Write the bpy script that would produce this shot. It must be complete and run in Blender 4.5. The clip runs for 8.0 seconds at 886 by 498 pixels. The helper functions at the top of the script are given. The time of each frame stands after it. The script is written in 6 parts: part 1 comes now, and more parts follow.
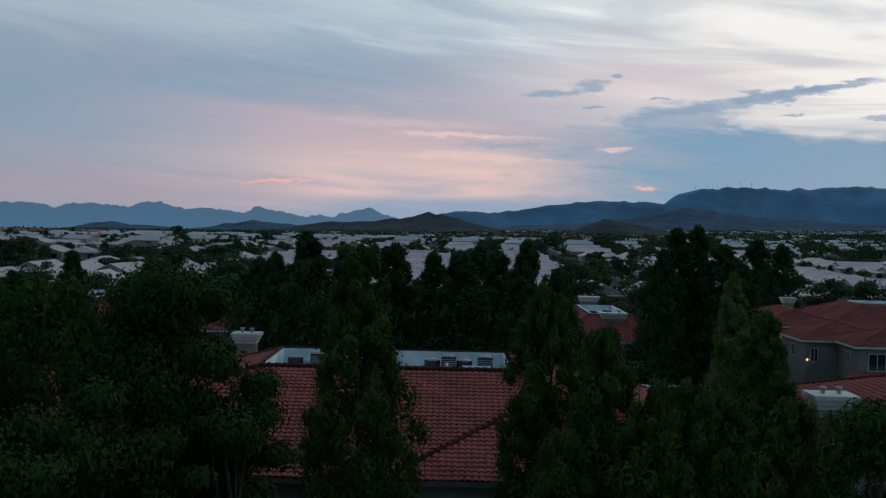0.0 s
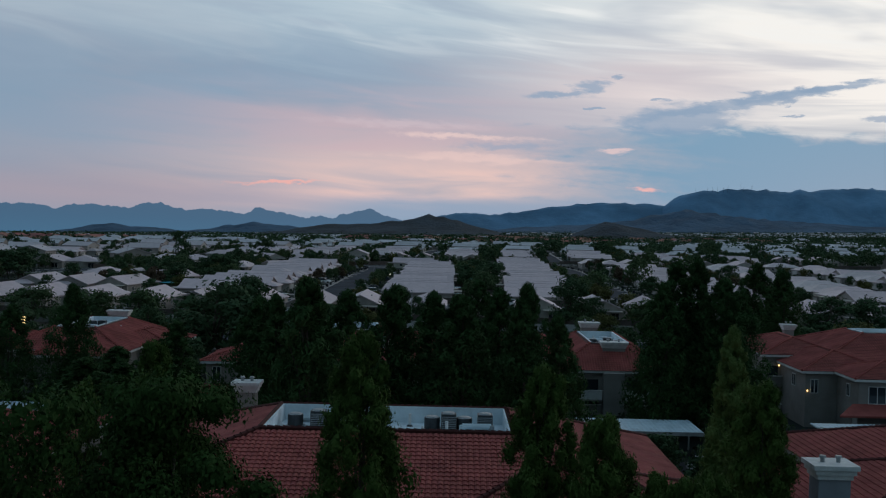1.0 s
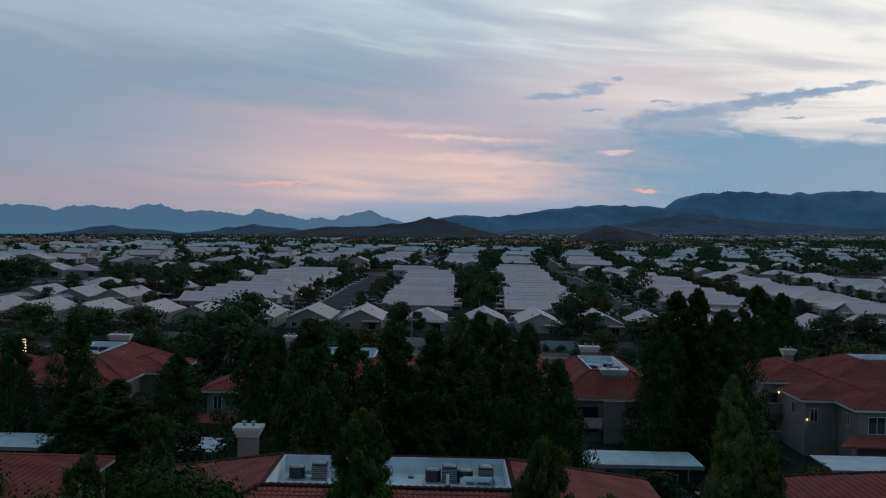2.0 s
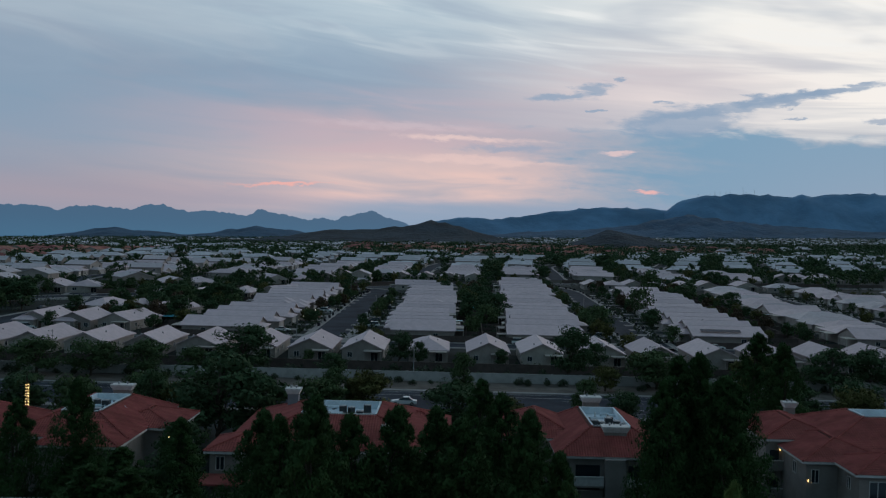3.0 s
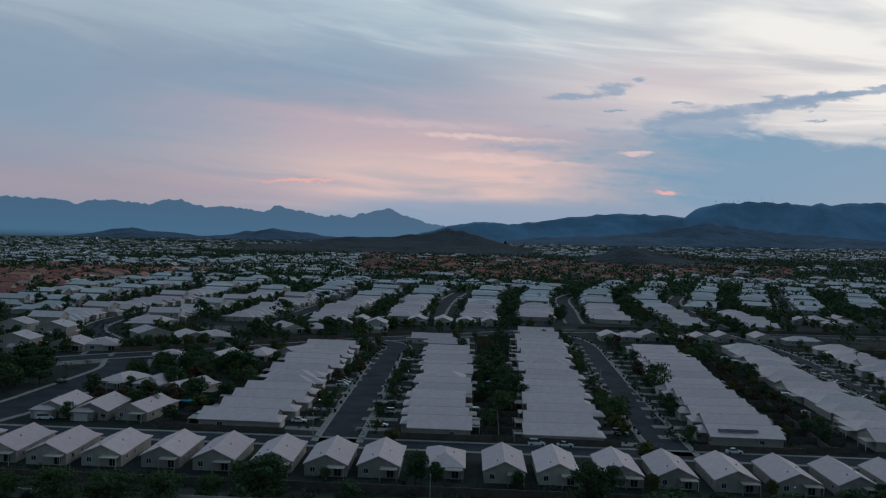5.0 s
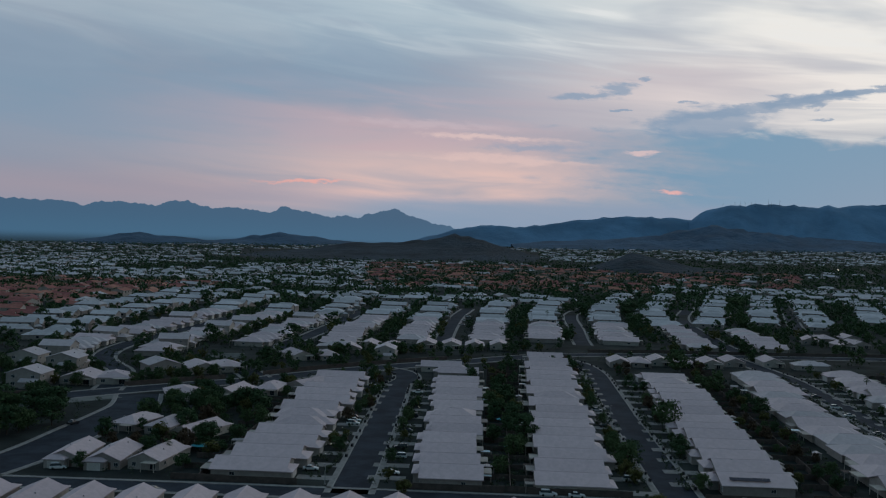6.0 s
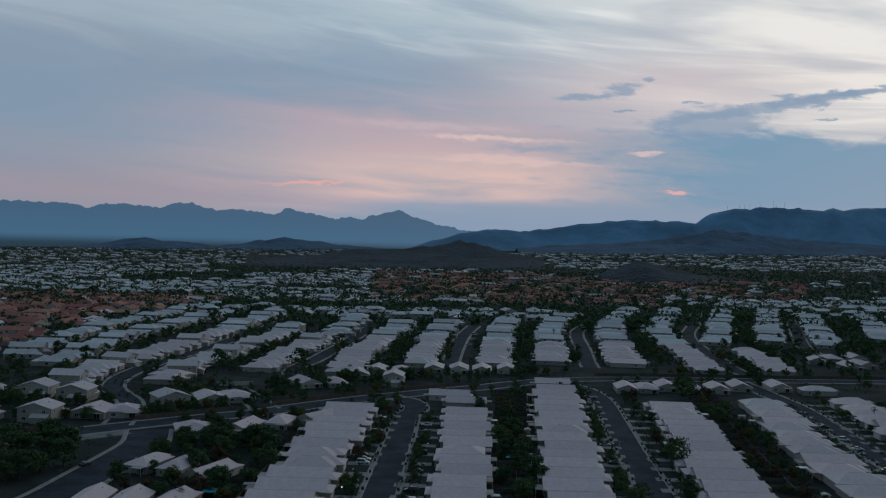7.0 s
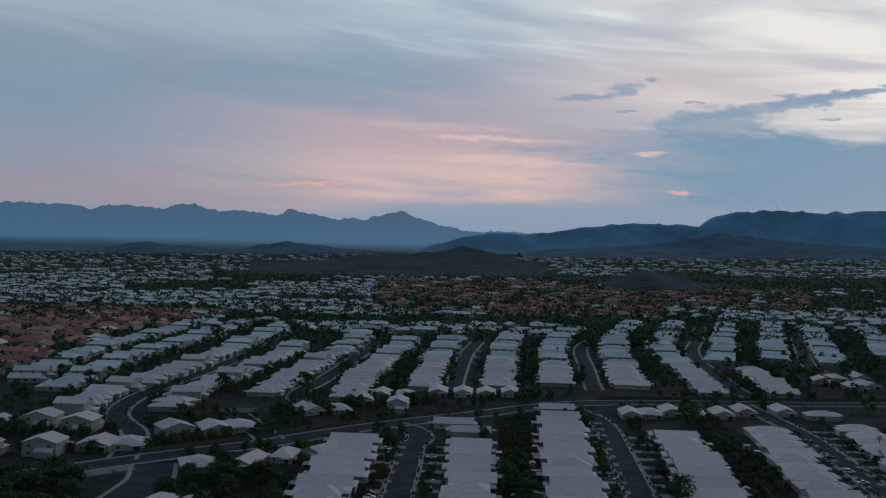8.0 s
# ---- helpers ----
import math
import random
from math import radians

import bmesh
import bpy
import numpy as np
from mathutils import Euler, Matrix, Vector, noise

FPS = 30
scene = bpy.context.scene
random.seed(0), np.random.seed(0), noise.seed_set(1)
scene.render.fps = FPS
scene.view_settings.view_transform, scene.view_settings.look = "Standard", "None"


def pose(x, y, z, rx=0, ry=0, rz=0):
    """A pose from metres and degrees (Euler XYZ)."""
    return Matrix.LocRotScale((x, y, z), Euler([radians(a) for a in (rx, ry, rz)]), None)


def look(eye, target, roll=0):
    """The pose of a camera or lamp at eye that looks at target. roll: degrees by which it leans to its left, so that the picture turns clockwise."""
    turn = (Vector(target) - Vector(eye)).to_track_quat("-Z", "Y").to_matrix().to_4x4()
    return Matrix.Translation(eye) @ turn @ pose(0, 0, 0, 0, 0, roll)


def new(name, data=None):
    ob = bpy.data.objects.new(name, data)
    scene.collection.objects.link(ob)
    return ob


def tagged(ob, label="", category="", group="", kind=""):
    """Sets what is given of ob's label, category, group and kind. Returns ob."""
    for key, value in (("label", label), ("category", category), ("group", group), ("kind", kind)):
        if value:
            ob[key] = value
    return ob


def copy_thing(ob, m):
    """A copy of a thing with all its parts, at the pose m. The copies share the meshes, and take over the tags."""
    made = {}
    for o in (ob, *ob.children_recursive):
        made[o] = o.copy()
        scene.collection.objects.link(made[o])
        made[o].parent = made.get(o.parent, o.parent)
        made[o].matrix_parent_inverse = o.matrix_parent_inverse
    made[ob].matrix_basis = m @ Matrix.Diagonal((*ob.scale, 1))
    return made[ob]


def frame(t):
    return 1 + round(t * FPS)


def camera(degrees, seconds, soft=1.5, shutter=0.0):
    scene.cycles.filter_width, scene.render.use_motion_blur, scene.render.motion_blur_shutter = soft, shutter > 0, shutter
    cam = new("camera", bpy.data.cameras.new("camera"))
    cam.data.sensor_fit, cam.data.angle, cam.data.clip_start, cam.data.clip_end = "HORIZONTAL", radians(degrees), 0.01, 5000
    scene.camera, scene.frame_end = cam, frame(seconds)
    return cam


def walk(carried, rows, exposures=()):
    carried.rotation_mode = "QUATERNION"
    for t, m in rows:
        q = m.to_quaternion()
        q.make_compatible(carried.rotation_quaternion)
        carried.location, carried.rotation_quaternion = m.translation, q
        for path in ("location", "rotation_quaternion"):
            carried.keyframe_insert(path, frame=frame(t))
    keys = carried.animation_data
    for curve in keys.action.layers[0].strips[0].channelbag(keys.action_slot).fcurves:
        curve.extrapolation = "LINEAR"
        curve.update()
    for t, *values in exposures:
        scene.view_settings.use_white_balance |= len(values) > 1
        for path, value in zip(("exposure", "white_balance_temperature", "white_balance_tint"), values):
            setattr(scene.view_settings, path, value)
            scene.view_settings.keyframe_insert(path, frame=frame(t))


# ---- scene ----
cam = camera(44.9, 8.0, 1.12, 0.25)
PATH = [
    (0, (2.824, 0.332, 18.57), (2.814, 2.332, 18.524), 1.3),
    (0.5, (2.826, 0.396, 20.277), (2.816, 2.395, 20.231), 1.3),
    (1, (2.781, 0.347, 21.989), (2.77, 2.346, 21.945), 1.3),
    (2.3, (2.617, 0.075, 26.36), (2.606, 2.074, 26.319), 1.3),
    (2.5, (2.592, 0.033, 27.205), (2.581, 2.032, 27.164), 1.3),
    (2.7, (2.551, 0.007, 28.1), (2.539, 2.006, 28.059), 1.34),
    (2.9, (2.51, -0.02, 30.66), (2.496, 1.98, 30.62), 1.38),
    (3, (2.49, -0.033, 32.005), (2.475, 1.967, 31.965), 1.4),
    (3.5, (2.575, -0.088, 39.022), (2.552, 1.911, 38.981), 1.7),
    (4, (2.192, 0.826, 45.756), (2.163, 2.825, 45.713), 1.8),
    (4.5, (1.753, 1.218, 52.896), (1.716, 3.217, 52.852), 2.0),
    (6, (-0.624, 0.98, 73.995), (-0.681, 2.979, 73.951), 1.9),
    (6.5, (-1.862, -0.729, 81.156), (-1.922, 1.269, 81.113), 1.8),
    (7, (-2.717, -0.481, 88.053), (-2.782, 1.518, 88.011), 1.7),
    (7.5, (-3.474, -0.201, 95.104), (-3.541, 1.797, 95.062), 1.7),
    (8, (-3.88, 0.163, 101.895), (-3.95, 2.162, 101.854), 1.6),
]
walk(cam, [(t, look(eye, target, roll)) for t, eye, target, roll in PATH], [(0.0, 0.05), (4.5, 0.03), (6.0, -0.08), (8.0, -0.10)])


# ---- sky, afterglow ----
SUN_AZ = 24.0


def nodes_of(tree):
    tree.nodes.clear()
    return tree.nodes, tree.links


class Graph:
    """Small helper to write shader arithmetic."""

    def __init__(self, tree, clear=True):
        self.n, self.l = nodes_of(tree) if clear else (tree.nodes, tree.links)

    def put(self, kind, **kw):
        node = self.n.new(kind)
        for k, v in kw.items():
            if k == "op":
                node.operation = v
            elif k == "clamp":
                node.use_clamp = v
        return node

    def plug(self, socket, value):
        if isinstance(value, (int, float, tuple)):
            socket.default_value = value
        else:
            self.l.new(value, socket)

    def m(self, op, a, b=0.0, c=0.0, clamp=False):
        node = self.put("ShaderNodeMath", op=op, clamp=clamp)
        for sock, v in zip(node.inputs, (a, b, c)):
            self.plug(sock, v)
        return node.outputs[0]

    def smooth(self, v, lo, hi):
        node = self.n.new("ShaderNodeMapRange")
        node.interpolation_type = "SMOOTHSTEP"
        self.plug(node.inputs[0], v)
        self.plug(node.inputs[1], lo)
        self.plug(node.inputs[2], hi)
        return node.outputs[0]

    def mix(self, f, a, b):
        node = self.n.new("ShaderNodeMix")
        node.data_type = "RGBA"
        self.plug(node.inputs[0], f)
        self.plug(node.inputs[6], (*a, 1) if isinstance(a, tuple) else a)
        self.plug(node.inputs[7], (*b, 1) if isinstance(b, tuple) else b)
        return node.outputs[2]

    def vec(self, x, y, z=0.0):
        node = self.n.new("ShaderNodeCombineXYZ")
        for sock, v in zip(node.inputs, (x, y, z)):
            self.plug(sock, v)
        return node.outputs[0]

    def noise(self, vector, scale, detail=3.0, rough=0.5, warp=0.0):
        node = self.n.new("ShaderNodeTexNoise")
        self.plug(node.inputs["Vector"], vector)
        node.inputs["Scale"].default_value = scale
        node.inputs["Detail"].default_value = detail
        node.inputs["Roughness"].default_value = rough
        node.inputs["Distortion"].default_value = warp
        return node.outputs[0]


def build_world():
    world = bpy.data.worlds.new("dusk_sky")
    scene.world = world
    world.use_nodes = True
    g = Graph(world.node_tree)
    tc = g.n.new("ShaderNodeTexCoord")
    sep = g.n.new("ShaderNodeSeparateXYZ")
    g.l.new(tc.outputs["Generated"], sep.inputs[0])
    x, y, z = sep.outputs
    az = g.m("MULTIPLY", g.m("ARCTAN2", x, y), 57.2958)
    el = g.m("MULTIPLY", g.m("ARCSINE", z), 57.2958)
    # streaky cloud fields, drawn out sideways
    tilt = g.m("ADD", el, g.m("MULTIPLY", az, g.m("ADD", 0.045, g.m("MULTIPLY", g.smooth(el, 5.0, 10.0), 0.075))))
    broad = g.noise(g.vec(g.m("MULTIPLY", az, 0.055), g.m("MULTIPLY", tilt, 0.36)), 1.0, 4.0, 0.55, 0.5)
    streak = g.noise(g.vec(g.m("MULTIPLY", az, 0.12), g.m("MULTIPLY", tilt, 1.1), 4.0), 1.0, 3.5, 0.5, 0.7)
    fine = g.noise(g.vec(g.m("MULTIPLY", az, 0.55), g.m("MULTIPLY", tilt, 1.9), 9.0), 1.0, 6.0, 0.6, 0.4)
    wave = g.m("SUBTRACT", broad, 0.5)
    fin = g.m("SUBTRACT", fine, 0.5)
    rag_a = g.noise(g.vec(g.m("MULTIPLY", az, 0.8), g.m("MULTIPLY", el, 2.4), 21.0), 1.0, 5.0, 0.6, 0.3)
    rag_e = g.noise(g.vec(g.m("MULTIPLY", az, 0.7), g.m("MULTIPLY", el, 2.0), 33.0), 1.0, 5.0, 0.6, 0.3)
    waz = g.m("ADD", az, g.m("MULTIPLY", g.m("SUBTRACT", rag_a, 0.5), 2.6))
    wel = g.m("ADD", el, g.m("MULTIPLY", g.m("SUBTRACT", rag_e, 0.5), 0.75))
    stk = g.m("SUBTRACT", streak, 0.5)

    def bell(v, centre, width):
        d = g.m("DIVIDE", g.m("SUBTRACT", v, centre), width)
        return g.m("EXPONENT", g.m("MULTIPLY", g.m("MULTIPLY", d, d), -1.0))

    def wisp(ca, ce, ra, re, slope=0.0, rag=1.5, lo=0.3, hi=0.9):
        """A ragged flat cloud."""
        da = g.m("DIVIDE", g.m("SUBTRACT", waz, ca), ra)
        de = g.m("DIVIDE", g.m("SUBTRACT", g.m("SUBTRACT", wel, ce), g.m("MULTIPLY", g.m("SUBTRACT", waz, ca), slope)), re)
        r2 = g.m("ADD", g.m("MULTIPLY", da, da), g.m("MULTIPLY", de, de))
        body = g.m("EXPONENT", g.m("MULTIPLY", r2, -1.0))
        return g.m("MULTIPLY", g.smooth(g.m("ADD", body, g.m("MULTIPLY", fin, rag)), lo, hi), g.smooth(body, 0.03, 0.35))

    blue = (0.212, 0.335, 0.462)
    slate = (0.262, 0.342, 0.450)
    pale = (0.520, 0.625, 0.690)
    pink = (0.640, 0.440, 0.470)
    peach = (0.745, 0.535, 0.500)
    cream = (0.860, 0.850, 0.820)
    c = g.mix(g.smooth(broad, 0.35, 0.65), blue, slate)
    # high veil, lighter towards the top
    high = g.m("MULTIPLY", g.m("MULTIPLY", g.m("ADD", 0.78, g.m("MULTIPLY", g.smooth(az, -20.0, 2.0), 0.22)), g.smooth(g.m("ADD", el, g.m("MULTIPLY", stk, 3.0)), 7.4, 11.6)), g.m("ADD", 0.72, g.m("MULTIPLY", wave, 1.2)), clamp=True)
    c = g.mix(high, c, pale)
    # afterglow on the cloud base
    glow = g.m("MULTIPLY", bell(g.m("ADD", el, g.m("MULTIPLY", stk, 2.2)), 2.7, 1.8), bell(az, -2.0, 12.5))
    glow = g.m("MULTIPLY", glow, g.m("ADD", 0.95, g.m("MULTIPLY", stk, 1.6)), clamp=True)
    c = g.mix(glow, c, peach)
    veil = g.m("MULTIPLY", bell(g.m("ADD", el, g.m("MULTIPLY", stk, 3.4)), 5.2, 1.4), bell(az, -4.0, 12.0))
    c = g.mix(g.m("MULTIPLY", veil, 0.58, clamp=True), c, pink)
    low = g.m("MULTIPLY", bell(el, 1.3, 0.8), g.smooth(az, 2.0, -12.0))
    c = g.mix(g.m("MULTIPLY", low, 0.32, clamp=True), c, pink)
    # bright side of the sky
    bright = g.m("MULTIPLY", g.smooth(g.m("ADD", az, g.m("ADD", g.m("MULTIPLY", el, 0.7), g.m("MULTIPLY", wave, 8.0))), 4.0, 25.0), g.smooth(g.m("ADD", el, g.m("MULTIPLY", stk, 3.0)), 3.6, 7.0))
    bright = g.m("MULTIPLY", bright, g.m("ADD", 0.95, g.m("MULTIPLY", g.m("ADD", stk, wave), 0.9)), clamp=True)
    bright = g.m("MULTIPLY", bright, g.smooth(az, 130.0, 40.0))
    c = g.mix(bright, c, cream)
    sheen = g.m("MULTIPLY", g.smooth(streak, 0.50, 0.72), g.smooth(el, 7.0, 10.5))
    c = g.mix(g.m("MULTIPLY", sheen, g.m("MULTIPLY", g.smooth(az, -14.0, 8.0), 0.55)), c, (0.84, 0.86, 0.86))
    dusk = g.m("MULTIPLY", g.smooth(broad, 0.52, 0.36), g.smooth(el, 5.8, 8.0))
    c = g.mix(g.m("MULTIPLY", dusk, 0.38), c, (0.345, 0.400, 0.500))
    blush = g.m("MULTIPLY", bell(g.m("ADD", el, g.m("MULTIPLY", stk, 2.5)), 7.4, 1.9), bell(az, 9.0, 9.0))
    c = g.mix(g.m("MULTIPLY", blush, 0.55, clamp=True), c, (0.720, 0.590, 0.600))
    # blue-grey cloud bank under the bright side
    top = g.m("ADD", 5.35, g.m("MULTIPLY", fin, 1.5))
    top = g.m("SUBTRACT", top, g.m("MULTIPLY", g.smooth(az, 16.6, 18.2), 0.55))
    bank = g.m("MULTIPLY", g.smooth(g.m("SUBTRACT", top, el), -0.22, 0.42), g.smooth(g.m("ADD", az, g.m("ADD", g.m("MULTIPLY", fin, 9.0), g.m("ADD", g.m("MULTIPLY", stk, 20.0), g.m("MULTIPLY", el, 0.25)))), 3.0, 14.5))
    bank = g.m("MULTIPLY", bank, g.smooth(az, 80.0, 34.0))
    bankcol = (0.168, 0.325, 0.475)
    c = g.mix(bank, c, bankcol)
    foot = g.m("MULTIPLY", g.smooth(g.m("ADD", el, g.m("MULTIPLY", fin, 0.3)), 1.75, 1.05), g.smooth(az, -9.0, -3.0))
    c = g.mix(g.m("MULTIPLY", foot, 0.85), c, (0.245, 0.345, 0.480))
    # single clouds
    dark = (0.215, 0.330, 0.475)
    for args in ((11.8, 5.75, 2.8, 0.78, 0.06, 1.1, 0.10, 0.60), (15.2, 6.62, 5.4, 0.30, 0.145, 1.4, 0.12, 0.65), (16.6, 6.95, 2.6, 0.30, 0.10, 1.4, 0.2, 0.8), (19.6, 7.32, 2.6, 0.16, 0.10, 1.2, 0.15, 0.75), (7.2, 7.45, 1.0, 0.40, 0.0, 1.6, 0.2, 0.85), (5.6, 7.02, 1.9, 0.20, 0.02, 1.5, 0.15, 0.85), (10.9, 6.75, 0.7, 0.12, 0.1), (7.4, 6.3, 0.5, 0.09, 0.0), (21.6, 5.75, 1.3, 0.20, 0.05), (17.3, 6.55, 0.9, 0.14, 0.12), (17.4, 5.95, 0.35, 0.10, 0.1), (8.7, 7.95, 0.6, 0.12, 0.2)):
        c = g.mix(g.m("MULTIPLY", wisp(*args), 0.72), c, dark)
    for args, col, k in (((-9.25, 2.10, 2.6, 0.10, 0.055, 0.6, 0.15, 1.0), (0.90, 0.45, 0.40), 0.9), ((10.3, 2.12, 0.9, 0.11, -0.08, 1.2, 0.2, 1.1), (0.84, 0.45, 0.43), 0.9), ((8.8, 4.12, 1.0, 0.15, 0.06, 1.6, 0.2, 1.1), (0.80, 0.58, 0.57), 0.7), ((0.8, 4.75, 4.2, 0.18, -0.03, 1.5, 0.2, 1.1), (0.80, 0.60, 0.57), 0.7), ((1.5, 3.6, 6.0, 0.30, -0.02, 1.5, 0.2, 1.1), (0.78, 0.57, 0.54), 0.6), ((3.0, 4.3, 3.6, 0.20, 0.0, 1.4, 0.2, 1.0), (0.30, 0.36, 0.48), 0.7), ((-2.5, 5.35, 5.0, 0.25, -0.02, 1.6, 0.2, 1.1), (0.60, 0.50, 0.55), 0.5), ((6.5, 3.7, 3.4, 0.16, 0.0, 1.4, 0.25, 1.0), (0.33, 0.38, 0.48), 0.7)):
        c = g.mix(g.m("MULTIPLY", wisp(*args), k), c, col)
    c = g.mix(g.m("MULTIPLY", g.smooth(az, -5.0, -22.0), 0.26), c, (0.245, 0.285, 0.370))
    dim = g.m("MULTIPLY", g.smooth(az, -3.0, -20.0), bell(el, 1.3, 1.7))
    c = g.mix(g.m("MULTIPLY", dim, 0.55), c, (0.335, 0.285, 0.345))
    # very far range at the valley's end, drawn into the sky in haze blue
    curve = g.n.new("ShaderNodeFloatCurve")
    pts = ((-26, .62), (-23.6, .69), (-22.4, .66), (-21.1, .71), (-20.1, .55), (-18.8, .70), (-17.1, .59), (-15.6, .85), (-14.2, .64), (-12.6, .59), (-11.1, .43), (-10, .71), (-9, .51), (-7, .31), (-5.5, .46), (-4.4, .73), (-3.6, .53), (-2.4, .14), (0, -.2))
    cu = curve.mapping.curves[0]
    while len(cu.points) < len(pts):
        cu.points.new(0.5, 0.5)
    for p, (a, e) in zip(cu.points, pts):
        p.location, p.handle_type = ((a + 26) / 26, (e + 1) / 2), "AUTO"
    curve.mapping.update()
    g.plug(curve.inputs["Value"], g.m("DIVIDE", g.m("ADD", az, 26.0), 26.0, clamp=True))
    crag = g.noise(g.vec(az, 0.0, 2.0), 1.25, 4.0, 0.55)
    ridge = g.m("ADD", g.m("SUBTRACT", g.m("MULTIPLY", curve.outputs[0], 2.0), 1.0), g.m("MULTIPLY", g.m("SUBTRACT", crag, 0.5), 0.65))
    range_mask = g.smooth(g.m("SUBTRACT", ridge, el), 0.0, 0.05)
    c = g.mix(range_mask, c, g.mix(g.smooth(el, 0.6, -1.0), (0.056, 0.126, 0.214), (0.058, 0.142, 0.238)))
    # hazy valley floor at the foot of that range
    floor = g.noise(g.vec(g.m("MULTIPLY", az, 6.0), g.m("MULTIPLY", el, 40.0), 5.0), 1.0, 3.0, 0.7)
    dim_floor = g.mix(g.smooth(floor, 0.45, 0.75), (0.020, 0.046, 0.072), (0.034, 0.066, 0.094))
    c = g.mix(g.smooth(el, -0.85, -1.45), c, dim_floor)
    # zenith and the sky behind are dimmer
    back = g.smooth(y, 0.3, -0.8)
    c = g.mix(g.m("MULTIPLY", g.smooth(el, 14.0, 50.0), 0.85), c, (0.090, 0.180, 0.268))
    c = g.mix(g.m("MULTIPLY", back, 0.75), c, (0.036, 0.103, 0.140))
    air = g.n.new("ShaderNodeTexSky")
    air.sky_type = "NISHITA"
    air.sun_disc = False
    air.sun_elevation, air.sun_rotation = radians(1.5), radians(SUN_AZ)
    add = g.n.new("ShaderNodeMix")
    add.data_type, add.blend_type = "RGBA", "ADD"
    add.inputs[0].default_value = 0.003
    g.l.new(c, add.inputs[6])
    g.l.new(air.outputs[0], add.inputs[7])
    bg = g.n.new("ShaderNodeBackground")
    bg.inputs[1].default_value = SKY
    g.l.new(add.outputs[2], bg.inputs[0])
    out = g.n.new("ShaderNodeOutputWorld")
    g.l.new(bg.outputs[0], out.inputs[0])


SKY = 1.0
build_world()
glow_lamp = bpy.data.lights.new("afterglow", "SUN")
glow_lamp.energy, glow_lamp.angle, glow_lamp.color = 0.05, radians(40), (1.0, 0.86, 0.78)
new("afterglow", glow_lamp).matrix_world = look((200, 300, 120), (0, 0, 0))


# ---- materials ----
def mat(name, col, rough=0.8, var=0.25, scale=1.5, bump=0.2, fine=18.0, metal=0.0, tint=0.0, second=None, island=0.0, stretch=(1, 1, 1), glow=0.0, deep=0.05):
    """Surface with stains at one scale, grain at another, and its own relief. tint: change from one object to the next."""
    m = bpy.data.materials.new(name)
    m.use_nodes = True
    g = Graph(m.node_tree)
    tc = g.n.new("ShaderNodeTexCoord")
    mp = g.n.new("ShaderNodeMapping")
    mp.inputs["Scale"].default_value = stretch
    g.l.new(tc.outputs["Object"], mp.inputs[0])
    v = mp.outputs[0]
    big = g.noise(v, scale, 4.0, 0.6, 0.3)
    small = g.noise(v, fine, 3.0, 0.6)
    lo = tuple(max(0.0, k * (1 - var)) for k in col)
    hi = second or tuple(min(1.0, k * (1 + var)) for k in col)
    c = g.mix(g.smooth(big, 0.3, 0.7), lo, hi)
    c = g.mix(g.m("MULTIPLY", small, 0.35 * min(1.0, var * 3)), c, tuple(k * 0.55 for k in col))
    if tint or island:
        src = g.n.new("ShaderNodeObjectInfo").outputs["Random"] if tint else g.n.new("ShaderNodeNewGeometry").outputs["Random Per Island"]
        k = tint or island
        hs = g.n.new("ShaderNodeHueSaturation")
        g.plug(hs.inputs["Value"], g.m("ADD", 1.0 - k, g.m("MULTIPLY", src, 2 * k)))
        g.plug(hs.inputs["Hue"], g.m("ADD", 0.5 - 0.02 * min(1, k * 4), g.m("MULTIPLY", src, 0.04 * min(1, k * 4))))
        g.plug(hs.inputs["Color"], c)
        c = hs.outputs[0]
    b = g.n.new("ShaderNodeBsdfPrincipled")
    g.plug(b.inputs["Base Color"], c)
    g.plug(b.inputs["Roughness"], g.m("ADD", rough - 0.06, g.m("MULTIPLY", small, 0.12), clamp=True))
    b.inputs["Metallic"].default_value = metal
    b.inputs["Specular IOR Level"].default_value = 0.05 if any(k in name for k in ("leaf", "needle", "shrub", "asphalt", "soil", "gravel")) else 0.2
    if glow:
        b.inputs["Emission Color"].default_value = (*col, 1)
        b.inputs["Emission Strength"].default_value = glow
    if bump:
        bp = g.n.new("ShaderNodeBump")
        bp.inputs["Strength"].default_value = bump
        bp.inputs["Distance"].default_value = deep
        g.l.new(small, bp.inputs["Height"])
        g.l.new(bp.outputs[0], b.inputs["Normal"])
    out = g.n.new("ShaderNodeOutputMaterial")
    g.l.new(b.outputs[0], out.inputs[0])
    return m


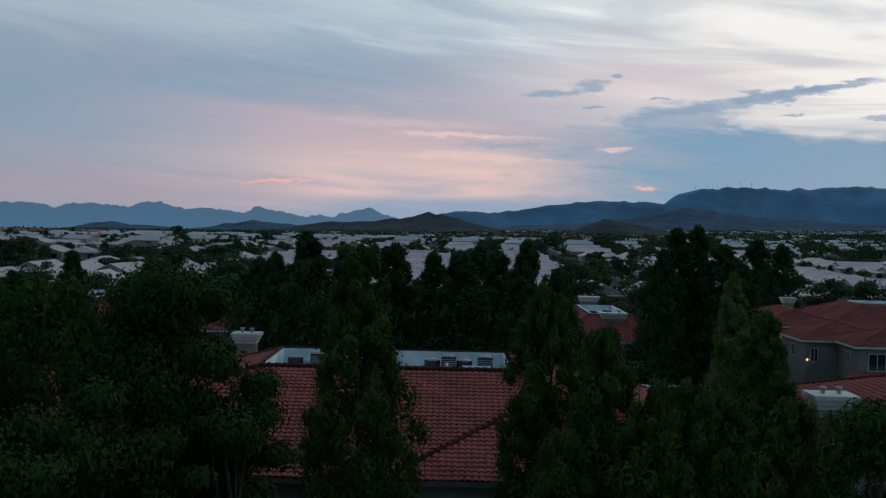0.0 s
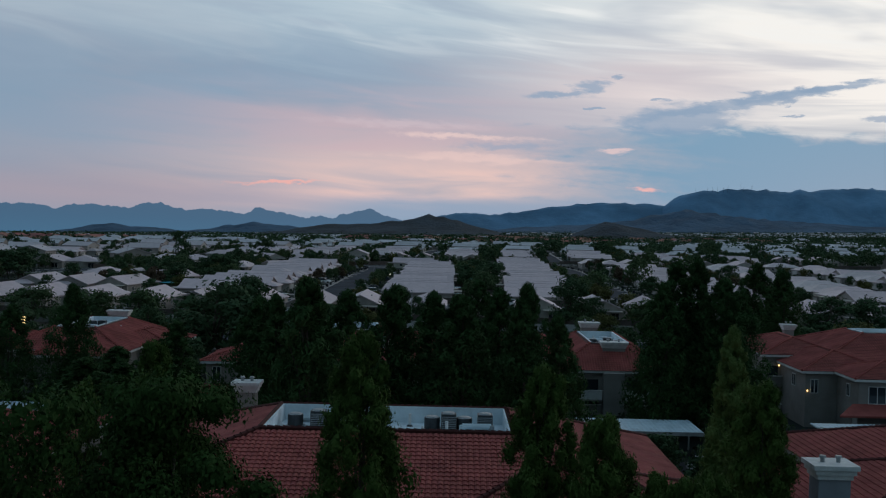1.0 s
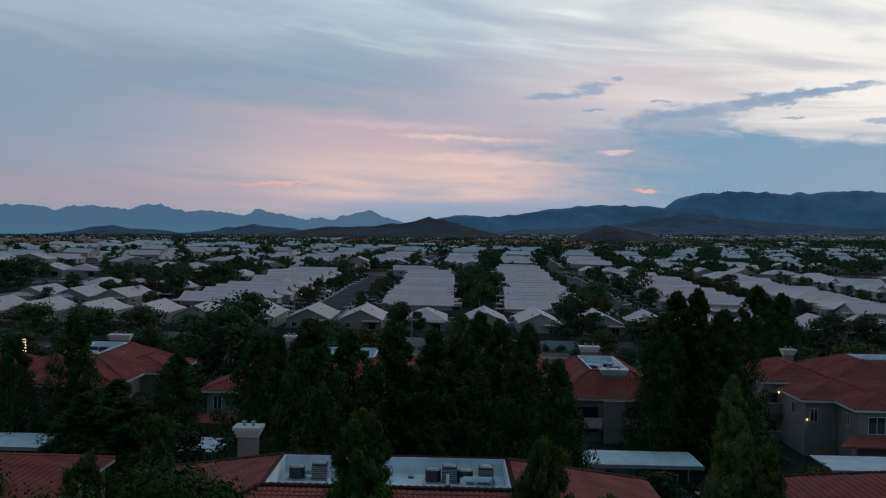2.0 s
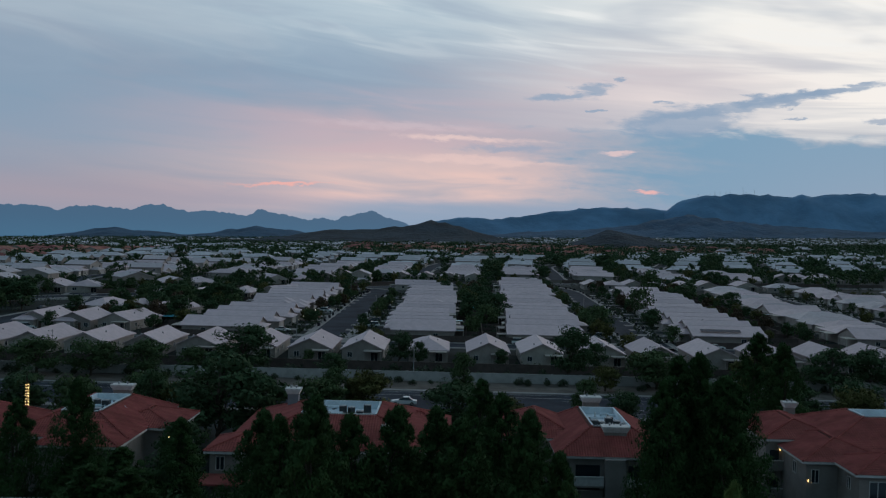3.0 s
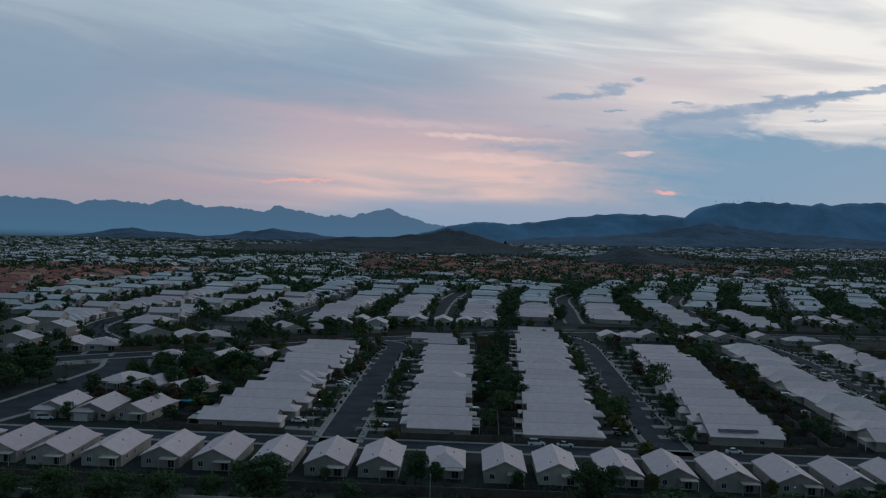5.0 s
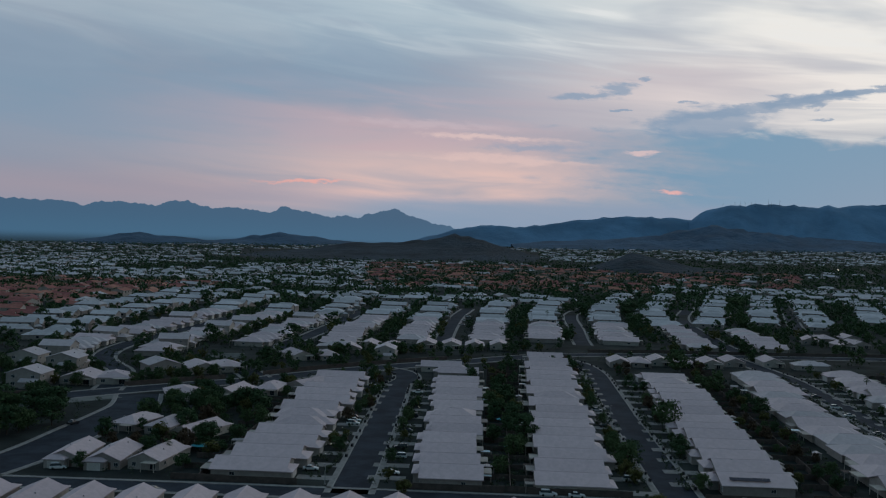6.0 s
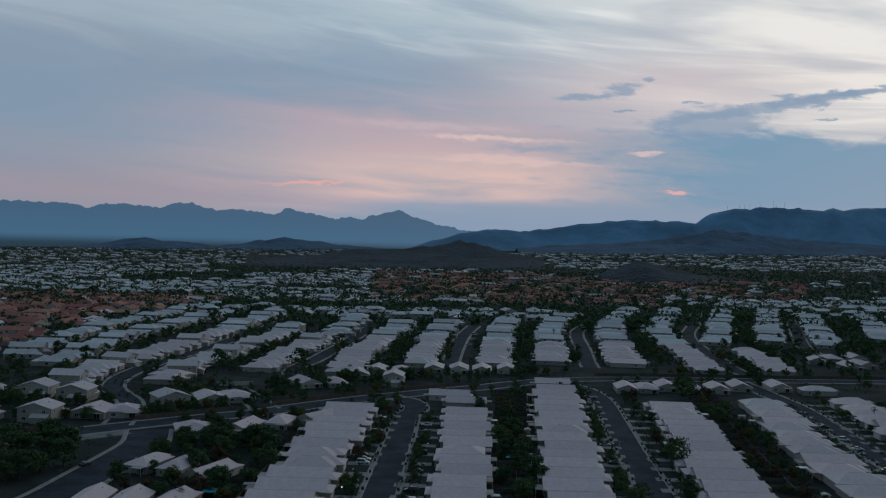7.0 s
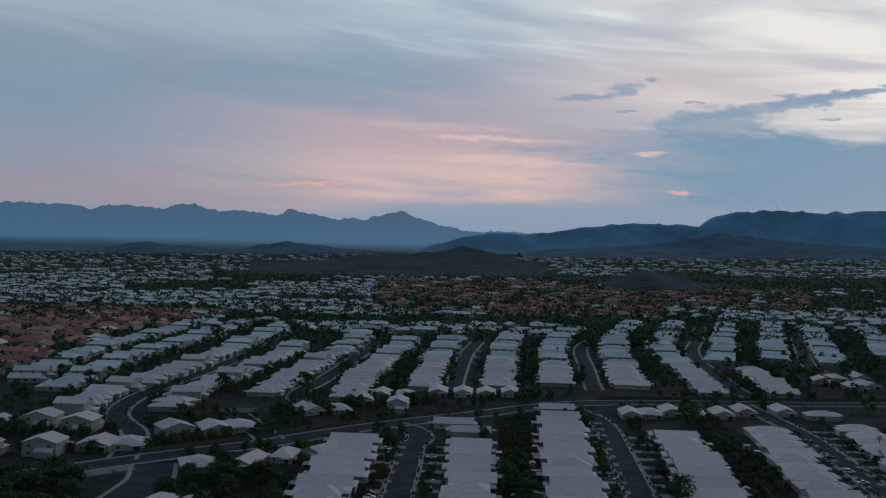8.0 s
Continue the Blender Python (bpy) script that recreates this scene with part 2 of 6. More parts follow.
def roof_mat(name, col, tint, var=0.14):
    """Flat concrete roof tiles: courses and staggered joints in relief."""
    m = mat(name, col, 0.62, var, 0.5, 0.0, 9.0, tint=tint)
    g = Graph(m.node_tree, False)
    tc = g.n.new("ShaderNodeTexCoord")
    sep = g.n.new("ShaderNodeSeparateXYZ")
    g.l.new(tc.outputs["UV"], sep.inputs[0])
    brick = g.n.new("ShaderNodeTexBrick")
    g.l.new(tc.outputs["UV"], brick.inputs["Vector"])
    brick.inputs["Scale"].default_value = 1.0
    brick.inputs["Brick Width"].default_value = 0.33
    brick.inputs["Row Height"].default_value = 0.36
    brick.inputs["Mortar Size"].default_value = 0.025
    course = g.m("FRACT", g.m("DIVIDE", sep.outputs[1], 0.36))
    h = g.m("SUBTRACT", g.m("SUBTRACT", 1.0, course), g.m("MULTIPLY", brick.outputs["Fac"], 0.5))
    bp = g.n.new("ShaderNodeBump")
    bp.inputs["Strength"].default_value = 0.18
    bp.inputs["Distance"].default_value = 0.04
    g.l.new(h, bp.inputs["Height"])
    b = next(k for k in g.n if k.type == "BSDF_PRINCIPLED")
    g.l.new(bp.outputs[0], b.inputs["Normal"])
    b.inputs["Specular IOR Level"].default_value = 0.5
    return m


def glass_mat(name, col=(0.02, 0.03, 0.04)):
    m = bpy.data.materials.new(name)
    m.use_nodes = True
    b = m.node_tree.nodes["Principled BSDF"]
    b.inputs["Base Color"].default_value = (*col, 1)
    b.inputs["Roughness"].default_value = 0.06
    b.inputs["Specular IOR Level"].default_value = 0.5
    return m


M = dict(
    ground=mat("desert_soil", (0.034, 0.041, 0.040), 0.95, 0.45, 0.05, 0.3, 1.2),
    gravel=mat("tan_gravel", (0.145, 0.130, 0.115), 0.95, 0.3, 0.25, 0.5, 7.0),
    yard=mat("yard_gravel", (0.044, 0.047, 0.043), 0.95, 0.55, 0.12, 0.4, 2.5),
    asphalt=mat("asphalt", (0.036, 0.045, 0.060), 0.85, 0.3, 0.12, 0.3, 10.0),
    lot=mat("parking_asphalt", (0.048, 0.048, 0.052), 0.9, 0.35, 0.2, 0.3, 10.0),
    concrete=mat("concrete", (0.25, 0.245, 0.24), 0.9, 0.2, 0.4, 0.2, 12.0),
    kerb=mat("kerb_concrete", (0.31, 0.30, 0.29), 0.9, 0.2, 0.6, 0.2, 12.0),
    line=mat("road_paint", (0.50, 0.50, 0.49), 0.7, 0.25, 1.0, 0.1),
    blockwall=mat("tan_block", (0.105, 0.083, 0.075), 0.9, 0.22, 0.5, 0.4, 6.0),
    road_sheen=mat("granite_verge", (0.155, 0.170, 0.165), 0.95, 0.25, 0.15, 0.4, 5.0),
    palewall=mat("pale_block", (0.43, 0.42, 0.41), 0.9, 0.15, 0.5, 0.3, 6.0),
    stucco=mat("stucco", (0.40, 0.355, 0.325), 0.9, 0.12, 0.6, 0.3, 25.0, tint=0.22),
    stucco_apt=mat("apartment_stucco", (0.30, 0.275, 0.258), 0.9, 0.12, 0.5, 0.3, 25.0),
    stucco_grey=mat("grey_stucco", (0.27, 0.28, 0.31), 0.9, 0.12, 0.5, 0.3, 25.0),
    trim=mat("white_trim", (0.66, 0.65, 0.64), 0.7, 0.1, 2.0, 0.1),
    fascia=mat("fascia_board", (0.24, 0.20, 0.19), 0.8, 0.2, 2.0, 0.1, tint=0.3),
    roof=roof_mat("blush_concrete_tile", (0.54, 0.432, 0.460), 0.10, 0.08),
    roof2=roof_mat("grey_concrete_tile", (0.48, 0.425, 0.450), 0.12, 0.08),
    roof_far=mat("pale_roof", (0.50, 0.490, 0.515), 0.8, 0.1, 0.3, 0.0, island=0.22),
    roof_orange=mat("clay_roof", (0.34, 0.135, 0.112), 0.85, 0.2, 0.3, 0.0, island=0.28),
    clay=mat("red_clay_tile", (0.36, 0.092, 0.080), 0.75, 0.22, 0.45, 0.2, 6.0, island=0.05),
    clay_one=mat("red_clay_single_tile", (0.36, 0.092, 0.080), 0.75, 0.20, 0.45, 0.2, 6.0, tint=0.10),
    # near roofs' cap tiles darkened, the shaded side put into their colour
    clay_dark=mat("shaded_cap_tile", (0.085, 0.028, 0.025), 0.85, 0.25, 0.8, 0.2, 8.0),
    clay_base=mat("clay_underlay", (0.12, 0.034, 0.028), 0.85, 0.2, 0.6, 0.1),
    membrane=mat("white_membrane", (0.66, 0.74, 0.79), 0.6, 0.14, 0.7, 0.1),
    steel=mat("painted_steel", (0.33, 0.34, 0.35), 0.5, 0.15, 3.0, 0.1, metal=0.4),
    dark_steel=mat("dark_steel", (0.05, 0.055, 0.06), 0.5, 0.2, 3.0, 0.1, metal=0.3),
    carport=mat("carport_sheet", (0.58, 0.70, 0.77), 0.55, 0.12, 0.8, 0.1),
    garage=mat("garage_door", (0.55, 0.52, 0.50), 0.6, 0.08, 2.0, 0.0, tint=0.2),
    door=mat("entry_door", (0.16, 0.10, 0.08), 0.6, 0.2, 3.0, 0.1),
    glass=glass_mat("window_glass"),
    euca=mat("eucalyptus_leaf", (0.038, 0.075, 0.020), 0.8, 0.2, 0.5, 0.0, island=0.07),
    bark=mat("bark", (0.085, 0.068, 0.055), 0.95, 0.4, 3.0, 0.8, 14.0, stretch=(1, 1, 0.3)),
    leaf=mat("mesquite_leaf", (0.076, 0.116, 0.052), 0.8, 0.3, 0.5, 0.0, island=0.14),
    leaf_dark=mat("ficus_leaf", (0.057, 0.097, 0.047), 0.75, 0.3, 0.5, 0.0, island=0.14),
    leaf_olive=mat("palo_verde_leaf", (0.110, 0.112, 0.042), 0.8, 0.3, 0.5, 0.0, island=0.16),
    needle=mat("pine_needle", (0.066, 0.108, 0.026), 0.75, 0.2, 0.4, 0.0, island=0.08),
    needle_light=mat("young_pine_needle", (0.115, 0.172, 0.052), 0.75, 0.2, 0.4, 0.0, island=0.1),
    needle_dark=mat("dark_needle", (0.042, 0.084, 0.029), 0.8, 0.25, 0.4, 0.0, island=0.08),
    bush=mat("clipped_shrub", (0.066, 0.086, 0.056), 0.85, 0.3, 1.0, 0.0, island=0.16),
    bougain=mat("rust_shrub", (0.098, 0.070, 0.048), 0.85, 0.3, 1.0, 0.0, island=0.16),
    # hill rock tinted blue to carry the haze in its colour
    rock=mat("hazed_rock", (0.026, 0.043, 0.058), 0.95, 0.45, 0.010, 0.9, 0.075, deep=9.0),
    # haze of distance put into the base colour of ranges and foothills
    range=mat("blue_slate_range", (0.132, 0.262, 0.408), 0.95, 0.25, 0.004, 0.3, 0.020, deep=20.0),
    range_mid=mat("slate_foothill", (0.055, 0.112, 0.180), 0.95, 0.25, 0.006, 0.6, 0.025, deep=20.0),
    white_car=mat("white_car_paint", (0.70, 0.71, 0.72), 0.25, 0.04, 2.0, 0.0),
    silver_car=mat("silver_car_paint", (0.36, 0.37, 0.39), 0.3, 0.04, 2.0, 0.0, metal=0.5),
    dark_car=mat("dark_car_paint", (0.035, 0.037, 0.045), 0.25, 0.1, 2.0, 0.0),
    red_car=mat("red_car_paint", (0.20, 0.025, 0.025), 0.25, 0.1, 2.0, 0.0),
    tyre=mat("tyre_rubber", (0.02, 0.02, 0.02), 0.9, 0.2, 8.0, 0.1),
    lamp=mat("lit_bulb", (1.0, 0.66, 0.26), 0.5, 0.0, 1.0, 0.0, glow=2.6),
    lamporange=mat("lit_orange_tube", (1.0, 0.24, 0.06), 0.5, 0.0, 1.0, 0.0, glow=1.6),
    lampwhite=mat("lit_globe", (1.0, 0.90, 0.70), 0.5, 0.0, 1.0, 0.0, glow=4.0),
    red_lens=mat("red_lens", (0.35, 0.02, 0.02), 0.3, 0.0, 1.0, 0.0),
    pool=mat("pool_cover", (0.05, 0.36, 0.44), 0.4, 0.1, 1.0, 0.0),
    solar=mat("solar_cell", (0.030, 0.032, 0.055), 0.2, 0.1, 2.0, 0.0),
)


# ---- mesh helpers ----
class MB:
    """Collects faces for one mesh."""

    def __init__(self):
        self.v, self.f, self.uv = [], [], []

    def poly(self, *pts, uv=None):
        i = len(self.v)
        self.v.extend(tuple(p) for p in pts)
        self.f.append(tuple(range(i, i + len(pts))))
        self.uv.extend(uv or [(p[0] + p[1], p[2]) for p in pts])

    def slope(self, *pts):
        """A roof plane: first two points along the eave; joints follow it."""
        a, b = Vector(pts[0]), Vector(pts[1])
        ux = (b - a).normalized()
        n = (b - a).cross(Vector(pts[2]) - a).normalized()
        uy = n.cross(ux)
        self.poly(*pts, uv=[((Vector(p) - a).dot(ux), (Vector(p) - a).dot(uy)) for p in pts])

    def box(self, x0, x1, y0, y1, z0, z1, bottom=True):
        p = [(x0, y0, z0), (x1, y0, z0), (x1, y1, z0), (x0, y1, z0), (x0, y0, z1), (x1, y0, z1), (x1, y1, z1), (x0, y1, z1)]
        for q in ((4, 5, 6, 7), (0, 1, 5, 4), (1, 2, 6, 5), (2, 3, 7, 6), (3, 0, 4, 7)) + (((3, 2, 1, 0),) if bottom else ()):
            self.poly(*[p[k] for k in q])
        return self

    def slab(self, pts, drop):
        """Roof plane with thickness: pts counter-clockwise from the eave."""
        low = [(p[0], p[1], p[2] - drop) for p in pts]
        self.slope(*pts)
        self.poly(*reversed(low))
        for k in range(len(pts)):
            j = (k + 1) % len(pts)
            self.poly(low[k], low[j], pts[j], pts[k])

    def tube(self, a, b, r0, r1, n=8, cap=True):
        a, b = Vector(a), Vector(b)
        d = (b - a).normalized()
        s = d.orthogonal().normalized()
        t = d.cross(s)
        ring = [(math.cos(k * 2 * math.pi / n), math.sin(k * 2 * math.pi / n)) for k in range(n)]
        A = [a + (s * c + t * q) * r0 for c, q in ring]
        B = [b + (s * c + t * q) * r1 for c, q in ring]
        for k in range(n):
            j = (k + 1) % n
            self.poly(A[k], A[j], B[j], B[k])
        if cap:
            self.poly(*B)
            self.poly(*reversed(A))
        return self

    def mesh(self, name, material):
        me = bpy.data.meshes.new(name)
        me.from_pydata(self.v, [], self.f)
        lay = me.uv_layers.new(name="UVMap")
        lay.data.foreach_set("uv", np.array(self.uv, dtype=np.float32).ravel())
        me.materials.append(material)
        me.update()
        return me


def soup(name, verts, size, material):
    """A mesh of loose triangles or quads from an array (faces * size, 3)."""
    n = len(verts) // size
    me = bpy.data.meshes.new(name)
    me.vertices.add(n * size)
    me.vertices.foreach_set("co", np.asarray(verts, dtype=np.float32).ravel())
    me.loops.add(n * size)
    me.loops.foreach_set("vertex_index", np.arange(n * size, dtype=np.int32))
    me.polygons.add(n)
    me.polygons.foreach_set("loop_start", np.arange(0, n * size, size, dtype=np.int32))
    me.materials.append(material)
    me.update(calc_edges=True)
    me.validate()
    return me


def thing(name, label, category, x=0, y=0, z=0, group="", kind=""):
    ob = new(name)
    ob.empty_display_size = 0.5
    ob.location = (x, y, z)
    return tagged(ob, label, category, group, kind)


def part(name, mb, material, parent, label=""):
    me = mb.mesh(name, material) if isinstance(mb, MB) else mb
    ob = new(name, me)
    ob.parent = parent
    return tagged(ob, label)


def structure(name, mb, material, label, category):
    me = mb.mesh(name, material) if isinstance(mb, MB) else mb
    return tagged(new(name, me), label, category, kind="structure")


def gz(x, y):
    """Height of the ground: level near by, tilting gently across the far valley."""
    return max(0.0, y - 900.0) / 1000.0 * (-3.5 + 29.0 * max(-0.6, min(0.6, x / max(y, 1.0))))


# ---- ground, hills, roads ----
def build_ground():
    xs = [-9000, -7600, -6300] + [-5200 + 130 * k for k in range(81)] + [6300, 7600, 9000]
    ys = [-900, -450, 0, 150, 300, 450, 600, 750, 900] + [1000 + 120 * k for k in range(36)] + [5600, 6400, 7600, 9200]
    mb = MB()
    for a, b in zip(xs, xs[1:]):
        for c, d in zip(ys, ys[1:]):
            mb.poly((a, c, gz(a, c)), (b, c, gz(b, c)), (b, d, gz(b, d)), (a, d, gz(a, d)))
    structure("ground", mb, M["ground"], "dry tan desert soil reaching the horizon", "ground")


build_ground()


def relief(name, crest_y, knots, front, behind, material, label, rough=0.35, step=24.0, seed=1.0):
    """A range of hills: knots are (bearing in degrees, metres over the level); gullies run down its sides."""
    az = np.array([k[0] for k in knots])
    hh = np.array([k[1] for k in knots])
    x0, x1 = crest_y * math.tan(radians(az[0])), crest_y * math.tan(radians(az[-1]))
    nx = max(24, int((x1 - x0) / step))
    rows = [-1 + k / 13 for k in range(14)] + [k / 5 for k in range(1, 6)]
    verts, faces = [], []
    for i in range(nx + 1):
        x = x0 + (x1 - x0) * i / nx
        b = math.degrees(math.atan2(x, crest_y))
        k = min(len(az) - 2, max(0, int(np.searchsorted(az, b) - 1)))
        f = (b - az[k]) / (az[k + 1] - az[k])
        f = f * f * (3 - 2 * f) * 0.5 + f * 0.5
        top = hh[k] * (1 - f) + hh[k + 1] * f
        for t in rows:
            y = crest_y + (t * front if t < 0 else t * behind)
            base = gz(x, y) - 3
            up = (1 - abs(t)) ** 1.15
            gully = noise.fractal(Vector((x / 170 + seed, y / 420, seed)), 1.0, 2.1, 5)
            crag = noise.fractal(Vector((x / 75 + seed, y / 90, 3 + seed)), 0.65, 2.1, 5)
            body = (top - base) * up
            z = base + body * (1 + rough * gully * min(1.0, 3.2 * abs(t) + 0.06)) + (top - base) * (0.065 if crest_y > 4900 else 0.16 if crest_y > 4500 else 0.12) * crag * up ** 0.3
            verts.append((x, y, max(base, z)))
    n = len(rows)
    for i in range(nx):
        for j in range(n - 1):
            faces.append((i * n + j, (i + 1) * n + j, (i + 1) * n + j + 1, i * n + j + 1))
    me = bpy.data.meshes.new(name)
    me.from_pydata(verts, [], faces)
    me.materials.append(material)
    me.polygons.foreach_set("use_smooth", [True] * len(faces))
    tagged(new(name, me), label, "mountain", kind="structure")


relief("mountain_range", 4950, ((10.6, 72), (11.3, 134), (11.75, 172), (13, 203), (14, 216), (15, 223), (16.2, 213), (17.5, 209), (18.6, 219), (20.4, 238), (24, 215), (33, 162), (46, 70)), 330, 45, M["range"], "long flat-topped desert mountain range in haze-blue colour", 0.22, 22, 3.0)
relief("backdrop_ridge", 4970, ((-4, -24), (-2.2, 28), (-0.6, 64), (0.3, 81), (2.5, 79), (4.2, 99), (5.4, 116), (7.2, 138), (9.6, 144), (11, 139), (13, 112)), 240, 25, M["range"], "distant low mountain ridge in haze-blue colour", 0.2, 22, 7.0)
relief("foothill", 4600, ((2.0, 4), (4.2, 24), (6.4, 34), (8.2, 46), (9.6, 64), (11, 86), (12.3, 113), (14, 94), (17, 74), (21, 60), (27, 50)), 620, 110, M["range_mid"], "dark foothill in haze-blue colour below the mountain range", 0.35, 24, 11.0)
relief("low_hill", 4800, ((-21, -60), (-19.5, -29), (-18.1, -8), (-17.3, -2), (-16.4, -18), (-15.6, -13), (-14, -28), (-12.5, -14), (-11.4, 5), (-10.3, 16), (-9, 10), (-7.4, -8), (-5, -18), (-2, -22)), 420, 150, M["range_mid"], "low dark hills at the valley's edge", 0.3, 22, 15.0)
relief("desert_hill", 2980, ((-12.5, -26), (-11, -14), (-9, -4), (-7.2, 12), (-6.2, 20), (-5.3, 18), (-4.2, 22), (-2.4, 34), (-1.1, 50), (0.4, 36), (1.8, 16), (3.6, -4)), 700, 420, M["rock"], "bare desert hill with scrub, haze blue in its colour", 0.5, 20, 21.0)
relief("desert_knoll", 1960, ((4.6, -3), (6.2, 7), (7.4, 22), (8.5, 36), (9.8, 27), (11.6, 13), (15, 8), (22, 11), (28, 9)), 240, 200, M["rock"], "small rounded desert knoll, haze blue in its colour", 0.3, 16, 27.0)


def towers():
    for k, (az, h) in enumerate(((12.9, 5), (13.5, 8), (13.75, 10), (14.0, 15), (14.3, 12), (14.5, 17), (15.15, 34), (15.3, 14), (15.7, 24))):
        x = 4935 * math.tan(radians(az))
        t = thing("radio_mast", "thin steel lattice radio mast on the ridge", "mast", x, 4935, 200 + 1.5 * (k % 3), "masts on the ridge")
        part("shaft", MB().tube((0, 0, 0), (0, 0, h + 14), 0.55, 0.3, 5), M["dark_steel"], t)
        part("crossarm", MB().box(-0.9, 0.9, -0.3, 0.3, h * 0.8 + 9, h * 0.8 + 10), M["dark_steel"], t)


towers()


def offset_line(pts, off):
    out = []
    for i, p in enumerate(pts):
        a = Vector(pts[max(0, i - 1)])
        b = Vector(pts[min(len(pts) - 1, i + 1)])
        d = (b - a).normalized()
        out.append((p[0] - d.y * off, p[1] + d.x * off))
    return out


def smooth_line(pts, n=6):
    """Catmull-Rom through the points."""
    P = [Vector(pts[0]) * 2 - Vector(pts[1])] + [Vector(p) for p in pts] + [Vector(pts[-1]) * 2 - Vector(pts[-2])]
    out = []
    for i in range(1, len(P) - 2):
        for k in range(n):
            t = k / n
            out.append(tuple(0.5 * ((2 * P[i]) + (P[i + 1] - P[i - 1]) * t + (2 * P[i - 1] - 5 * P[i] + 4 * P[i + 1] - P[i + 2]) * t * t + (3 * P[i] - P[i - 1] - 3 * P[i + 1] + P[i + 2]) * t ** 3)))
    out.append(tuple(P[-2]))
    return out


def ribbon(mb, pts, o0, o1, z0, z1):
    a, b = offset_line(pts, o0), offset_line(pts, o1)
    for k in range(len(pts) - 1):
        q = [a[k], a[k + 1], b[k + 1], b[k]]
        up = [(x, y, gz(x, y) + z1) for x, y in q]
        mb.poly(*up)
        if z1 - z0 > 0.05:
            lo = [(x, y, gz(x, y) + z0) for x, y in q]
            mb.poly(lo[0], lo[1], up[1], up[0])
            mb.poly(lo[2], lo[3], up[3], up[2])
            if k == 0:
                mb.poly(lo[3], lo[0], up[0], up[3])
            if k == len(pts) - 2:
                mb.poly(lo[1], lo[2], up[2], up[1])


def street(name, pts, half, walks=True, label="grey asphalt residential street with concrete kerbs", z=0.03):
    mb = MB()
    ribbon(mb, pts, -half, half, 0, z)
    structure(name, mb, M["asphalt"], label, "road")
    if walks:
        k = MB()
        for s in (-1, 1):
            ribbon(k, pts, s * half, s * (half + 0.45), 0, 0.16)
        structure("kerb", k, M["kerb"], "rolled concrete kerb", "kerb")
        w = MB()
        for s in (-1, 1):
            ribbon(w, pts, s * (half + 0.45), s * (half + 1.9), 0, 0.13)
        structure("pavement", w, M["concrete"], "pale concrete sidewalk", "sidewalk")


# the wide road in front of the walled estate
ART = [(-420, 196), (-200, 196), (-60, 196), (60, 195.5), (200, 195), (420, 195)]
street("road", ART, 12.2, True, "wide dark asphalt arterial road with white lane lines", 0.02)


def lane_lines():
    mb = MB()
    for off in (-11.2, 11.0):
        ribbon(mb, ART, off - 0.09, off + 0.09, 0.02, 0.034)
    ribbon(mb, ART, 7.4, 7.6, 0.02, 0.034)
    for off in (-7.6, -3.9, 3.9):
        for k in range(-34, 34):
            x = k * 12.0
            mb.poly((x, 195.8 + off - 0.07, 0.036), (x + 3.2, 195.8 + off - 0.07, 0.036), (x + 3.2, 195.8 + off + 0.07, 0.036), (x, 195.8 + off + 0.07, 0.036))
    structure("lane_marking", mb, M["line"], "worn white lane lines", "road marking")
    g = MB()
    g.poly((-420, 210.2, 0.05), (420, 209.6, 0.05), (420, 221, 0.2), (-420, 221, 0.2))
    structure("verge", g, M["gravel"], "tan gravel verge planted with shrubs", "verge")
    w = MB()
    for k in range(-70, 70):
        w.box(k * 6.0, k * 6.0 + 5.97, 221.0, 221.25, 0, 2.15)
        w.box(k * 6.0 - 0.2, k * 6.0 + 0.2, 220.95, 221.3, 0, 2.25)
    structure("wall_verge", w, M["palewall"], "pale painted block wall along the verge", "wall")
    t = MB()
    t.poly((-420, 221.25, 0.05), (420, 221.25, 0.05), (420, 237.5, 0.05), (-420, 237.5, 0.05))
    structure("terrace", t, M["yard"], "dark planted strip behind the pale wall", "verge")
    b = MB()
    for k in range(-70, 70):
        b.box(k * 6.0, k * 6.0 + 5.96, 237.5, 237.7, 0, 1.95)
        b.box(k * 6.0 - 0.25, k * 6.0 + 0.25, 237.42, 237.78, 0, 2.05)
        b.box(k * 6.0, k * 6.0 + 5.96, 237.45, 237.75, 1.95, 2.03)
    structure("wall_estate", b, M["blockwall"], "brown masonry boundary wall of the housing estate", "wall")


lane_lines()
S1 = smooth_line([(-32.4, 291), (-32.6, 380), (-33, 450), (-33.5, 490), (-30.5, 512), (-34, 534), (-46, 548)])
S2 = smooth_line([(59.5, 291), (60, 340), (61, 420), (63, 500), (64, 556), (60, 590), (51, 612), (42, 636)])
S3 = smooth_line([(158, 291), (160, 400), (164, 500), (165, 557), (161, 600), (156, 650)])
S4 = smooth_line([(258, 291), (262, 450), (268, 640)])
CROSS = [(-160, 289), (-60, 290.5), (60, 291), (300, 291)]
COLL = smooth_line([(-420, 306), (-280, 352), (-220, 386), (-187, 408), (-172, 421), (-158, 436), (-146, 448), (-120, 472), (-100, 489), (-80, 513), (-58, 537), (-30, 563), (-1, 587), (34, 619), (66, 637), (118, 649), (190, 658), (300, 676), (440, 690)])
street("road_cross", CROSS, 5.2)
street("road_first", S1, 5.2)
street("road_second", S2, 5.2)
street("road_third", S3, 5.0)
street("road_fourth", S4, 5.0)
street("road_collector", COLL, 7.0, True, "curving asphalt collector road between the estates", 0.045)
LOOP = smooth_line([(-152, 262), (-141, 292), (-134, 325), (-132, 360), (-130.5, 395), (-131, 415), (-137, 440)])
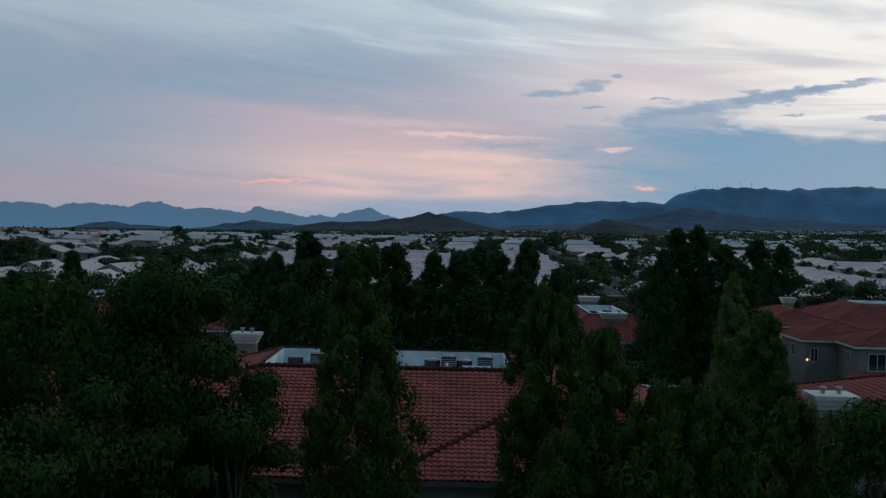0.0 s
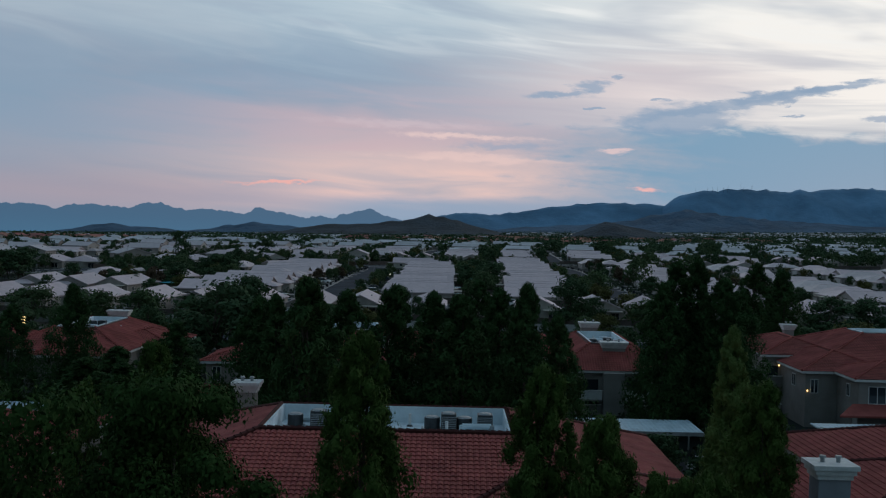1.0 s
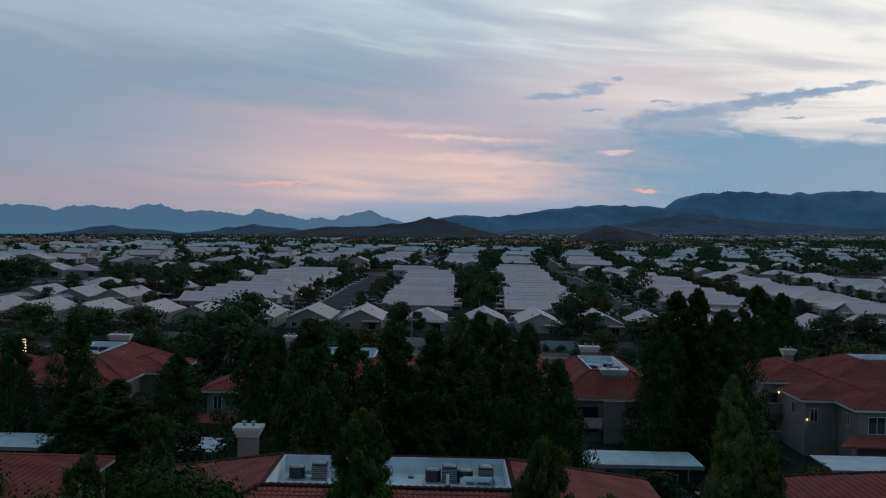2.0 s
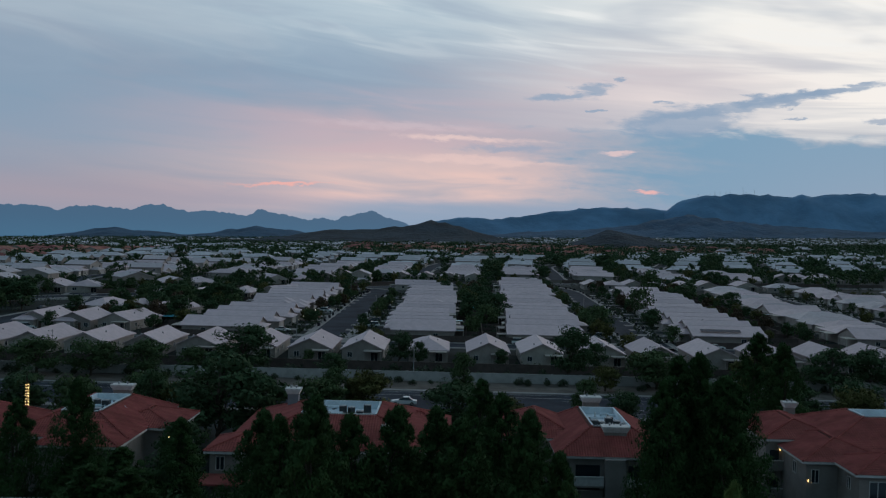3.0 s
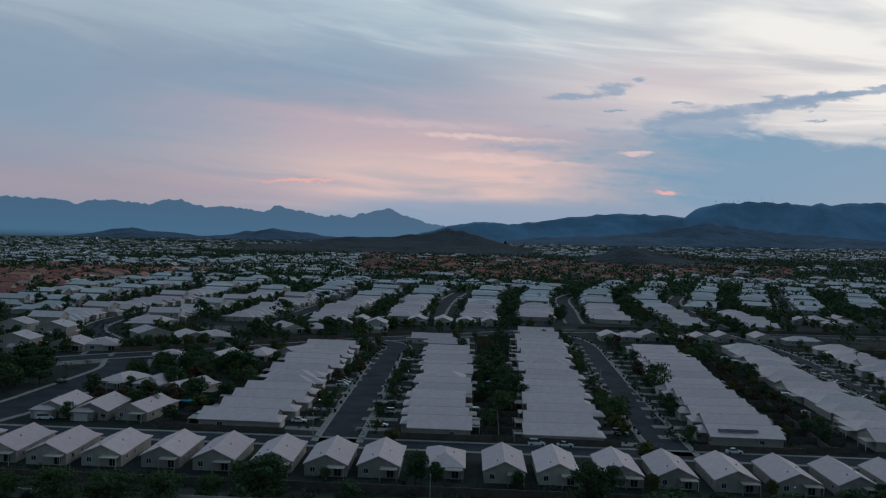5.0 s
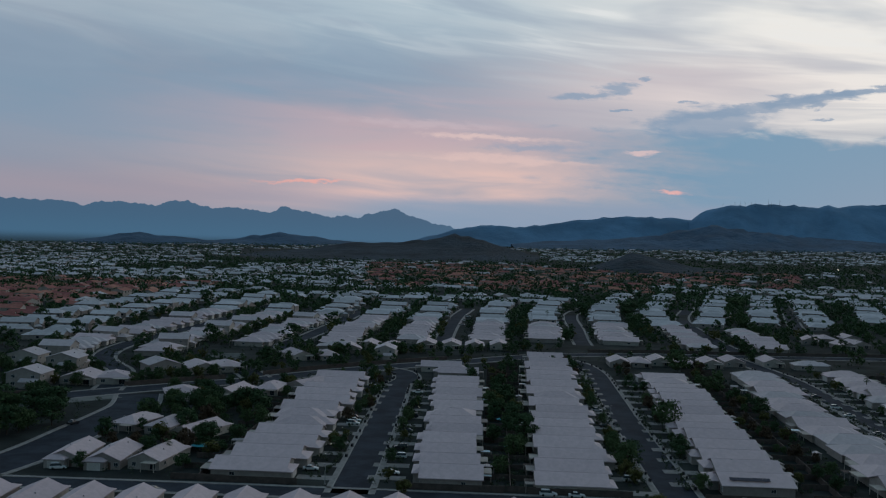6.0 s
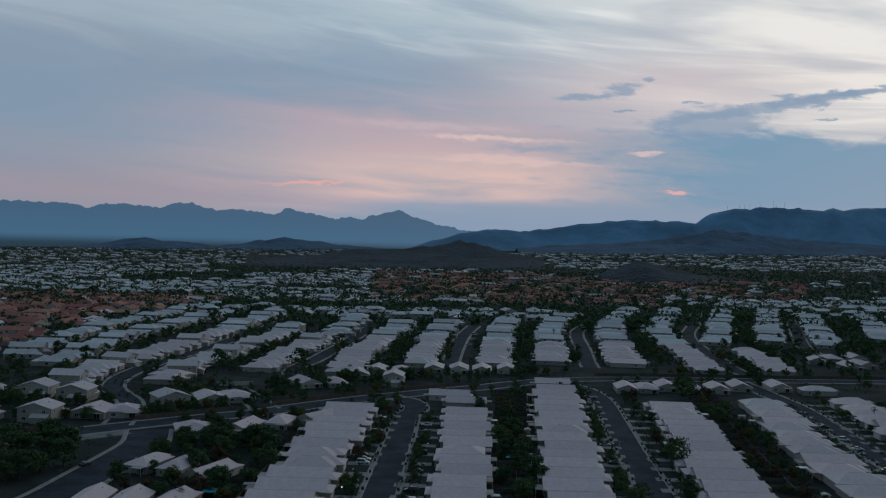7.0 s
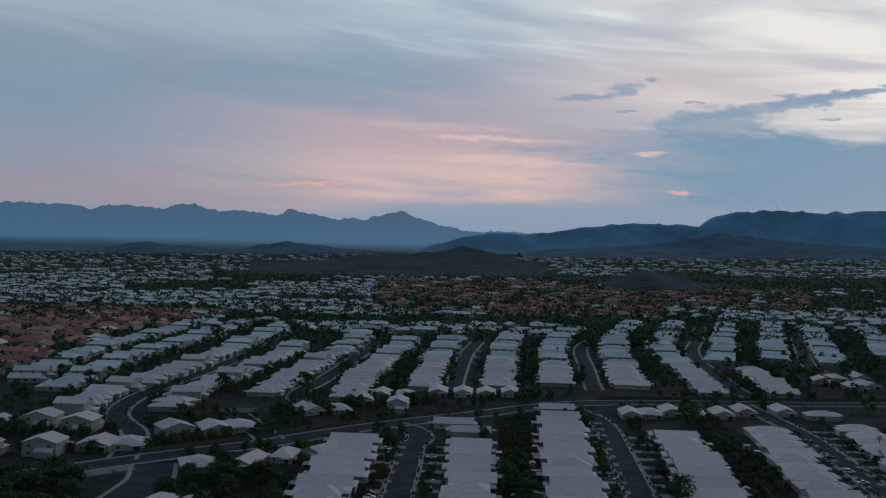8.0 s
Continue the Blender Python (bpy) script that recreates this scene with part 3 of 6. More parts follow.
street("road_loop", LOOP, 8.0, True, "dark asphalt entrance road", 0.05)
LEFT = smooth_line([(-153, 446), (-159, 480), (-168, 508), (-189, 546), (-197, 590), (-195, 648), (-190, 690), (-182, 780), (-175, 900), (-172, 1000)])
street("road_west", LEFT, 5.0)
# rows and streets beyond the collector: places along each line, street side, roof width
SPUR = [(-100, 498), (-114, 530), (-130, 559)]
street("road_spur", SPUR, 5.8, True, "short asphalt side road ending at a pale wall", 0.04)
BAND = {
    "P": (((-78, 620), (-80, 710), (-74, 772), (-65, 963)), -1, 22), "Q": (((-37, 668), (-35, 750), (-32, 856), (-28, 965)), 1, 19),
    "R": (((9, 684), (13, 770), (18, 880), (30, 1002)), -1, 22), "S": (((48, 704), (54, 806), (65, 949), (98, 1105)), 1, 23),
    "T": (((96, 705), (104, 819), (122, 991), (162, 1166)), -1, 25), "U": (((145, 681), (149, 766), (151, 871), (162, 978), (217, 1203)), 1, 20),
    "V": (((189, 689), (196, 760), (200, 818)), -1, 20), "W": (((191, 859), (229, 1023), (267, 1185)), -1, 20),
    "X": (((232, 861), (278, 1038), (320, 1203)), 1, 23), "Y": (((278, 864), (326, 1053), (358, 1196)), -1, 25),
    "Z": (((345, 930), (385, 1060), (420, 1190)), 1, 22),
    "LA": (((-212, 548), (-215, 605), (-209, 658), (-202, 723), (-196, 850), (-193, 1026)), 1, 22), "LB": (((-168, 566), (-170, 626), (-159, 719), (-148, 864)), -1, 22),
    "LC": (((-281, 648), (-289, 716), (-293, 802), (-284, 914), (-278, 1080)), -1, 22), "LD": (((-128, 625), (-125, 686), (-119, 761), (-112, 833), (-110, 970)), 1, 22),
    "LE": (((-248, 620), (-252, 716), (-250, 802), (-242, 914), (-236, 1080)), 1, 22)}
FAR_LINES = {
    "road_band_west": ((-88, 566), (-100, 596), (-109, 622), (-110, 648), (-105.5, 680), (-102, 730), (-98, 790), (-92, 925)),
    "road_band_a": ((-18, 672), (-18, 700), (-16, 781), (-12, 871), (-4, 960)), "road_band_b": ((72, 690), (73, 720), (78, 805), (82, 897), (92, 965), (126, 1080)),
    "road_band_c": ((170, 672), (167, 710), (170, 781), (173, 864), (184, 946), (210, 1050), (246, 1216)), "road_band_d": ((255, 820), (261, 868), (307, 1053), (336, 1178))}
for key, line in FAR_LINES.items():
    street(key, smooth_line(line, 4), 4.8)


def along(line, step):
    """Places every step metres along a line, with the heading."""
    pts = [Vector(p) for p in smooth_line(line, 8)]
    left = 0.0
    for a, b in zip(pts, pts[1:]):
        d = (b - a).length
        u = left
        while u < d:
            p = a.lerp(b, u / d)
            yield p.x, p.y, math.atan2(b.y - a.y, b.x - a.x)
            u += step
        left = u - d


# ---- houses ----
def gable_roof(mb, x0, x1, y0, y1, ze, pitch, over=0.5, thick=0.22):
    """Gable with its ridge along x."""
    ym, t = (y0 + y1) / 2, math.tan(radians(pitch))
    zr, zo = ze + (y1 - y0) / 2 * t, ze - over * t
    mb.slab([(x0 - over, y0 - over, zo), (x1 + over, y0 - over, zo), (x1 + over, ym, zr), (x0 - over, ym, zr)], thick)
    mb.slab([(x1 + over, y1 + over, zo), (x0 - over, y1 + over, zo), (x0 - over, ym, zr), (x1 + over, ym, zr)], thick)
    return zr


def hip_roof(mb, x0, x1, y0, y1, ze, pitch, over=0.5, thick=0.22, open_x0=False, open_x1=False):
    """Hip roof with its ridge along x; an open end runs straight out."""
    x0, x1, y0, y1 = x0 - over, x1 + over, y0 - over, y1 + over
    ym, t = (y0 + y1) / 2, math.tan(radians(pitch))
    k = (y1 - y0) / 2
    z0 = ze - over * t
    zr = z0 + k * t
    a, b = (x0 if open_x0 else x0 + k), (x1 if open_x1 else x1 - k)
    mb.slab([(x0, y0, z0), (x1, y0, z0), (b, ym, zr), (a, ym, zr)], thick)
    mb.slab([(x1, y1, z0), (x0, y1, z0), (a, ym, zr), (b, ym, zr)], thick)
    if not open_x0:
        mb.slab([(x0, y1, z0), (x0, y0, z0), (a, ym, zr)], thick)
    if not open_x1:
        mb.slab([(x1, y0, z0), (x1, y1, z0), (b, ym, zr)], thick)
    return zr


def wall_block(mb, x0, x1, y0, y1, h, pitch=None):
    """Walls, with gable ends where a pitch is given."""
    mb.box(x0, x1, y0, y1, 0, h, False)
    if pitch:
        ym, zr = (y0 + y1) / 2, h + (y1 - y0) / 2 * math.tan(radians(pitch)) - 0.05
        for x in (x0, x1):
            mb.poly((x, y0, h), (x, y1, h), (x, ym, zr))


def window(parent, x, y, z, w, h, face, label=""):
    """A framed window; face is one of x-, x+, y-, y+."""
    f, p = MB(), MB()
    d, e = 0.08, 0.07
    s = -1 if face[1] == "-" else 1
    if face[0] == "x":
        a, b = sorted((x, x + s * d))
        f.box(a, b, y - w / 2, y + w / 2, z, z + e)
        f.box(a, b, y - w / 2, y + w / 2, z + h - e, z + h)
        f.box(a, b, y - w / 2, y - w / 2 + e, z + e, z + h - e)
        f.box(a, b, y + w / 2 - e, y + w / 2, z + e, z + h - e)
        f.box(a, b, y - e / 2, y + e / 2, z + e, z + h - e)
        a, b = sorted((x + s * 0.01, x + s * 0.04))
        p.box(a, b, y - w / 2 + e, y + w / 2 - e, z + e, z + h - e)
    else:
        a, b = sorted((y, y + s * d))
        f.box(x - w / 2, x + w / 2, a, b, z, z + e)
        f.box(x - w / 2, x + w / 2, a, b, z + h - e, z + h)
        f.box(x - w / 2, x - w / 2 + e, a, b, z + e, z + h - e)
        f.box(x + w / 2 - e, x + w / 2, a, b, z + e, z + h - e)
        f.box(x - e / 2, x + e / 2, a, b, z + e, z + h - e)
        a, b = sorted((y + s * 0.01, y + s * 0.04))
        p.box(x - w / 2 + e, x + w / 2 - e, a, b, z + e, z + h - e)
    win = part("window", f, M["trim"], parent, label)
    part("pane", p, M["glass"], win)
    return win


def build_house(v, full=True, face=1, x=0, y=-3000):
    """One tract house: street side at +x, ridge along x. v picks the plan."""
    W = (12.2, 11.8, 12.4, 11.6, 12.0)[v]
    back = (-11.0, -10.0, -11.5, -9.5, -10.5)[v]
    front, wing = (9.0, 8.6, 9.4, 8.2, 6.0)[v], (11.6, 11.5, 11.4, 11.0, 11.6)[v]
    tall = 2.8 if v == 4 else 0.0
    h = 2.9 + tall
    gy0, gy1 = (-W / 2, -W / 2 + 7.4) if v % 2 == 0 else (W / 2 - 7.4, W / 2)
    words = ("single-storey stucco house with a blush tile gable roof", "single-storey stucco house with a hipped grey tile roof", "single-storey tan house with a wide tile gable roof", "small stucco house with a low hipped tile roof", "two-storey stucco house with a pale tile roof")[v]
    t = thing("house", words, "house", x, y, 0, "houses of the estate")
    walls, roof, cap = MB(), MB(), MB()
    hip = v in (1, 3)
    wall_block(walls, back, front, -W / 2, W / 2, h, None if hip else 19)
    walls.box(front - 0.01, wing, gy0, gy1, 0, 2.8, False)
    zr = (hip_roof if hip else gable_roof)(roof, back, front, -W / 2, W / 2, h + 0.12, 19)
    zw = hip_roof(roof, front - 4.0, wing, gy0, gy1, 2.92, 19, open_x0=True)
    k = W / 2 + 0.5
    c0, c1 = (back - 0.5 + k, front + 0.5 - k) if hip else (back - 0.55, front + 0.55)
    ze, zc = zr - 0.2 * math.tan(radians(19)) + 0.04, zr + 0.05
    cap.slab([(c0, -0.2, ze), (c1, -0.2, ze), (c1, 0, zc), (c0, 0, zc)], 0.04)
    cap.slab([(c1, 0.2, ze), (c0, 0.2, ze), (c0, 0, zc), (c1, 0, zc)], 0.04)
    if v == 4:
        wall_block(walls, back - 3.5, back, -W / 2 + 1, 0.5, 2.8)
        roof.slab([(back - 4.0, 0.9, 2.6), (back - 4.0, -W / 2 + 0.6, 2.6), (back, -W / 2 + 0.6, 3.7), (back, 0.9, 3.7)], 0.2)
    part("wall", walls, M["stucco"], t)
    part("roof", roof, M["roof2"] if v in (1, 4) else M["roof"], t, "concrete tile roof")
    part("ridge_cap", cap, M["roof"], t)
    if full:
        for a, b in ((back + 3.5, 2.2), (back + 9.0, -2.6)):
            zz = zr - abs(b) * math.tan(radians(19))
            part("roof_vent", MB().box(a, a + 0.35, b - 0.2, b + 0.2, zz - 0.05, zz + 0.38), M["roof2"], t)
    g = MB()
    gm = (gy0 + gy1) / 2
    for r in range(4):
        g.box(wing, wing + 0.05, gm - 2.45, gm + 2.45, 0.02 + r * 0.55, 0.55 + r * 0.55)
    part("garage_door", g, M["garage"], t, "panelled garage door")
    dy = gy1 + 1.2 if v % 2 == 0 else gy0 - 1.2
    part("front_door", MB().box(front, front + 0.07, dy - 0.5, dy + 0.5, 0.05, 2.1), M["door"], t)
    window(t, front, dy + (2.4 if v % 2 == 0 else -2.4), 0.9, 1.6, 1.2, "x+")
    if full:
        window(t, back, -W / 2 + 2.6, 0.15, 2.2, 2.0, "x-", "sliding patio door")
        window(t, back, W / 2 - 2.4, 0.9, 1.5, 1.25, "x-")
        for yy, f in ((-W / 2, "y-"), (W / 2, "y+")):
            window(t, back + 4, yy, 1.0, 1.4, 1.1, f)
            window(t, back + 10, yy, 1.1, 1.0, 1.0, f)
    else:
        yy, f = (-W / 2, "y-") if face > 0 else (W / 2, "y+")
        window(t, back + 6, yy, 1.0, 1.5, 1.1, f)
    if tall:
        for yy in (-3.4, 3.5):
            window(t, front, yy, 3.6, 1.3, 1.2, "x+")
            if full:
                window(t, back, yy, 3.7, 1.3, 1.2, "x-")
        yy, f = (-W / 2, "y-") if face > 0 else (W / 2, "y+")
        window(t, back + 4, yy, 3.7, 1.3, 1.1, f)
    if v in (0, 2, 3) and not tall:
        p = MB()
        y0, y1 = (-W / 2 + 0.3, -W / 2 + 5.6)
        p.box(back - 3.2, back, y0, y1, 2.55, 2.72)
        for yy in (y0 + 0.15, y1 - 0.15):
            p.box(back - 3.1, back - 2.9, yy - 0.1, yy + 0.1, 0, 2.55)
        part("patio_cover", p, M["stucco"], t, "flat patio cover on posts")
    return t


HOUSES = [build_house(v) for v in range(5)]
PLAIN = {1: [build_house(v, False, 1) for v in range(5)], -1: [build_house(v, False, -1) for v in range(5)]}  # by the side that faces the wide road


PLOTS = []  # footprints, for what must stand clear of the houses


def put_house(v, x, y, turn, scale=(1, 1, 1), side=0):
    PLOTS.append((x, y, math.cos(radians(turn)), math.sin(radians(turn)), 11.8 * scale[0], 6.4 * scale[1]))
    return copy_thing(PLAIN[side][v] if side else HOUSES[v], Matrix.Translation((x, y, gz(x, y))) @ Matrix.Rotation(radians(turn), 4, "Z") @ Matrix.Diagonal((*scale, 1)))


rng = random.Random(7)
# the first row, its gardens towards the boundary wall
for x in (-134.5, -121.5, -109, -96.5, -83.6, -69.8, -57, -43.2, -30.2, -17.8, -2.3, 11.9, 24.6, 39.6, 52.4, 66.2, 80.6, 94.4, 107.5, 121, 135):
    v = rng.choice((0, 2, 2, 0, 3))
    put_house(v, x, 264.2 + rng.uniform(-0.8, 0.8), 90, (1.06, 0.77 + rng.uniform(-0.03, 0.04), 1.03))


ROWS = (  # x at the near end, x at the far end, first y, last y, street side, depth scale
    (-60.5, -57.6, 311, 506, 1, 1.02), (-7.2, -5.4, 308, 500, -1, 0.88), (31.2, 41.5, 307, 585, 1, 0.98), (81.5, 95.0, 314, 546, -1, 1.0), (129.5, 143.5, 315, 556, 1, 1.0), (184.5, 195, 430, 570, -1, 1.0), (236, 243, 500, 580, 1, 1.0))
PITCH = 16.6
for xa, xb, ya, yb, side, depth in ROWS:
    n = int((yb - ya) / PITCH)
    for k in range(n + 1):
        y = ya + k * PITCH
        x = xa + (xb - xa) * (y - ya) / (yb - ya) + rng.uniform(-1.7, 1.7)
        v = rng.choice((1, 3, 1, 3, 0, 1) if xa > 100 else (0, 2, 2, 0, 2, 0, 0, 3))
        if k == 0 and v in (1, 3):
            v = 2
        put_house(v, x, y, 0 if side > 0 else 180, (depth * rng.uniform(0.95, 1.05), 1.27 + rng.uniform(-0.05, 0.05), rng.uniform(0.94, 1.12)), side)
# loose clusters by the entrance road and the collector
for v, x, y, turn in ((0, -118, 318, -90), (2, -106, 317, -90), (0, -93, 320, 82), (3, -116, 372, 75), (3, -104, 369, 80), (0, -91, 361, 70), (0, -98, 444, 80), (3, -85, 458, 85), (3, -117, 434, -70), (0, -70, 470, 60),
                      (4, -188, 454, 90), (0, -170, 467, 90), (3, -157, 470, 100), (4, -192, 506, 90), (4, -145, 495, 125), (0, -130, 511, 120), (3, -119, 519, 120), (4, -212, 444, 90), (0, -231, 436, 90), (1, -250, 446, 90), (0, -268, 440, 90), (4, -213, 512, 90), (0, -234, 506, 90),
                      (0, -94, 574, 120), (3, -78, 577, 110), (4, -47, 592, 90), (0, -69, 613, 100), (0, -60, 634, 90), (3, -46, 634, 90), (0, -27, 651, 90), (2, -12, 651, 90), (0, 2, 651, 90), (0, 17, 657, 90), (2, -14, 545, 0), (0, -7, 524, 180), (0, 42, 600, 0),
                      (0, 81, 594, 90), (3, 93, 596, 90), (0, 105, 606, 90), (3, 118, 601, 90), (0, 133, 604, 90), (0, 148, 615, 90), (2, 171, 620, 90), (1, 190, 606, 0), (0, 236, 757, 80), (3, 252, 774, 92), (0, 250, 730, 95), (2, 271, 783, 90), (0, 262, 742, 100)):
    put_house(v, x, y, turn, (0.85, 1.22, 1.08) if x < -110 and 430 < y < 560 else (1.0, 0.8, 1) if x < -70 and y < 470 else (0.95, 0.9, 1))
# rows beyond the collector: the nearest as houses of their own, the rest joined below
BEYOND = []
for key, (line, side, wide) in BAND.items():
    for x, y, a in along(line, 16.4):
        turn = math.degrees(a) - 90 + (0 if side > 0 else 180)
        x += rng.uniform(-1.2, 1.2)
        if key[0] == "L":
            turn += rng.uniform(-9, 9)
            x += rng.uniform(-1.5, 1.5)
        if y < 815 and -235 < x < 250:
            put_house(rng.choice((0, 1, 2, 3, 4 if key[0] == "L" else 2)), x, y, turn, (wide / 23.0, 1.2 * (rng.uniform(0.84, 1.0) if key[0] == "L" else 1.0), rng.uniform(0.97, 1.12)), side)
        else:
            BEYOND.append((x, y, a - math.pi / 2 + rng.uniform(-0.05, 0.05), rng.uniform(1.0, 1.22)))
for h in HOUSES + PLAIN[1] + PLAIN[-1]:
    for o in (*h.children_recursive, h):
        bpy.data.objects.remove(o)

# ---- far housing, too many to count ----
def far_homes(name, spots, material, label):
    w, r, g = MB(), MB(), MB()
    pick = random.Random(2)
    for x, y, a, s in spots:
        c, q = math.cos(a), math.sin(a)
        z0 = gz(x, y)
        L, D, h = 8.5 * s, 5.9 * s, 3.0 if pick.random() < 0.75 else 5.6
        zr = h + 2.1
        hip = pick.choice((0, 0, D * 0.8))

        def P(u, v, z):
            return (x + u * c - v * q, y + u * q + v * c, z0 + z)
        w.poly(P(-L, -D, 0), P(L, -D, 0), P(L, -D, h), P(-L, -D, h))
        w.poly(P(-L, D, 0), P(-L, -D, 0), P(-L, -D, h), P(-L, D, h))
        w.poly(P(L, -D, 0), P(L, D, 0), P(L, D, h), P(L, -D, h))
        e, f = L + 0.5, D + 0.5
        r.poly(P(-e, -f, h - 0.1), P(e, -f, h - 0.1), P(e - hip, 0, zr + 0.1), P(-e + hip, 0, zr + 0.1))
        r.poly(P(e, f, h - 0.1), P(-e, f, h - 0.1), P(-e + hip, 0, zr + 0.1), P(e - hip, 0, zr + 0.1))
        for k in (-1, 1):
            if hip:
                r.poly(P(k * e, -k * f, h - 0.1), P(k * e, k * f, h - 0.1), P(k * (e - hip), 0, zr + 0.1))
            else:
                w.poly(P(k * L, -D, h), P(k * L, D, h), P(k * L, 0, zr))
        m = pick.choice((-1, 1))
        u0, u1 = sorted((m * L, m * (L + 5.0)))
        w.poly(P(u0, -D, 0), P(u1, -D, 0), P(u1, -D, 2.8), P(u0, -D, 2.8))
        w.poly(P(m * (L + 5.0), -D, 0), P(m * (L + 5.0), 0.6, 0), P(m * (L + 5.0), 0.6, 2.8), P(m * (L + 5.0), -D, 2.8))
        r.poly(P(u0, -D - 0.5, 2.75), P(u1 + 0.4, -D - 0.5, 2.75), P(u1 - 2.6 * (m > 0), -2.4, 4.0), P(u0 + 2.6 * (m < 0), -2.4, 4.0))
        r.poly(P(u1, 1.0, 2.75), P(u0, 1.0, 2.75), P(u0 + 2.6 * (m < 0), -2.4, 4.0), P(u1 - 2.6 * (m > 0), -2.4, 4.0))
        if y < 2000:
            for u in (-0.6 * L, 0.1 * L, 0.65 * L):
                g.poly(P(u, -D - 0.04, h - 2.0), P(u + 1.5, -D - 0.04, h - 2.0), P(u + 1.5, -D - 0.04, h - 0.8), P(u, -D - 0.04, h - 0.8))
    t = tagged(new(name), label, "houses", kind="stuff")
    part("roofs", r, material, t)
    part("walls", w, M["stucco"], t)
    part("windows", g, M["glass"], t)


TAKEN = [(x, y) for line, _, _ in BAND.values() for x, y, _ in along(line, 12.0)] + [p for line in FAR_LINES.values() for p in smooth_line(line, 8)]


def spread_far():
    white, clay = list(BEYOND), []
    rr = random.Random(11)
    y = 660.0
    while y < 4700:
        step = 17 + max(0, y - 1000) * 0.009
        half = 0.50 * y + 120
        x = -half
        while x < half:
            x += (24 + max(0, y - 1000) * 0.004) * rr.uniform(0.75, 1.35)
            yy = y + rr.uniform(-7, 7)
            u = x / yy
            patch = noise.noise(Vector((x / 300, yy / 140, 2.0)))
            taken = yy < 1230 and any(abs(x - q[0]) < 19 and abs(yy - q[1]) < 22 for q in TAKEN)
            hill = (2250 < yy < 3500 and -0.22 < u < 0.065) or (1950 < yy < 2420 and 0.07 < u < 0.6)
            orange = (x < -315 + 0.35 * max(0, yy - 900) * 0.3 and 660 < yy < 1225) or (1250 < yy < 2150 and -0.10 < u < 0.17) or (1400 < yy < 1900 and 0.17 < u < 0.30)
            if taken or hill or rr.random() < min(0.7, (0.12 if y < 1000 or orange else 0.20) + 0.00012 * max(0, y - 1000)) or patch < (-0.5 if orange or yy < 1100 else -0.10):
                continue
            if yy < 1000 and x > -310:
                continue
            if yy > 1420 and orange is False and 0.07 < u and yy < 2500:
                if rr.random() < (0.85 if yy < 2150 else 0.45):
                    continue
            if yy > 2300 and u < -0.02 and rr.random() < 0.45:
                continue
            if yy > 4000 and u > -0.05:
                continue
            if orange and rr.random() < (0.04 if yy < 1330 else 0.32):
                continue
            (clay if orange and rr.random() < 0.9 else white).append((x, yy, rr.choice((0, 0, math.pi / 2)) + rr.uniform(-0.3, 0.3), rr.uniform(0.85, 1.25)))
        y += step
    far_homes("far_houses", white, M["roof_far"], "distant pale-roofed tract houses")
    far_homes("far_clay_houses", clay, M["roof_orange"], "distant houses with clay-red roofs")


spread_far()

# ---- trees ----
def leaves(lobes, per_lobe, length, width, rg, size=3, up=0.25):
    """Loose leaves or needle tufts on and in a set of lobes (centre, radius x, radius z)."""
    out = []
    for (cx, cy, cz), rx, rz in lobes:
        n = max(3, int(per_lobe))
        d = rg.normal(size=(n, 3))
        d /= np.linalg.norm(d, axis=1)[:, None]
        rad = rg.uniform(0.45, 1.08, n)[:, None]
        p = np.array((cx, cy, cz)) + d * rad * np.array((rx, rx, rz))
        face = d + rg.normal(size=(n, 3)) * 0.30
        w = rg.normal(size=(n, 3))
        w[:, 2] += up * 2.5
        s = np.cross(w, face)
        s /= np.linalg.norm(s, axis=1)[:, None] + 1e-9
        a = np.cross(face, s)
        a /= np.linalg.norm(a, axis=1)[:, None] + 1e-9
        ln = (length * rg.uniform(0.6, 1.4, n))[:, None]
        wd = (width * rg.uniform(0.6, 1.4, n))[:, None]
        if size == 3:
            q = np.stack([p - s * wd, p + s * wd, p + a * ln], 1)
        else:
            q = np.stack([p - s * wd * 0.4, p + a * ln * 0.45 - s * wd * 0.0 + s * wd, p + a * ln, p + a * ln * 0.5 - s * wd], 1)
        out.append(q.reshape(-1, 3))
    return np.concatenate(out)


def trunk_mesh(h, r, limbs, rg, n=7):
    mb = MB()
    z, x, y = 0.0, 0.0, 0.0
    k = 6
    pts = [(0, 0, 0)]
    for i in range(1, k + 1):
        pts.append((rg.normal() * 0.10 * i ** 0.5, rg.normal() * 0.10 * i ** 0.5, h * i / k))
    for i in range(k):
        mb.tube(pts[i], pts[i + 1], r * (1 - i / k * 0.85), r * (1 - (i + 1) / k * 0.85), n, False)
    for (cx, cy, cz), base in limbs:
        i = min(k - 1, int(base / h * k))
        mb.tube(pts[i], (cx, cy, cz), r * 0.42, r * 0.10, 5, False)
    return mb


def broad_lobes(h, r, n, rg, foot=0.3):
    lobes = []
    for k in range(n):
        a, q = rg.uniform(0, 6.283), math.sqrt(rg.uniform(0.05, 1))
        z = h * (foot + (0.93 - foot) * rg.uniform(0, 1))
        f = math.sin(math.pi * min(1, max(0.05, (z / h - foot + 0.12) / (1.12 - foot)))) ** 0.6
        rr = r * rg.uniform(0.28, 0.46)
        lobes.append(((math.cos(a) * q * r * f * 0.8, math.sin(a) * q * r * f * 0.8, z), rr, rr * rg.uniform(0.55, 0.85)))
    return lobes


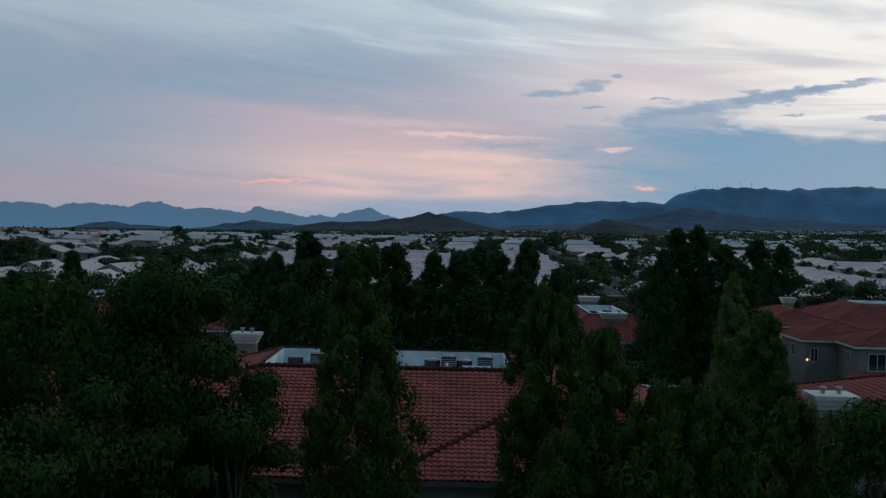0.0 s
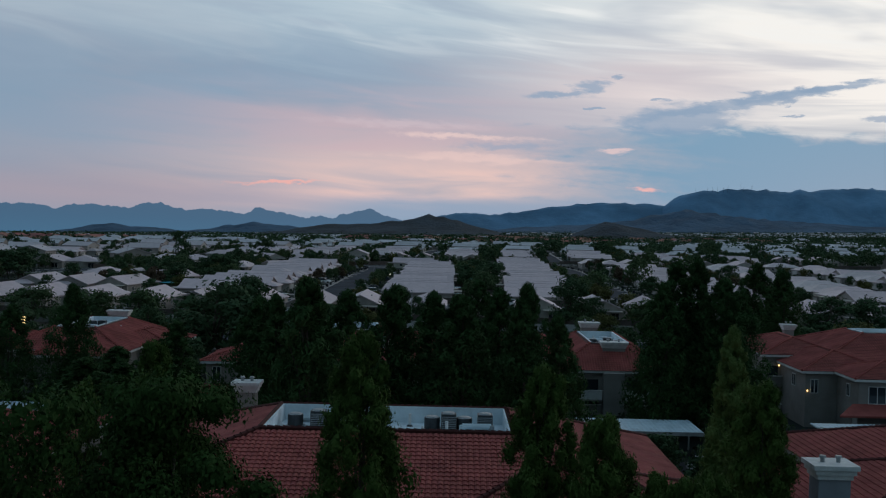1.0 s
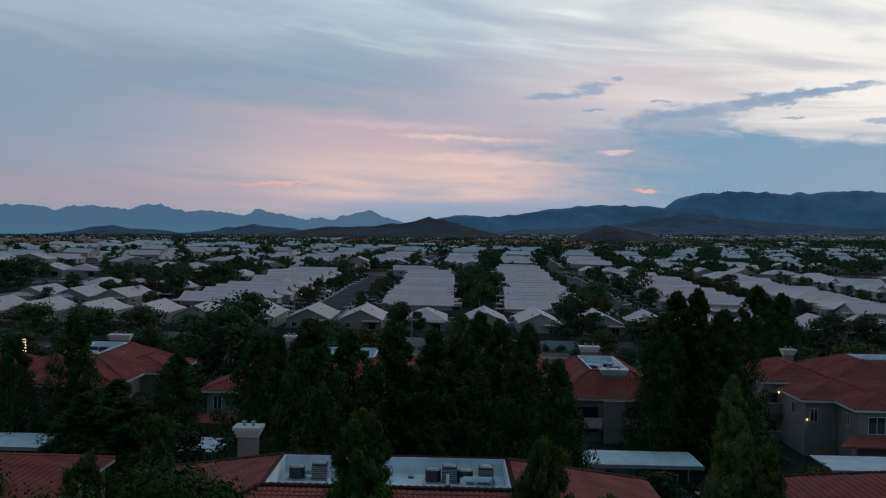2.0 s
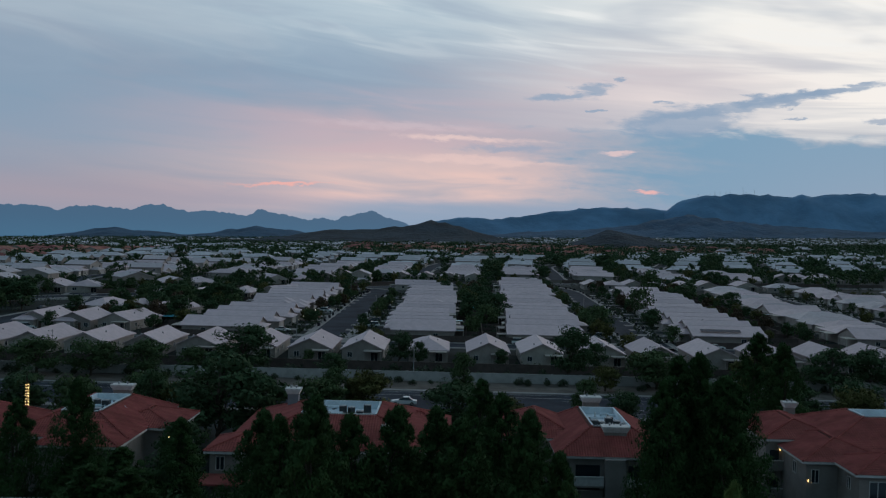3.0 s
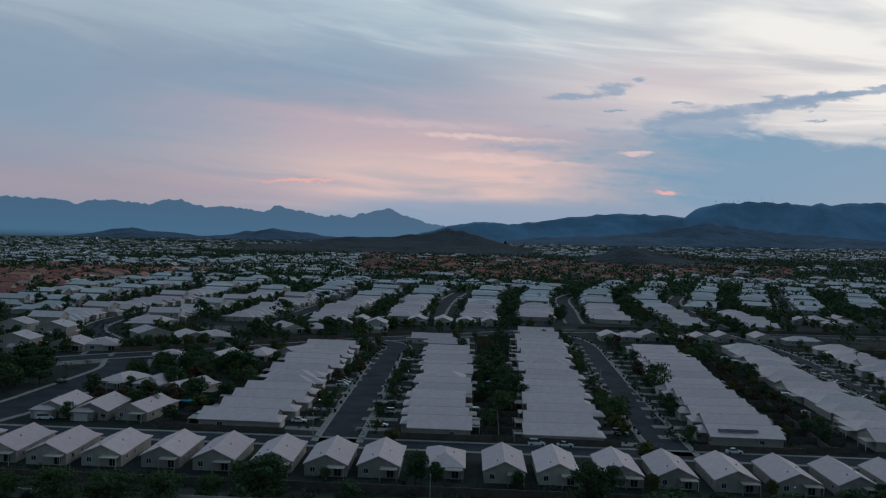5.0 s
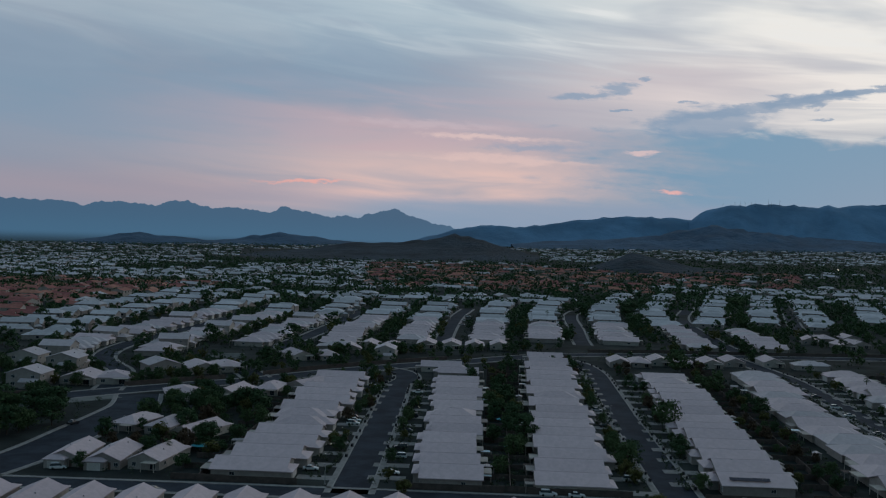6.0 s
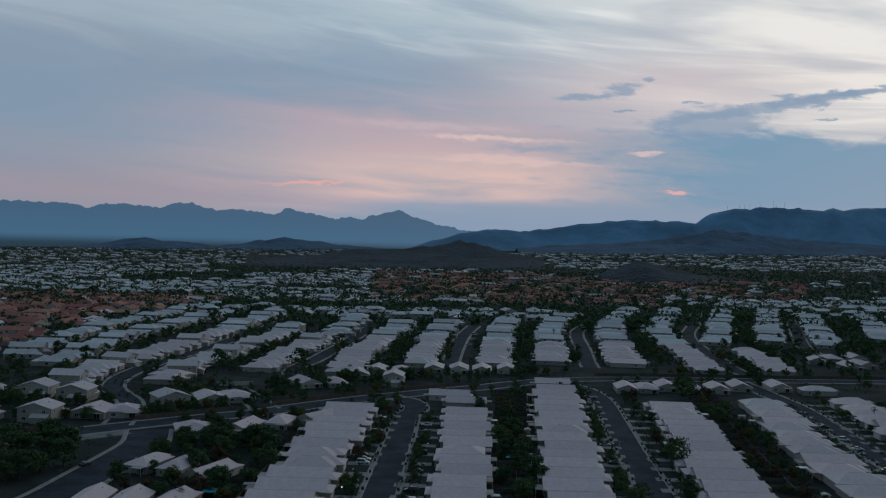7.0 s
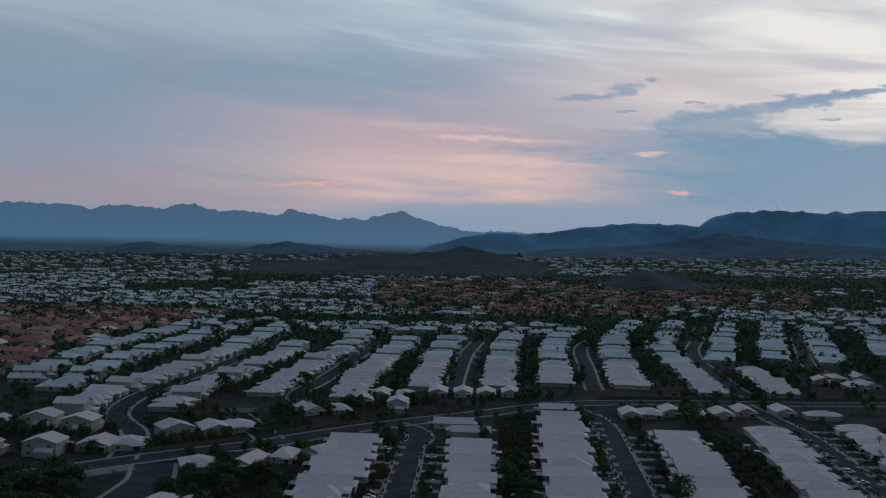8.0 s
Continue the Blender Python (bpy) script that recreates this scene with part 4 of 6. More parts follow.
def cone_lobes(h, r, n, rg, foot=0.12, power=0.8):
    """Many small upswept boughs round a mast, uneven, widest low down."""
    n = int(n * 1.9)
    lobes = []
    lean = rg.uniform(0.75, 1.2, 9)
    for k in range(n):
        t = (k + 0.5) / n
        z = h * (foot + (1 - foot) * t)
        reach = r * ((1 - t) ** power) * (0.72 + 0.28 * min(1, t * 5)) + 0.15
        a = k * 2.4 + rg.uniform(-0.6, 0.6)
        reach *= lean[int(a * 1.43) % 9]
        q = reach * math.sqrt(rg.uniform(0.04, 0.92))
        rr = max(0.28, reach * rg.uniform(0.23, 0.38))
        lobes.append(((math.cos(a) * q, math.sin(a) * q, z - rr * 0.2), rr, rr * rg.uniform(1.1, 2.0)))
    lobes.append(((0, 0, h * 0.95), 0.30, h * 0.05))
    return lobes


def tree(name, label, lobes, per, length, width, leafmat, h, r, rg, x=0, y=0, size=3, up=0.25, group="", z=None, core=0):
    t = thing(name, label, "tree", x, y, gz(x, y) if z is None else z, group)
    limbs = [((c[0] * 0.9, c[1] * 0.9, c[2]), max(0.15 * h, c[2] - 0.25 * h - 0.3 * math.hypot(c[0], c[1]))) for c, _, _ in lobes[:: max(1, len(lobes) // 12)]]
    part("trunk", trunk_mesh(h * 0.86, r, limbs, rg), M["bark"], t)
    crown = leaves(lobes, per, length, width, rg, size, up)
    if core:
        inner = [(c, a * 0.62, b * 0.62) for c, a, b in lobes]
        crown = np.concatenate([crown, leaves(inner, core, 0.24, 0.11, rg, size, up)])
    part("crown", soup("crown", crown, size, leafmat), None, t)
    return t


rg = np.random.default_rng(5)
PINES = (  # x, y, height, radius, lobes: the tall pines between the apartment houses and the camera
    (-0.6, 43, 17.4, 3.2, 100), (7.0, 46.3, 15.8, 2.3, 100), (9.0, 42, 14.5, 2.6, 90), (21.4, 70, 15.6, 3.2, 90), (18.8, 54, 14.2, 2.7, 85), (10.7, 40, 12.7, 2.9, 70), (11.3, 38, 13.0, 3.2, 80), (13.6, 44, 11.8, 3.4, 70), (7.2, 39, 10.9, 2.4, 60), (14.4, 36, 12.8, 2.8, 66), (16.9, 40, 11.6, 2.2, 56), (-9.8, 46.6, 16.5, 2.2, 64), (-13.0, 46.8, 14.6, 2.2, 56))
for x, y, h, r, n in PINES:
    tree("pine_tree", "tall slender green pine beside the apartment house", cone_lobes(h, r, n, rg, 0.14, 0.8 if y == 70 else 0.45), 230, 0.19, 0.034, M["needle_light" if y == 70 else "needle"], h, 0.2, rg, x, y, 3, 0.9, "tall pines", None, 60)
BROAD = ((-9.6, 33, 17.9, 4.4, 64), (-6.0, 35, 17.9, 3.3, 50), (-13.6, 36, 17.4, 4.0, 50), (-3.7, 33.5, 15.6, 2.5, 36), (15.6, 32, 14.2, 2.4, 36), (-8.5, 27, 14.6, 2.6, 34), (-12, 29, 15.8, 3.0, 36), (-6.6, 30, 15.0, 2.8, 36), (-5.0, 31, 13.5, 1.9, 30), (-7.2, 37, 17.6, 3.0, 44))
for x, y, h, r, n in BROAD:
    tree("eucalyptus_tree", "large leafy dark green eucalyptus", broad_lobes(h, r, n, rg, 0.15), 640, 0.15, 0.050, M["euca"], h, 0.24, rg, x, y, 3, -0.4, "large trees by the camera", None, 140)
DARK = ((-7.9, 82, 17.4, 2.6), (-11.6, 90, 15.6, 2.6), (-5.4, 88, 16.2, 2.6), (-1.6, 90, 16.6, 2.8), (1.6, 95, 15.8, 2.8), (6.0, 110, 16.2, 2.4), (7.8, 104, 15.8, 2.6), (9.1, 86, 17.2, 2.3), (11.0, 80, 15.2, 2.0), (27.5, 116, 18.4, 2.8), (30.0, 117, 18.7, 2.8), (25.4, 113, 16.2, 2.2), (31.8, 113, 16.8, 2.8), (34.5, 118, 15.2, 2.6), (48.7, 160, 17.1, 3.2), (49.6, 151, 16.6, 2.8), (-14.0, 96, 15.0, 2.8), (3.8, 88, 16.0, 2.8), (-9.5, 97, 16.2, 3.0),
        (-37.2, 114.5, 14.6, 2.3), (-43.5, 114, 12.4, 2.2), (-36.4, 114, 7.4, 3.0), (-30.2, 107, 9.0, 3.0), (-31.4, 101, 8.6, 3.0), (-27.6, 101, 8.2, 2.8), (-25.4, 112, 11.2, 2.4))
MODELS = []
for k in range(3):
    MODELS.append(tree("pine_tree", "dense dark pine among the apartment houses", cone_lobes(17.0, 3.6, 84, rg, 0.1, 0.7), 100, 0.36, 0.066, M["needle_dark"], 17.0, 0.22, rg, 0, -3000, 3, 0.9, "dark pines"))
for k, (x, y, h, r) in enumerate(DARK):
    copy_thing(MODELS[k % 3], Matrix.Translation((x, y, 0)) @ Matrix.Rotation(k * 1.3, 4, "Z") @ Matrix.Diagonal((r / 1.95, r / 1.95, h / 17.0, 1)))

# smaller trees of the streets, verges and gardens, built once and repeated: finely leaved near the wide road, plainer beyond
KINDS = (("mesquite_tree", "spreading dark green mesquite tree", 6.5, 3.4, 30, "leaf"), ("ficus_tree", "round dense dark ficus tree", 6.5, 2.8, 28, "leaf_dark"), ("palo_verde_tree", "olive-green palo verde tree", 5.5, 2.7, 26, "leaf_olive"), ("elm_tree", "tall uneven dark green elm", 8.0, 3.2, 32, "leaf_dark"), ("acacia_tree", "upright dark green acacia", 8.5, 2.4, 30, "leaf"), ("pistache_tree", "small rust-brown garden tree", 4.5, 2.2, 24, "bougain"))
SMALL, NEAR, FAR = [], [], []
for nm, lab, h, r, n, mm in KINDS:
    SMALL.append(tree(nm, lab, broad_lobes(h, r, n, rg, 0.24), 30, 0.54, 0.25, M[mm], h, 0.17, rg, 0, -3000, 3, 0.1, "street and garden trees"))
    NEAR.append(tree(nm, lab, broad_lobes(h, r, n + 8, rg, 0.24), 84, 0.34, 0.140, M[mm], h, 0.17, rg, 0, -3000, 3, 0.1, "trees by the wide road"))
    FAR.append(soup("far_crown", leaves(broad_lobes(h, r, n - 6, rg, 0.2), 13, 0.74, 0.36, rg, 3, 0.1), 3, M[mm]))
SIZE = [(k[2], k[3]) for k in KINDS]
GARDEN, FAR_STEMS = [[] for _ in KINDS], MB()


TRAFFIC = [(p, 6.2) for line in (S1, S2, S3, S4, LEFT, SPUR) for p in line] + [(p, 8.2) for p in COLL] + [(p, 9.0) for p in LOOP]


def clear(x, y):
    """True where neither a house nor a street stands."""
    for hx, hy, c, q, a, b in PLOTS:
        dx, dy = x - hx, y - hy
        if abs(dx) + abs(dy) < 30 and abs(dx * c + dy * q) < a and abs(dy * c - dx * q) < b:
            return False
    return all(abs(x - p[0]) > w or abs(y - p[1]) > w for p, w in TRAFFIC)


def put_tree(k, x, y, h, r=None, z=None):
    if 262 < y < 830 and not clear(x, y):
        return None
    s = h / SIZE[k][0]
    q = (r / SIZE[k][1]) if r else s
    zz = gz(x, y) if z is None else z
    if y > 500:
        c = FAR[k]
        co = np.zeros(len(c.vertices) * 3, dtype=np.float32)
        c.vertices.foreach_get("co", co)
        w = (x * 7.1 + y * 3.3) % 6.28
        turn = np.array(((math.cos(w), math.sin(w), 0), (-math.sin(w), math.cos(w), 0), (0, 0, 1)))
        GARDEN[k].append((co.reshape(-1, 3) * (q, q, s)) @ turn + (x, y, zz))
        FAR_STEMS.tube((x, y, zz), (x, y, zz + h * 0.6), 0.16, 0.08, 4, False)
        return None
    return copy_thing((NEAR if y < 262 else SMALL)[k], Matrix.Translation((x, y, zz)) @ Matrix.Rotation((x * 7.1 + y * 3.3) % 6.28, 4, "Z") @ Matrix.Diagonal((q, q, s, 1)))


for k, x, y, h, r in (  # along the wide road
        (0, -81.0, 216.5, 7.8, 6.0), (0, -70.4, 217.6, 7.6, 6.0), (0, -60.0, 218.6, 7.6, 5.8), (3, -40.5, 224, 10.6, 7.2), (3, 28.2, 226, 11.8, 5.4), (0, 45.0, 218, 8.0, 7.0), (2, 64.1, 213, 8.2, 5.6), (3, 80.4, 219, 9.2, 6.4), (3, 91.3, 223, 9.0, 6.4), (0, 101, 218, 8.6, 6.4), (1, 56, 228, 5.5, 3.6), (0, 72, 226, 6.5, 4.6), (2, 34, 214, 5.0, 3.2), (1, -22, 226, 5.0, 3.4), (0, -52, 226, 5.5, 4.0),
        (3, -8.8, 247, 7.8, 3.6), (1, -4.2, 246.6, 5.6, 2.2), (1, 36.3, 246, 6.4, 3.2), (2, 46.0, 249, 4.2, 1.8), (2, -50.0, 248, 3.4, 2.2), (0, -92, 217, 6.6, 4.2), (0, -104, 217, 6.6, 4.2), (0, -118, 217, 6.8, 4.2), (2, 73.5, 249, 4.0, 1.6), (3, 110, 226, 8, 4.6), (0, 124, 225, 7, 4.4), (3, 14.5, 246, 4.5, 2.0), (0, -30, 247, 3.2, 1.6), (1, 98, 248, 4.4, 2.4),
        (3, -36.6, 186, 9.8, 4.4), (1, -29.6, 179, 6.0, 3.8), (3, -44.4, 168, 8.4, 3.6), (0, -54.1, 160, 8.6, 4.6), (4, -16.0, 178, 8.6, 3.0), (2, -11.3, 178, 7.6, 4.8), (4, 5.2, 190, 10.2, 2.6), (3, 3.8, 166, 8.2, 6.0), (4, 25.2, 176, 7.8, 2.6), (3, 30.4, 172, 6.5, 3.6), (2, 67.4, 170, 8.0, 4.6), (0, -62, 150, 5.5, 3.0), (3, -30, 152, 13.2, 7.4), (3, -24, 150, 10.8, 6.0), (1, -35.5, 160, 8.5, 5.0), (0, -19, 172, 7.5, 5.2), (0, -47, 178, 7.0, 5.0), (2, -40, 172, 6.0, 4.2), (1, -66, 172, 7.0, 5.0), (3, -74, 160, 8.0, 5.4), (0, 48, 184, 6.6, 4.8), (1, 62, 180, 6.6, 4.6), (3, 74, 186, 7.4, 5.2), (2, 88, 182, 7.0, 4.8), (2, 12, 172, 5.0, 3), (1, 38, 168, 6.0, 3.4), (3, 44, 176, 7.5, 3.5), (1, 57, 166, 6.0, 3.2), (0, 80, 172, 7, 4),
        # between the apartment houses
        (1, -29, 128, 8.0, 3.6), (3, -27.5, 112, 7.5, 3.6), (1, -31, 102, 6.0, 3.2), (3, -22, 98, 7.0, 3.4), (1, -16, 106, 6.4, 3.2), (1, 33.5, 128, 8.0, 3.4), (3, 38, 126, 7.0, 3.0), (1, 30, 98, 5.0, 2.4), (3, 8, 118, 9.0, 4.0), (1, 2, 112, 8.0, 4.0), (3, -6, 108, 8.5, 4.0), (4, 12.5, 124, 9, 2.6), (1, 35, 108, 5, 2.4), (3, -52, 118, 8, 4), (1, -26, 86, 5.0, 2.4), (2, 37, 98, 4, 2.2), (1, 24, 84, 5.5, 2.6), (1, 21, 92, 4.6, 2.4)):
    put_tree(k, x, y, h, r, None)

tr = random.Random(23)


def grove(x0, x1, y0, y1, count, hmin, hmax, kinds=(0, 1, 3, 2, 0, 1)):
    """Garden trees scattered along a strip between two rows."""
    for _ in range(count):
        y = tr.uniform(y0, y1)
        f = (y - y0) / max(1, y1 - y0)
        a, b = (x0 if isinstance(x0, tuple) else (x0, x0)), (x1 if isinstance(x1, tuple) else (x1, x1))
        x = tr.uniform(a[0] + (a[1] - a[0]) * f, b[0] + (b[1] - b[0]) * f)
        put_tree(tr.choice(kinds), x, y, tr.uniform(hmin, hmax))


grove((6, 10), (16, 23), 305, 590, 40, 3.2, 7.5, (0, 1, 3, 2, 1, 5, 0))
grove((98, 114), (112, 128), 308, 590, 52, 2.6, 5.6, (0, 1, 5, 2, 3, 5, 0))
grove((-47, -44), (-40, -39.5), 318, 505, 26, 2.6, 5.0, (0, 2, 1, 5))
grove((-25, -24), (-22, -21), 305, 500, 12, 2.8, 5.0, (0, 2, 1))
grove((46, 52), (50, 54.5), 305, 590, 30, 3.0, 5.8, (0, 2, 1, 2, 5))
grove((69, 77), (72, 86), 325, 580, 28, 3.0, 6.5, (0, 1, 1, 0, 5))
grove((148, 166), (151, 169), 310, 600, 14, 3.0, 6, (0, 2, 1))
grove((164, 181), (168, 184), 310, 600, 14, 3.0, 6, (0, 2, 1))
grove((204, 214), (218, 226), 310, 600, 24, 3.0, 6.5)
grove((250, 260), (268, 276), 310, 600, 18, 3.0, 6.5)
grove(-122, -76, 335, 480, 100, 3.0, 7.5, (0, 3, 1, 3, 2, 5))
grove((-200, -196), (-150, -147), 330, 412, 60, 6.0, 9.5, (0, 3, 1, 3))
grove(-127, -118, 335, 420, 12, 4, 7, (0, 3, 1))
grove(-260, -200, 330, 400, 26, 6, 9.5, (0, 3))
grove(-205, -120, 440, 540, 90, 3.0, 6.5, (0, 1, 3, 2))
grove(-240, -205, 480, 499, 12, 5, 8, (0, 3))
grove(-250, -170, 478, 505, 18, 3.5, 7.5, (0, 3, 1, 2))
grove(-190, -130, 456, 466, 12, 3.0, 6.0, (0, 1, 2))
grove(-110, -40, 490, 640, 110, 3.0, 7.0)
grove(-24, 60, 500, 660, 70, 3.0, 7.0)
grove(-160, -128, 530, 560, 10, 3.5, 7.0)
grove(-150, -100, 480, 560, 50, 3.0, 6.5)
for (xa, ya), (xb, yb), n in (((-57, 650), (-52, 800), 22), ((29, 700), (36, 815), 16), ((121, 705), (128, 815), 18), ((-148, 640), (-138, 815), 20), ((-230, 560), (-228, 800), 20), ((170, 705), (176, 815), 8), ((-90, 640), (-92, 800), 8), ((-24, 690), (-22, 800), 7), ((66, 700), (68, 800), 7), ((208, 690), (214, 815), 14), ((235, 690), (240, 815), 12), ((-110, 545), (-70, 600), 12), ((-60, 596), (-20, 625), 16), ((20, 640), (60, 665), 10), ((100, 662), (240, 680), 22), ((80, 618), (180, 636), 16), ((-44, 500), (-42, 545), 5)):
    for _ in range(n):
        f = tr.random()
        put_tree(tr.choice((0, 1, 3, 1, 0, 2)), xa + (xb - xa) * f + tr.uniform(-5, 5), ya + (yb - ya) * f, tr.uniform(3.8, 7.8))
put_tree(3, 52.0, 345, 7.2, 4.0)
put_tree(0, 77.0, 418, 7.5, 5.0)
put_tree(1, 74.0, 352, 5.5, 3.2)
put_tree(2, 50.5, 283, 5.5, 3.2)
put_tree(2, -17.5, 293.5, 4.0, 2.6)
# taller trees among the bowed rows beyond the collector
FAR_ROADS = [p for line in FAR_LINES.values() for p in smooth_line(line, 8)] + LEFT + COLL
for line, _, wide in BAND.values():
    for x, y, a in along(line, 11.0):
        if tr.random() < 0.55:
            x1, y1 = x + tr.choice((-1, 1)) * (wide / 2 + tr.uniform(2.0, 5.5)), y + tr.uniform(-4, 4)
            if y1 > 505 and min((x1 - q[0]) ** 2 + (y1 - q[1]) ** 2 for q in FAR_ROADS) > 60:
                put_tree(tr.choice((0, 1, 3, 1, 3)), x1, y1, tr.uniform(5.0, 8.5))
for x, y, h in ((226, 634, 11), (219, 765, 10), (229, 922, 14), (224, 905, 12), (340, 1006, 13), (336, 985, 11), (120, 806, 11), (126, 822, 12), (150, 943, 12), (145, 915, 12), (187, 823, 9), (115, 588, 9.5), (111, 592, 8), (168, 666, 9), (180, 1250, 13), (-238, 640, 10), (-291, 718, 10), (-156, 636, 11), (-152, 628, 9), (-198, 712, 9), (-140, 505, 7), (-131, 507, 7), (-230, 915, 13), (-224, 905, 12), (-107, 557, 8), (-259, 585, 11), (-250, 575, 10), (-229, 529, 9), (-244, 540, 10), (-262, 560, 10), (-235, 515, 8), (-252, 522, 9), (240, 700, 9), (262, 690, 8), (280, 720, 9), (300, 760, 10), (275, 815, 10), (300, 835, 11)):
    put_tree(tr.choice((0, 3, 1, 3)), x, y, h, h * tr.uniform(0.42, 0.52))
for x, y, h in ((57, 478, 8.5), (61, 470, 7.0), (-80, 405, 9), (-107, 434, 8), (-108, 400, 8), (-145, 368, 10), (-153, 350, 10), (-100, 410, 8), (-88, 415, 8), (-94, 390, 8.5)):
    put_tree(tr.choice((0, 3, 1, 3)), x, y, h, h * tr.uniform(0.48, 0.58))
for k, x, y, h, r in ((3, -112, 306, 5.4, 2.6), (1, -99.5, 309, 5.0, 2.8), (3, -100, 331, 5.6, 3.2), (0, -126, 332, 6.0, 3.6), (3, -120, 350, 7.0, 3.6), (0, -119.5, 366, 6.5, 3.6), (3, -117.5, 388, 7.5, 4.2), (0, -113, 402, 6.5, 3.8), (1, -84, 312, 4.6, 2.8), (2, -80, 330, 5.0, 3.2), (3, -76, 350, 6.5, 3.8), (0, -74, 380, 6.5, 3.8), (0, -168, 408, 8.5, 5.6), (3, -176, 396, 9.5, 6.2), (3, -156, 398, 8.5, 5.4)):
    put_tree(k, x, y, h, r)
for x, y, h, r in ((19.3, 372.6, 9.8, 5.6), (20.4, 323.4, 9.1, 5.2), (14.8, 453.6, 7.7, 4.4), (48.8, 332.5, 8.8, 5.0), (74.1, 406.2, 10.7, 6.1), (69.3, 353.4, 6.7, 3.8), (67.4, 309.6, 5.2, 3.0), (109.8, 573.4, 12, 7.7), (49.1, 368.4, 5.5, 3.2), (113.6, 503.0, 10.4, 5.9), (118.3, 441.5, 8.3, 4.7), (91.6, 926.9, 12, 9.0), (141.0, 949.1, 12, 12.2), (263.1, 1075.1, 12, 13.9), (16.6, 405.9, 7.6, 4.4), (-150.9, 387.0, 10.9, 6.2), (-158.5, 385.2, 9.5, 5.4), (-133.8, 424.9, 8.2, 4.7), (-86.2, 415.0, 8.7, 5.0), (-105.0, 410.6, 7.9, 4.5), (-98.3, 369.4, 7.8, 4.4), (-83.6, 342.1, 8.4, 4.8), (-124.9, 374.8, 7.2, 4.1), (-115.1, 322.6, 5.1, 2.9), (-107.2, 643.5, 12, 8.4), (-96.3, 743.0, 12, 7.4), (-208.4, 659.1, 12, 7.3), (-155.1, 650.2, 12, 7.2)):
    put_tree(tr.choice((0, 1, 3)), x, y, h, r)
for _ in range(45):
    put_tree(tr.choice((0, 1, 3)), tr.uniform(210, 340), tr.uniform(690, 900), tr.uniform(5, 8.5))
wood = tagged(new("garden_trees"), "dark green trees of the gardens beyond the collector road", "trees", kind="stuff")
part("stems", FAR_STEMS, M["bark"], wood)
for k, arrays in enumerate(GARDEN):
    if arrays:
        part("crowns", soup("crowns", np.concatenate(arrays), 3, M[KINDS[k][5]]), None, wood)
for o in MODELS + SMALL + NEAR:
    for q in (*o.children_recursive, o):
        bpy.data.objects.remove(q)


def far_woods():
    """Trees of the far valley, past counting."""
    r2 = np.random.default_rng(31)
    lobes = []
    y = 560.0
    while y < 4750:
        half = 0.52 * y + 100
        n = int(2 * half / (9.5 + max(0, y - 990) * 0.0014))
        for x in r2.uniform(-half, half, n):
            yy = y + r2.uniform(-12, 12)
            u = x / yy
            if yy < 1000:
                # between the rows only
                if x > -310 and (yy < 800 or any(abs(x - q[0]) < 15 and abs(yy - q[1]) < 9 for q in TAKEN)):
                    continue
            if (2300 < yy < 3500 and -0.22 < u < 0.06) and r2.random() < 0.9:
                continue
            s = r2.uniform(1.3, 3.6) * (1.0 if y < 1000 else 1.4 + (y - 1000) * 0.00012)
            z = gz(x, yy)
            if yy > 4050 and u > -0.05:
                continue
            for _ in range(3 if y < 1400 else 2 if y < 2200 else 1):
                lobes.append(((x + r2.normal() * s * 0.6, yy + r2.normal() * s * 0.6, z + s * r2.uniform(0.6, 1.7)), s * 0.75, s * 0.6))
        y += 15 + max(0, y - 990) * 0.008
    me = soup("far_trees", leaves(lobes, 4, 2.3, 1.4, r2, 3, 0.2), 3, M["leaf_dark"])
    tagged(new("far_trees", me), "scattered dark trees across the far estates", "trees", kind="stuff")


far_woods()


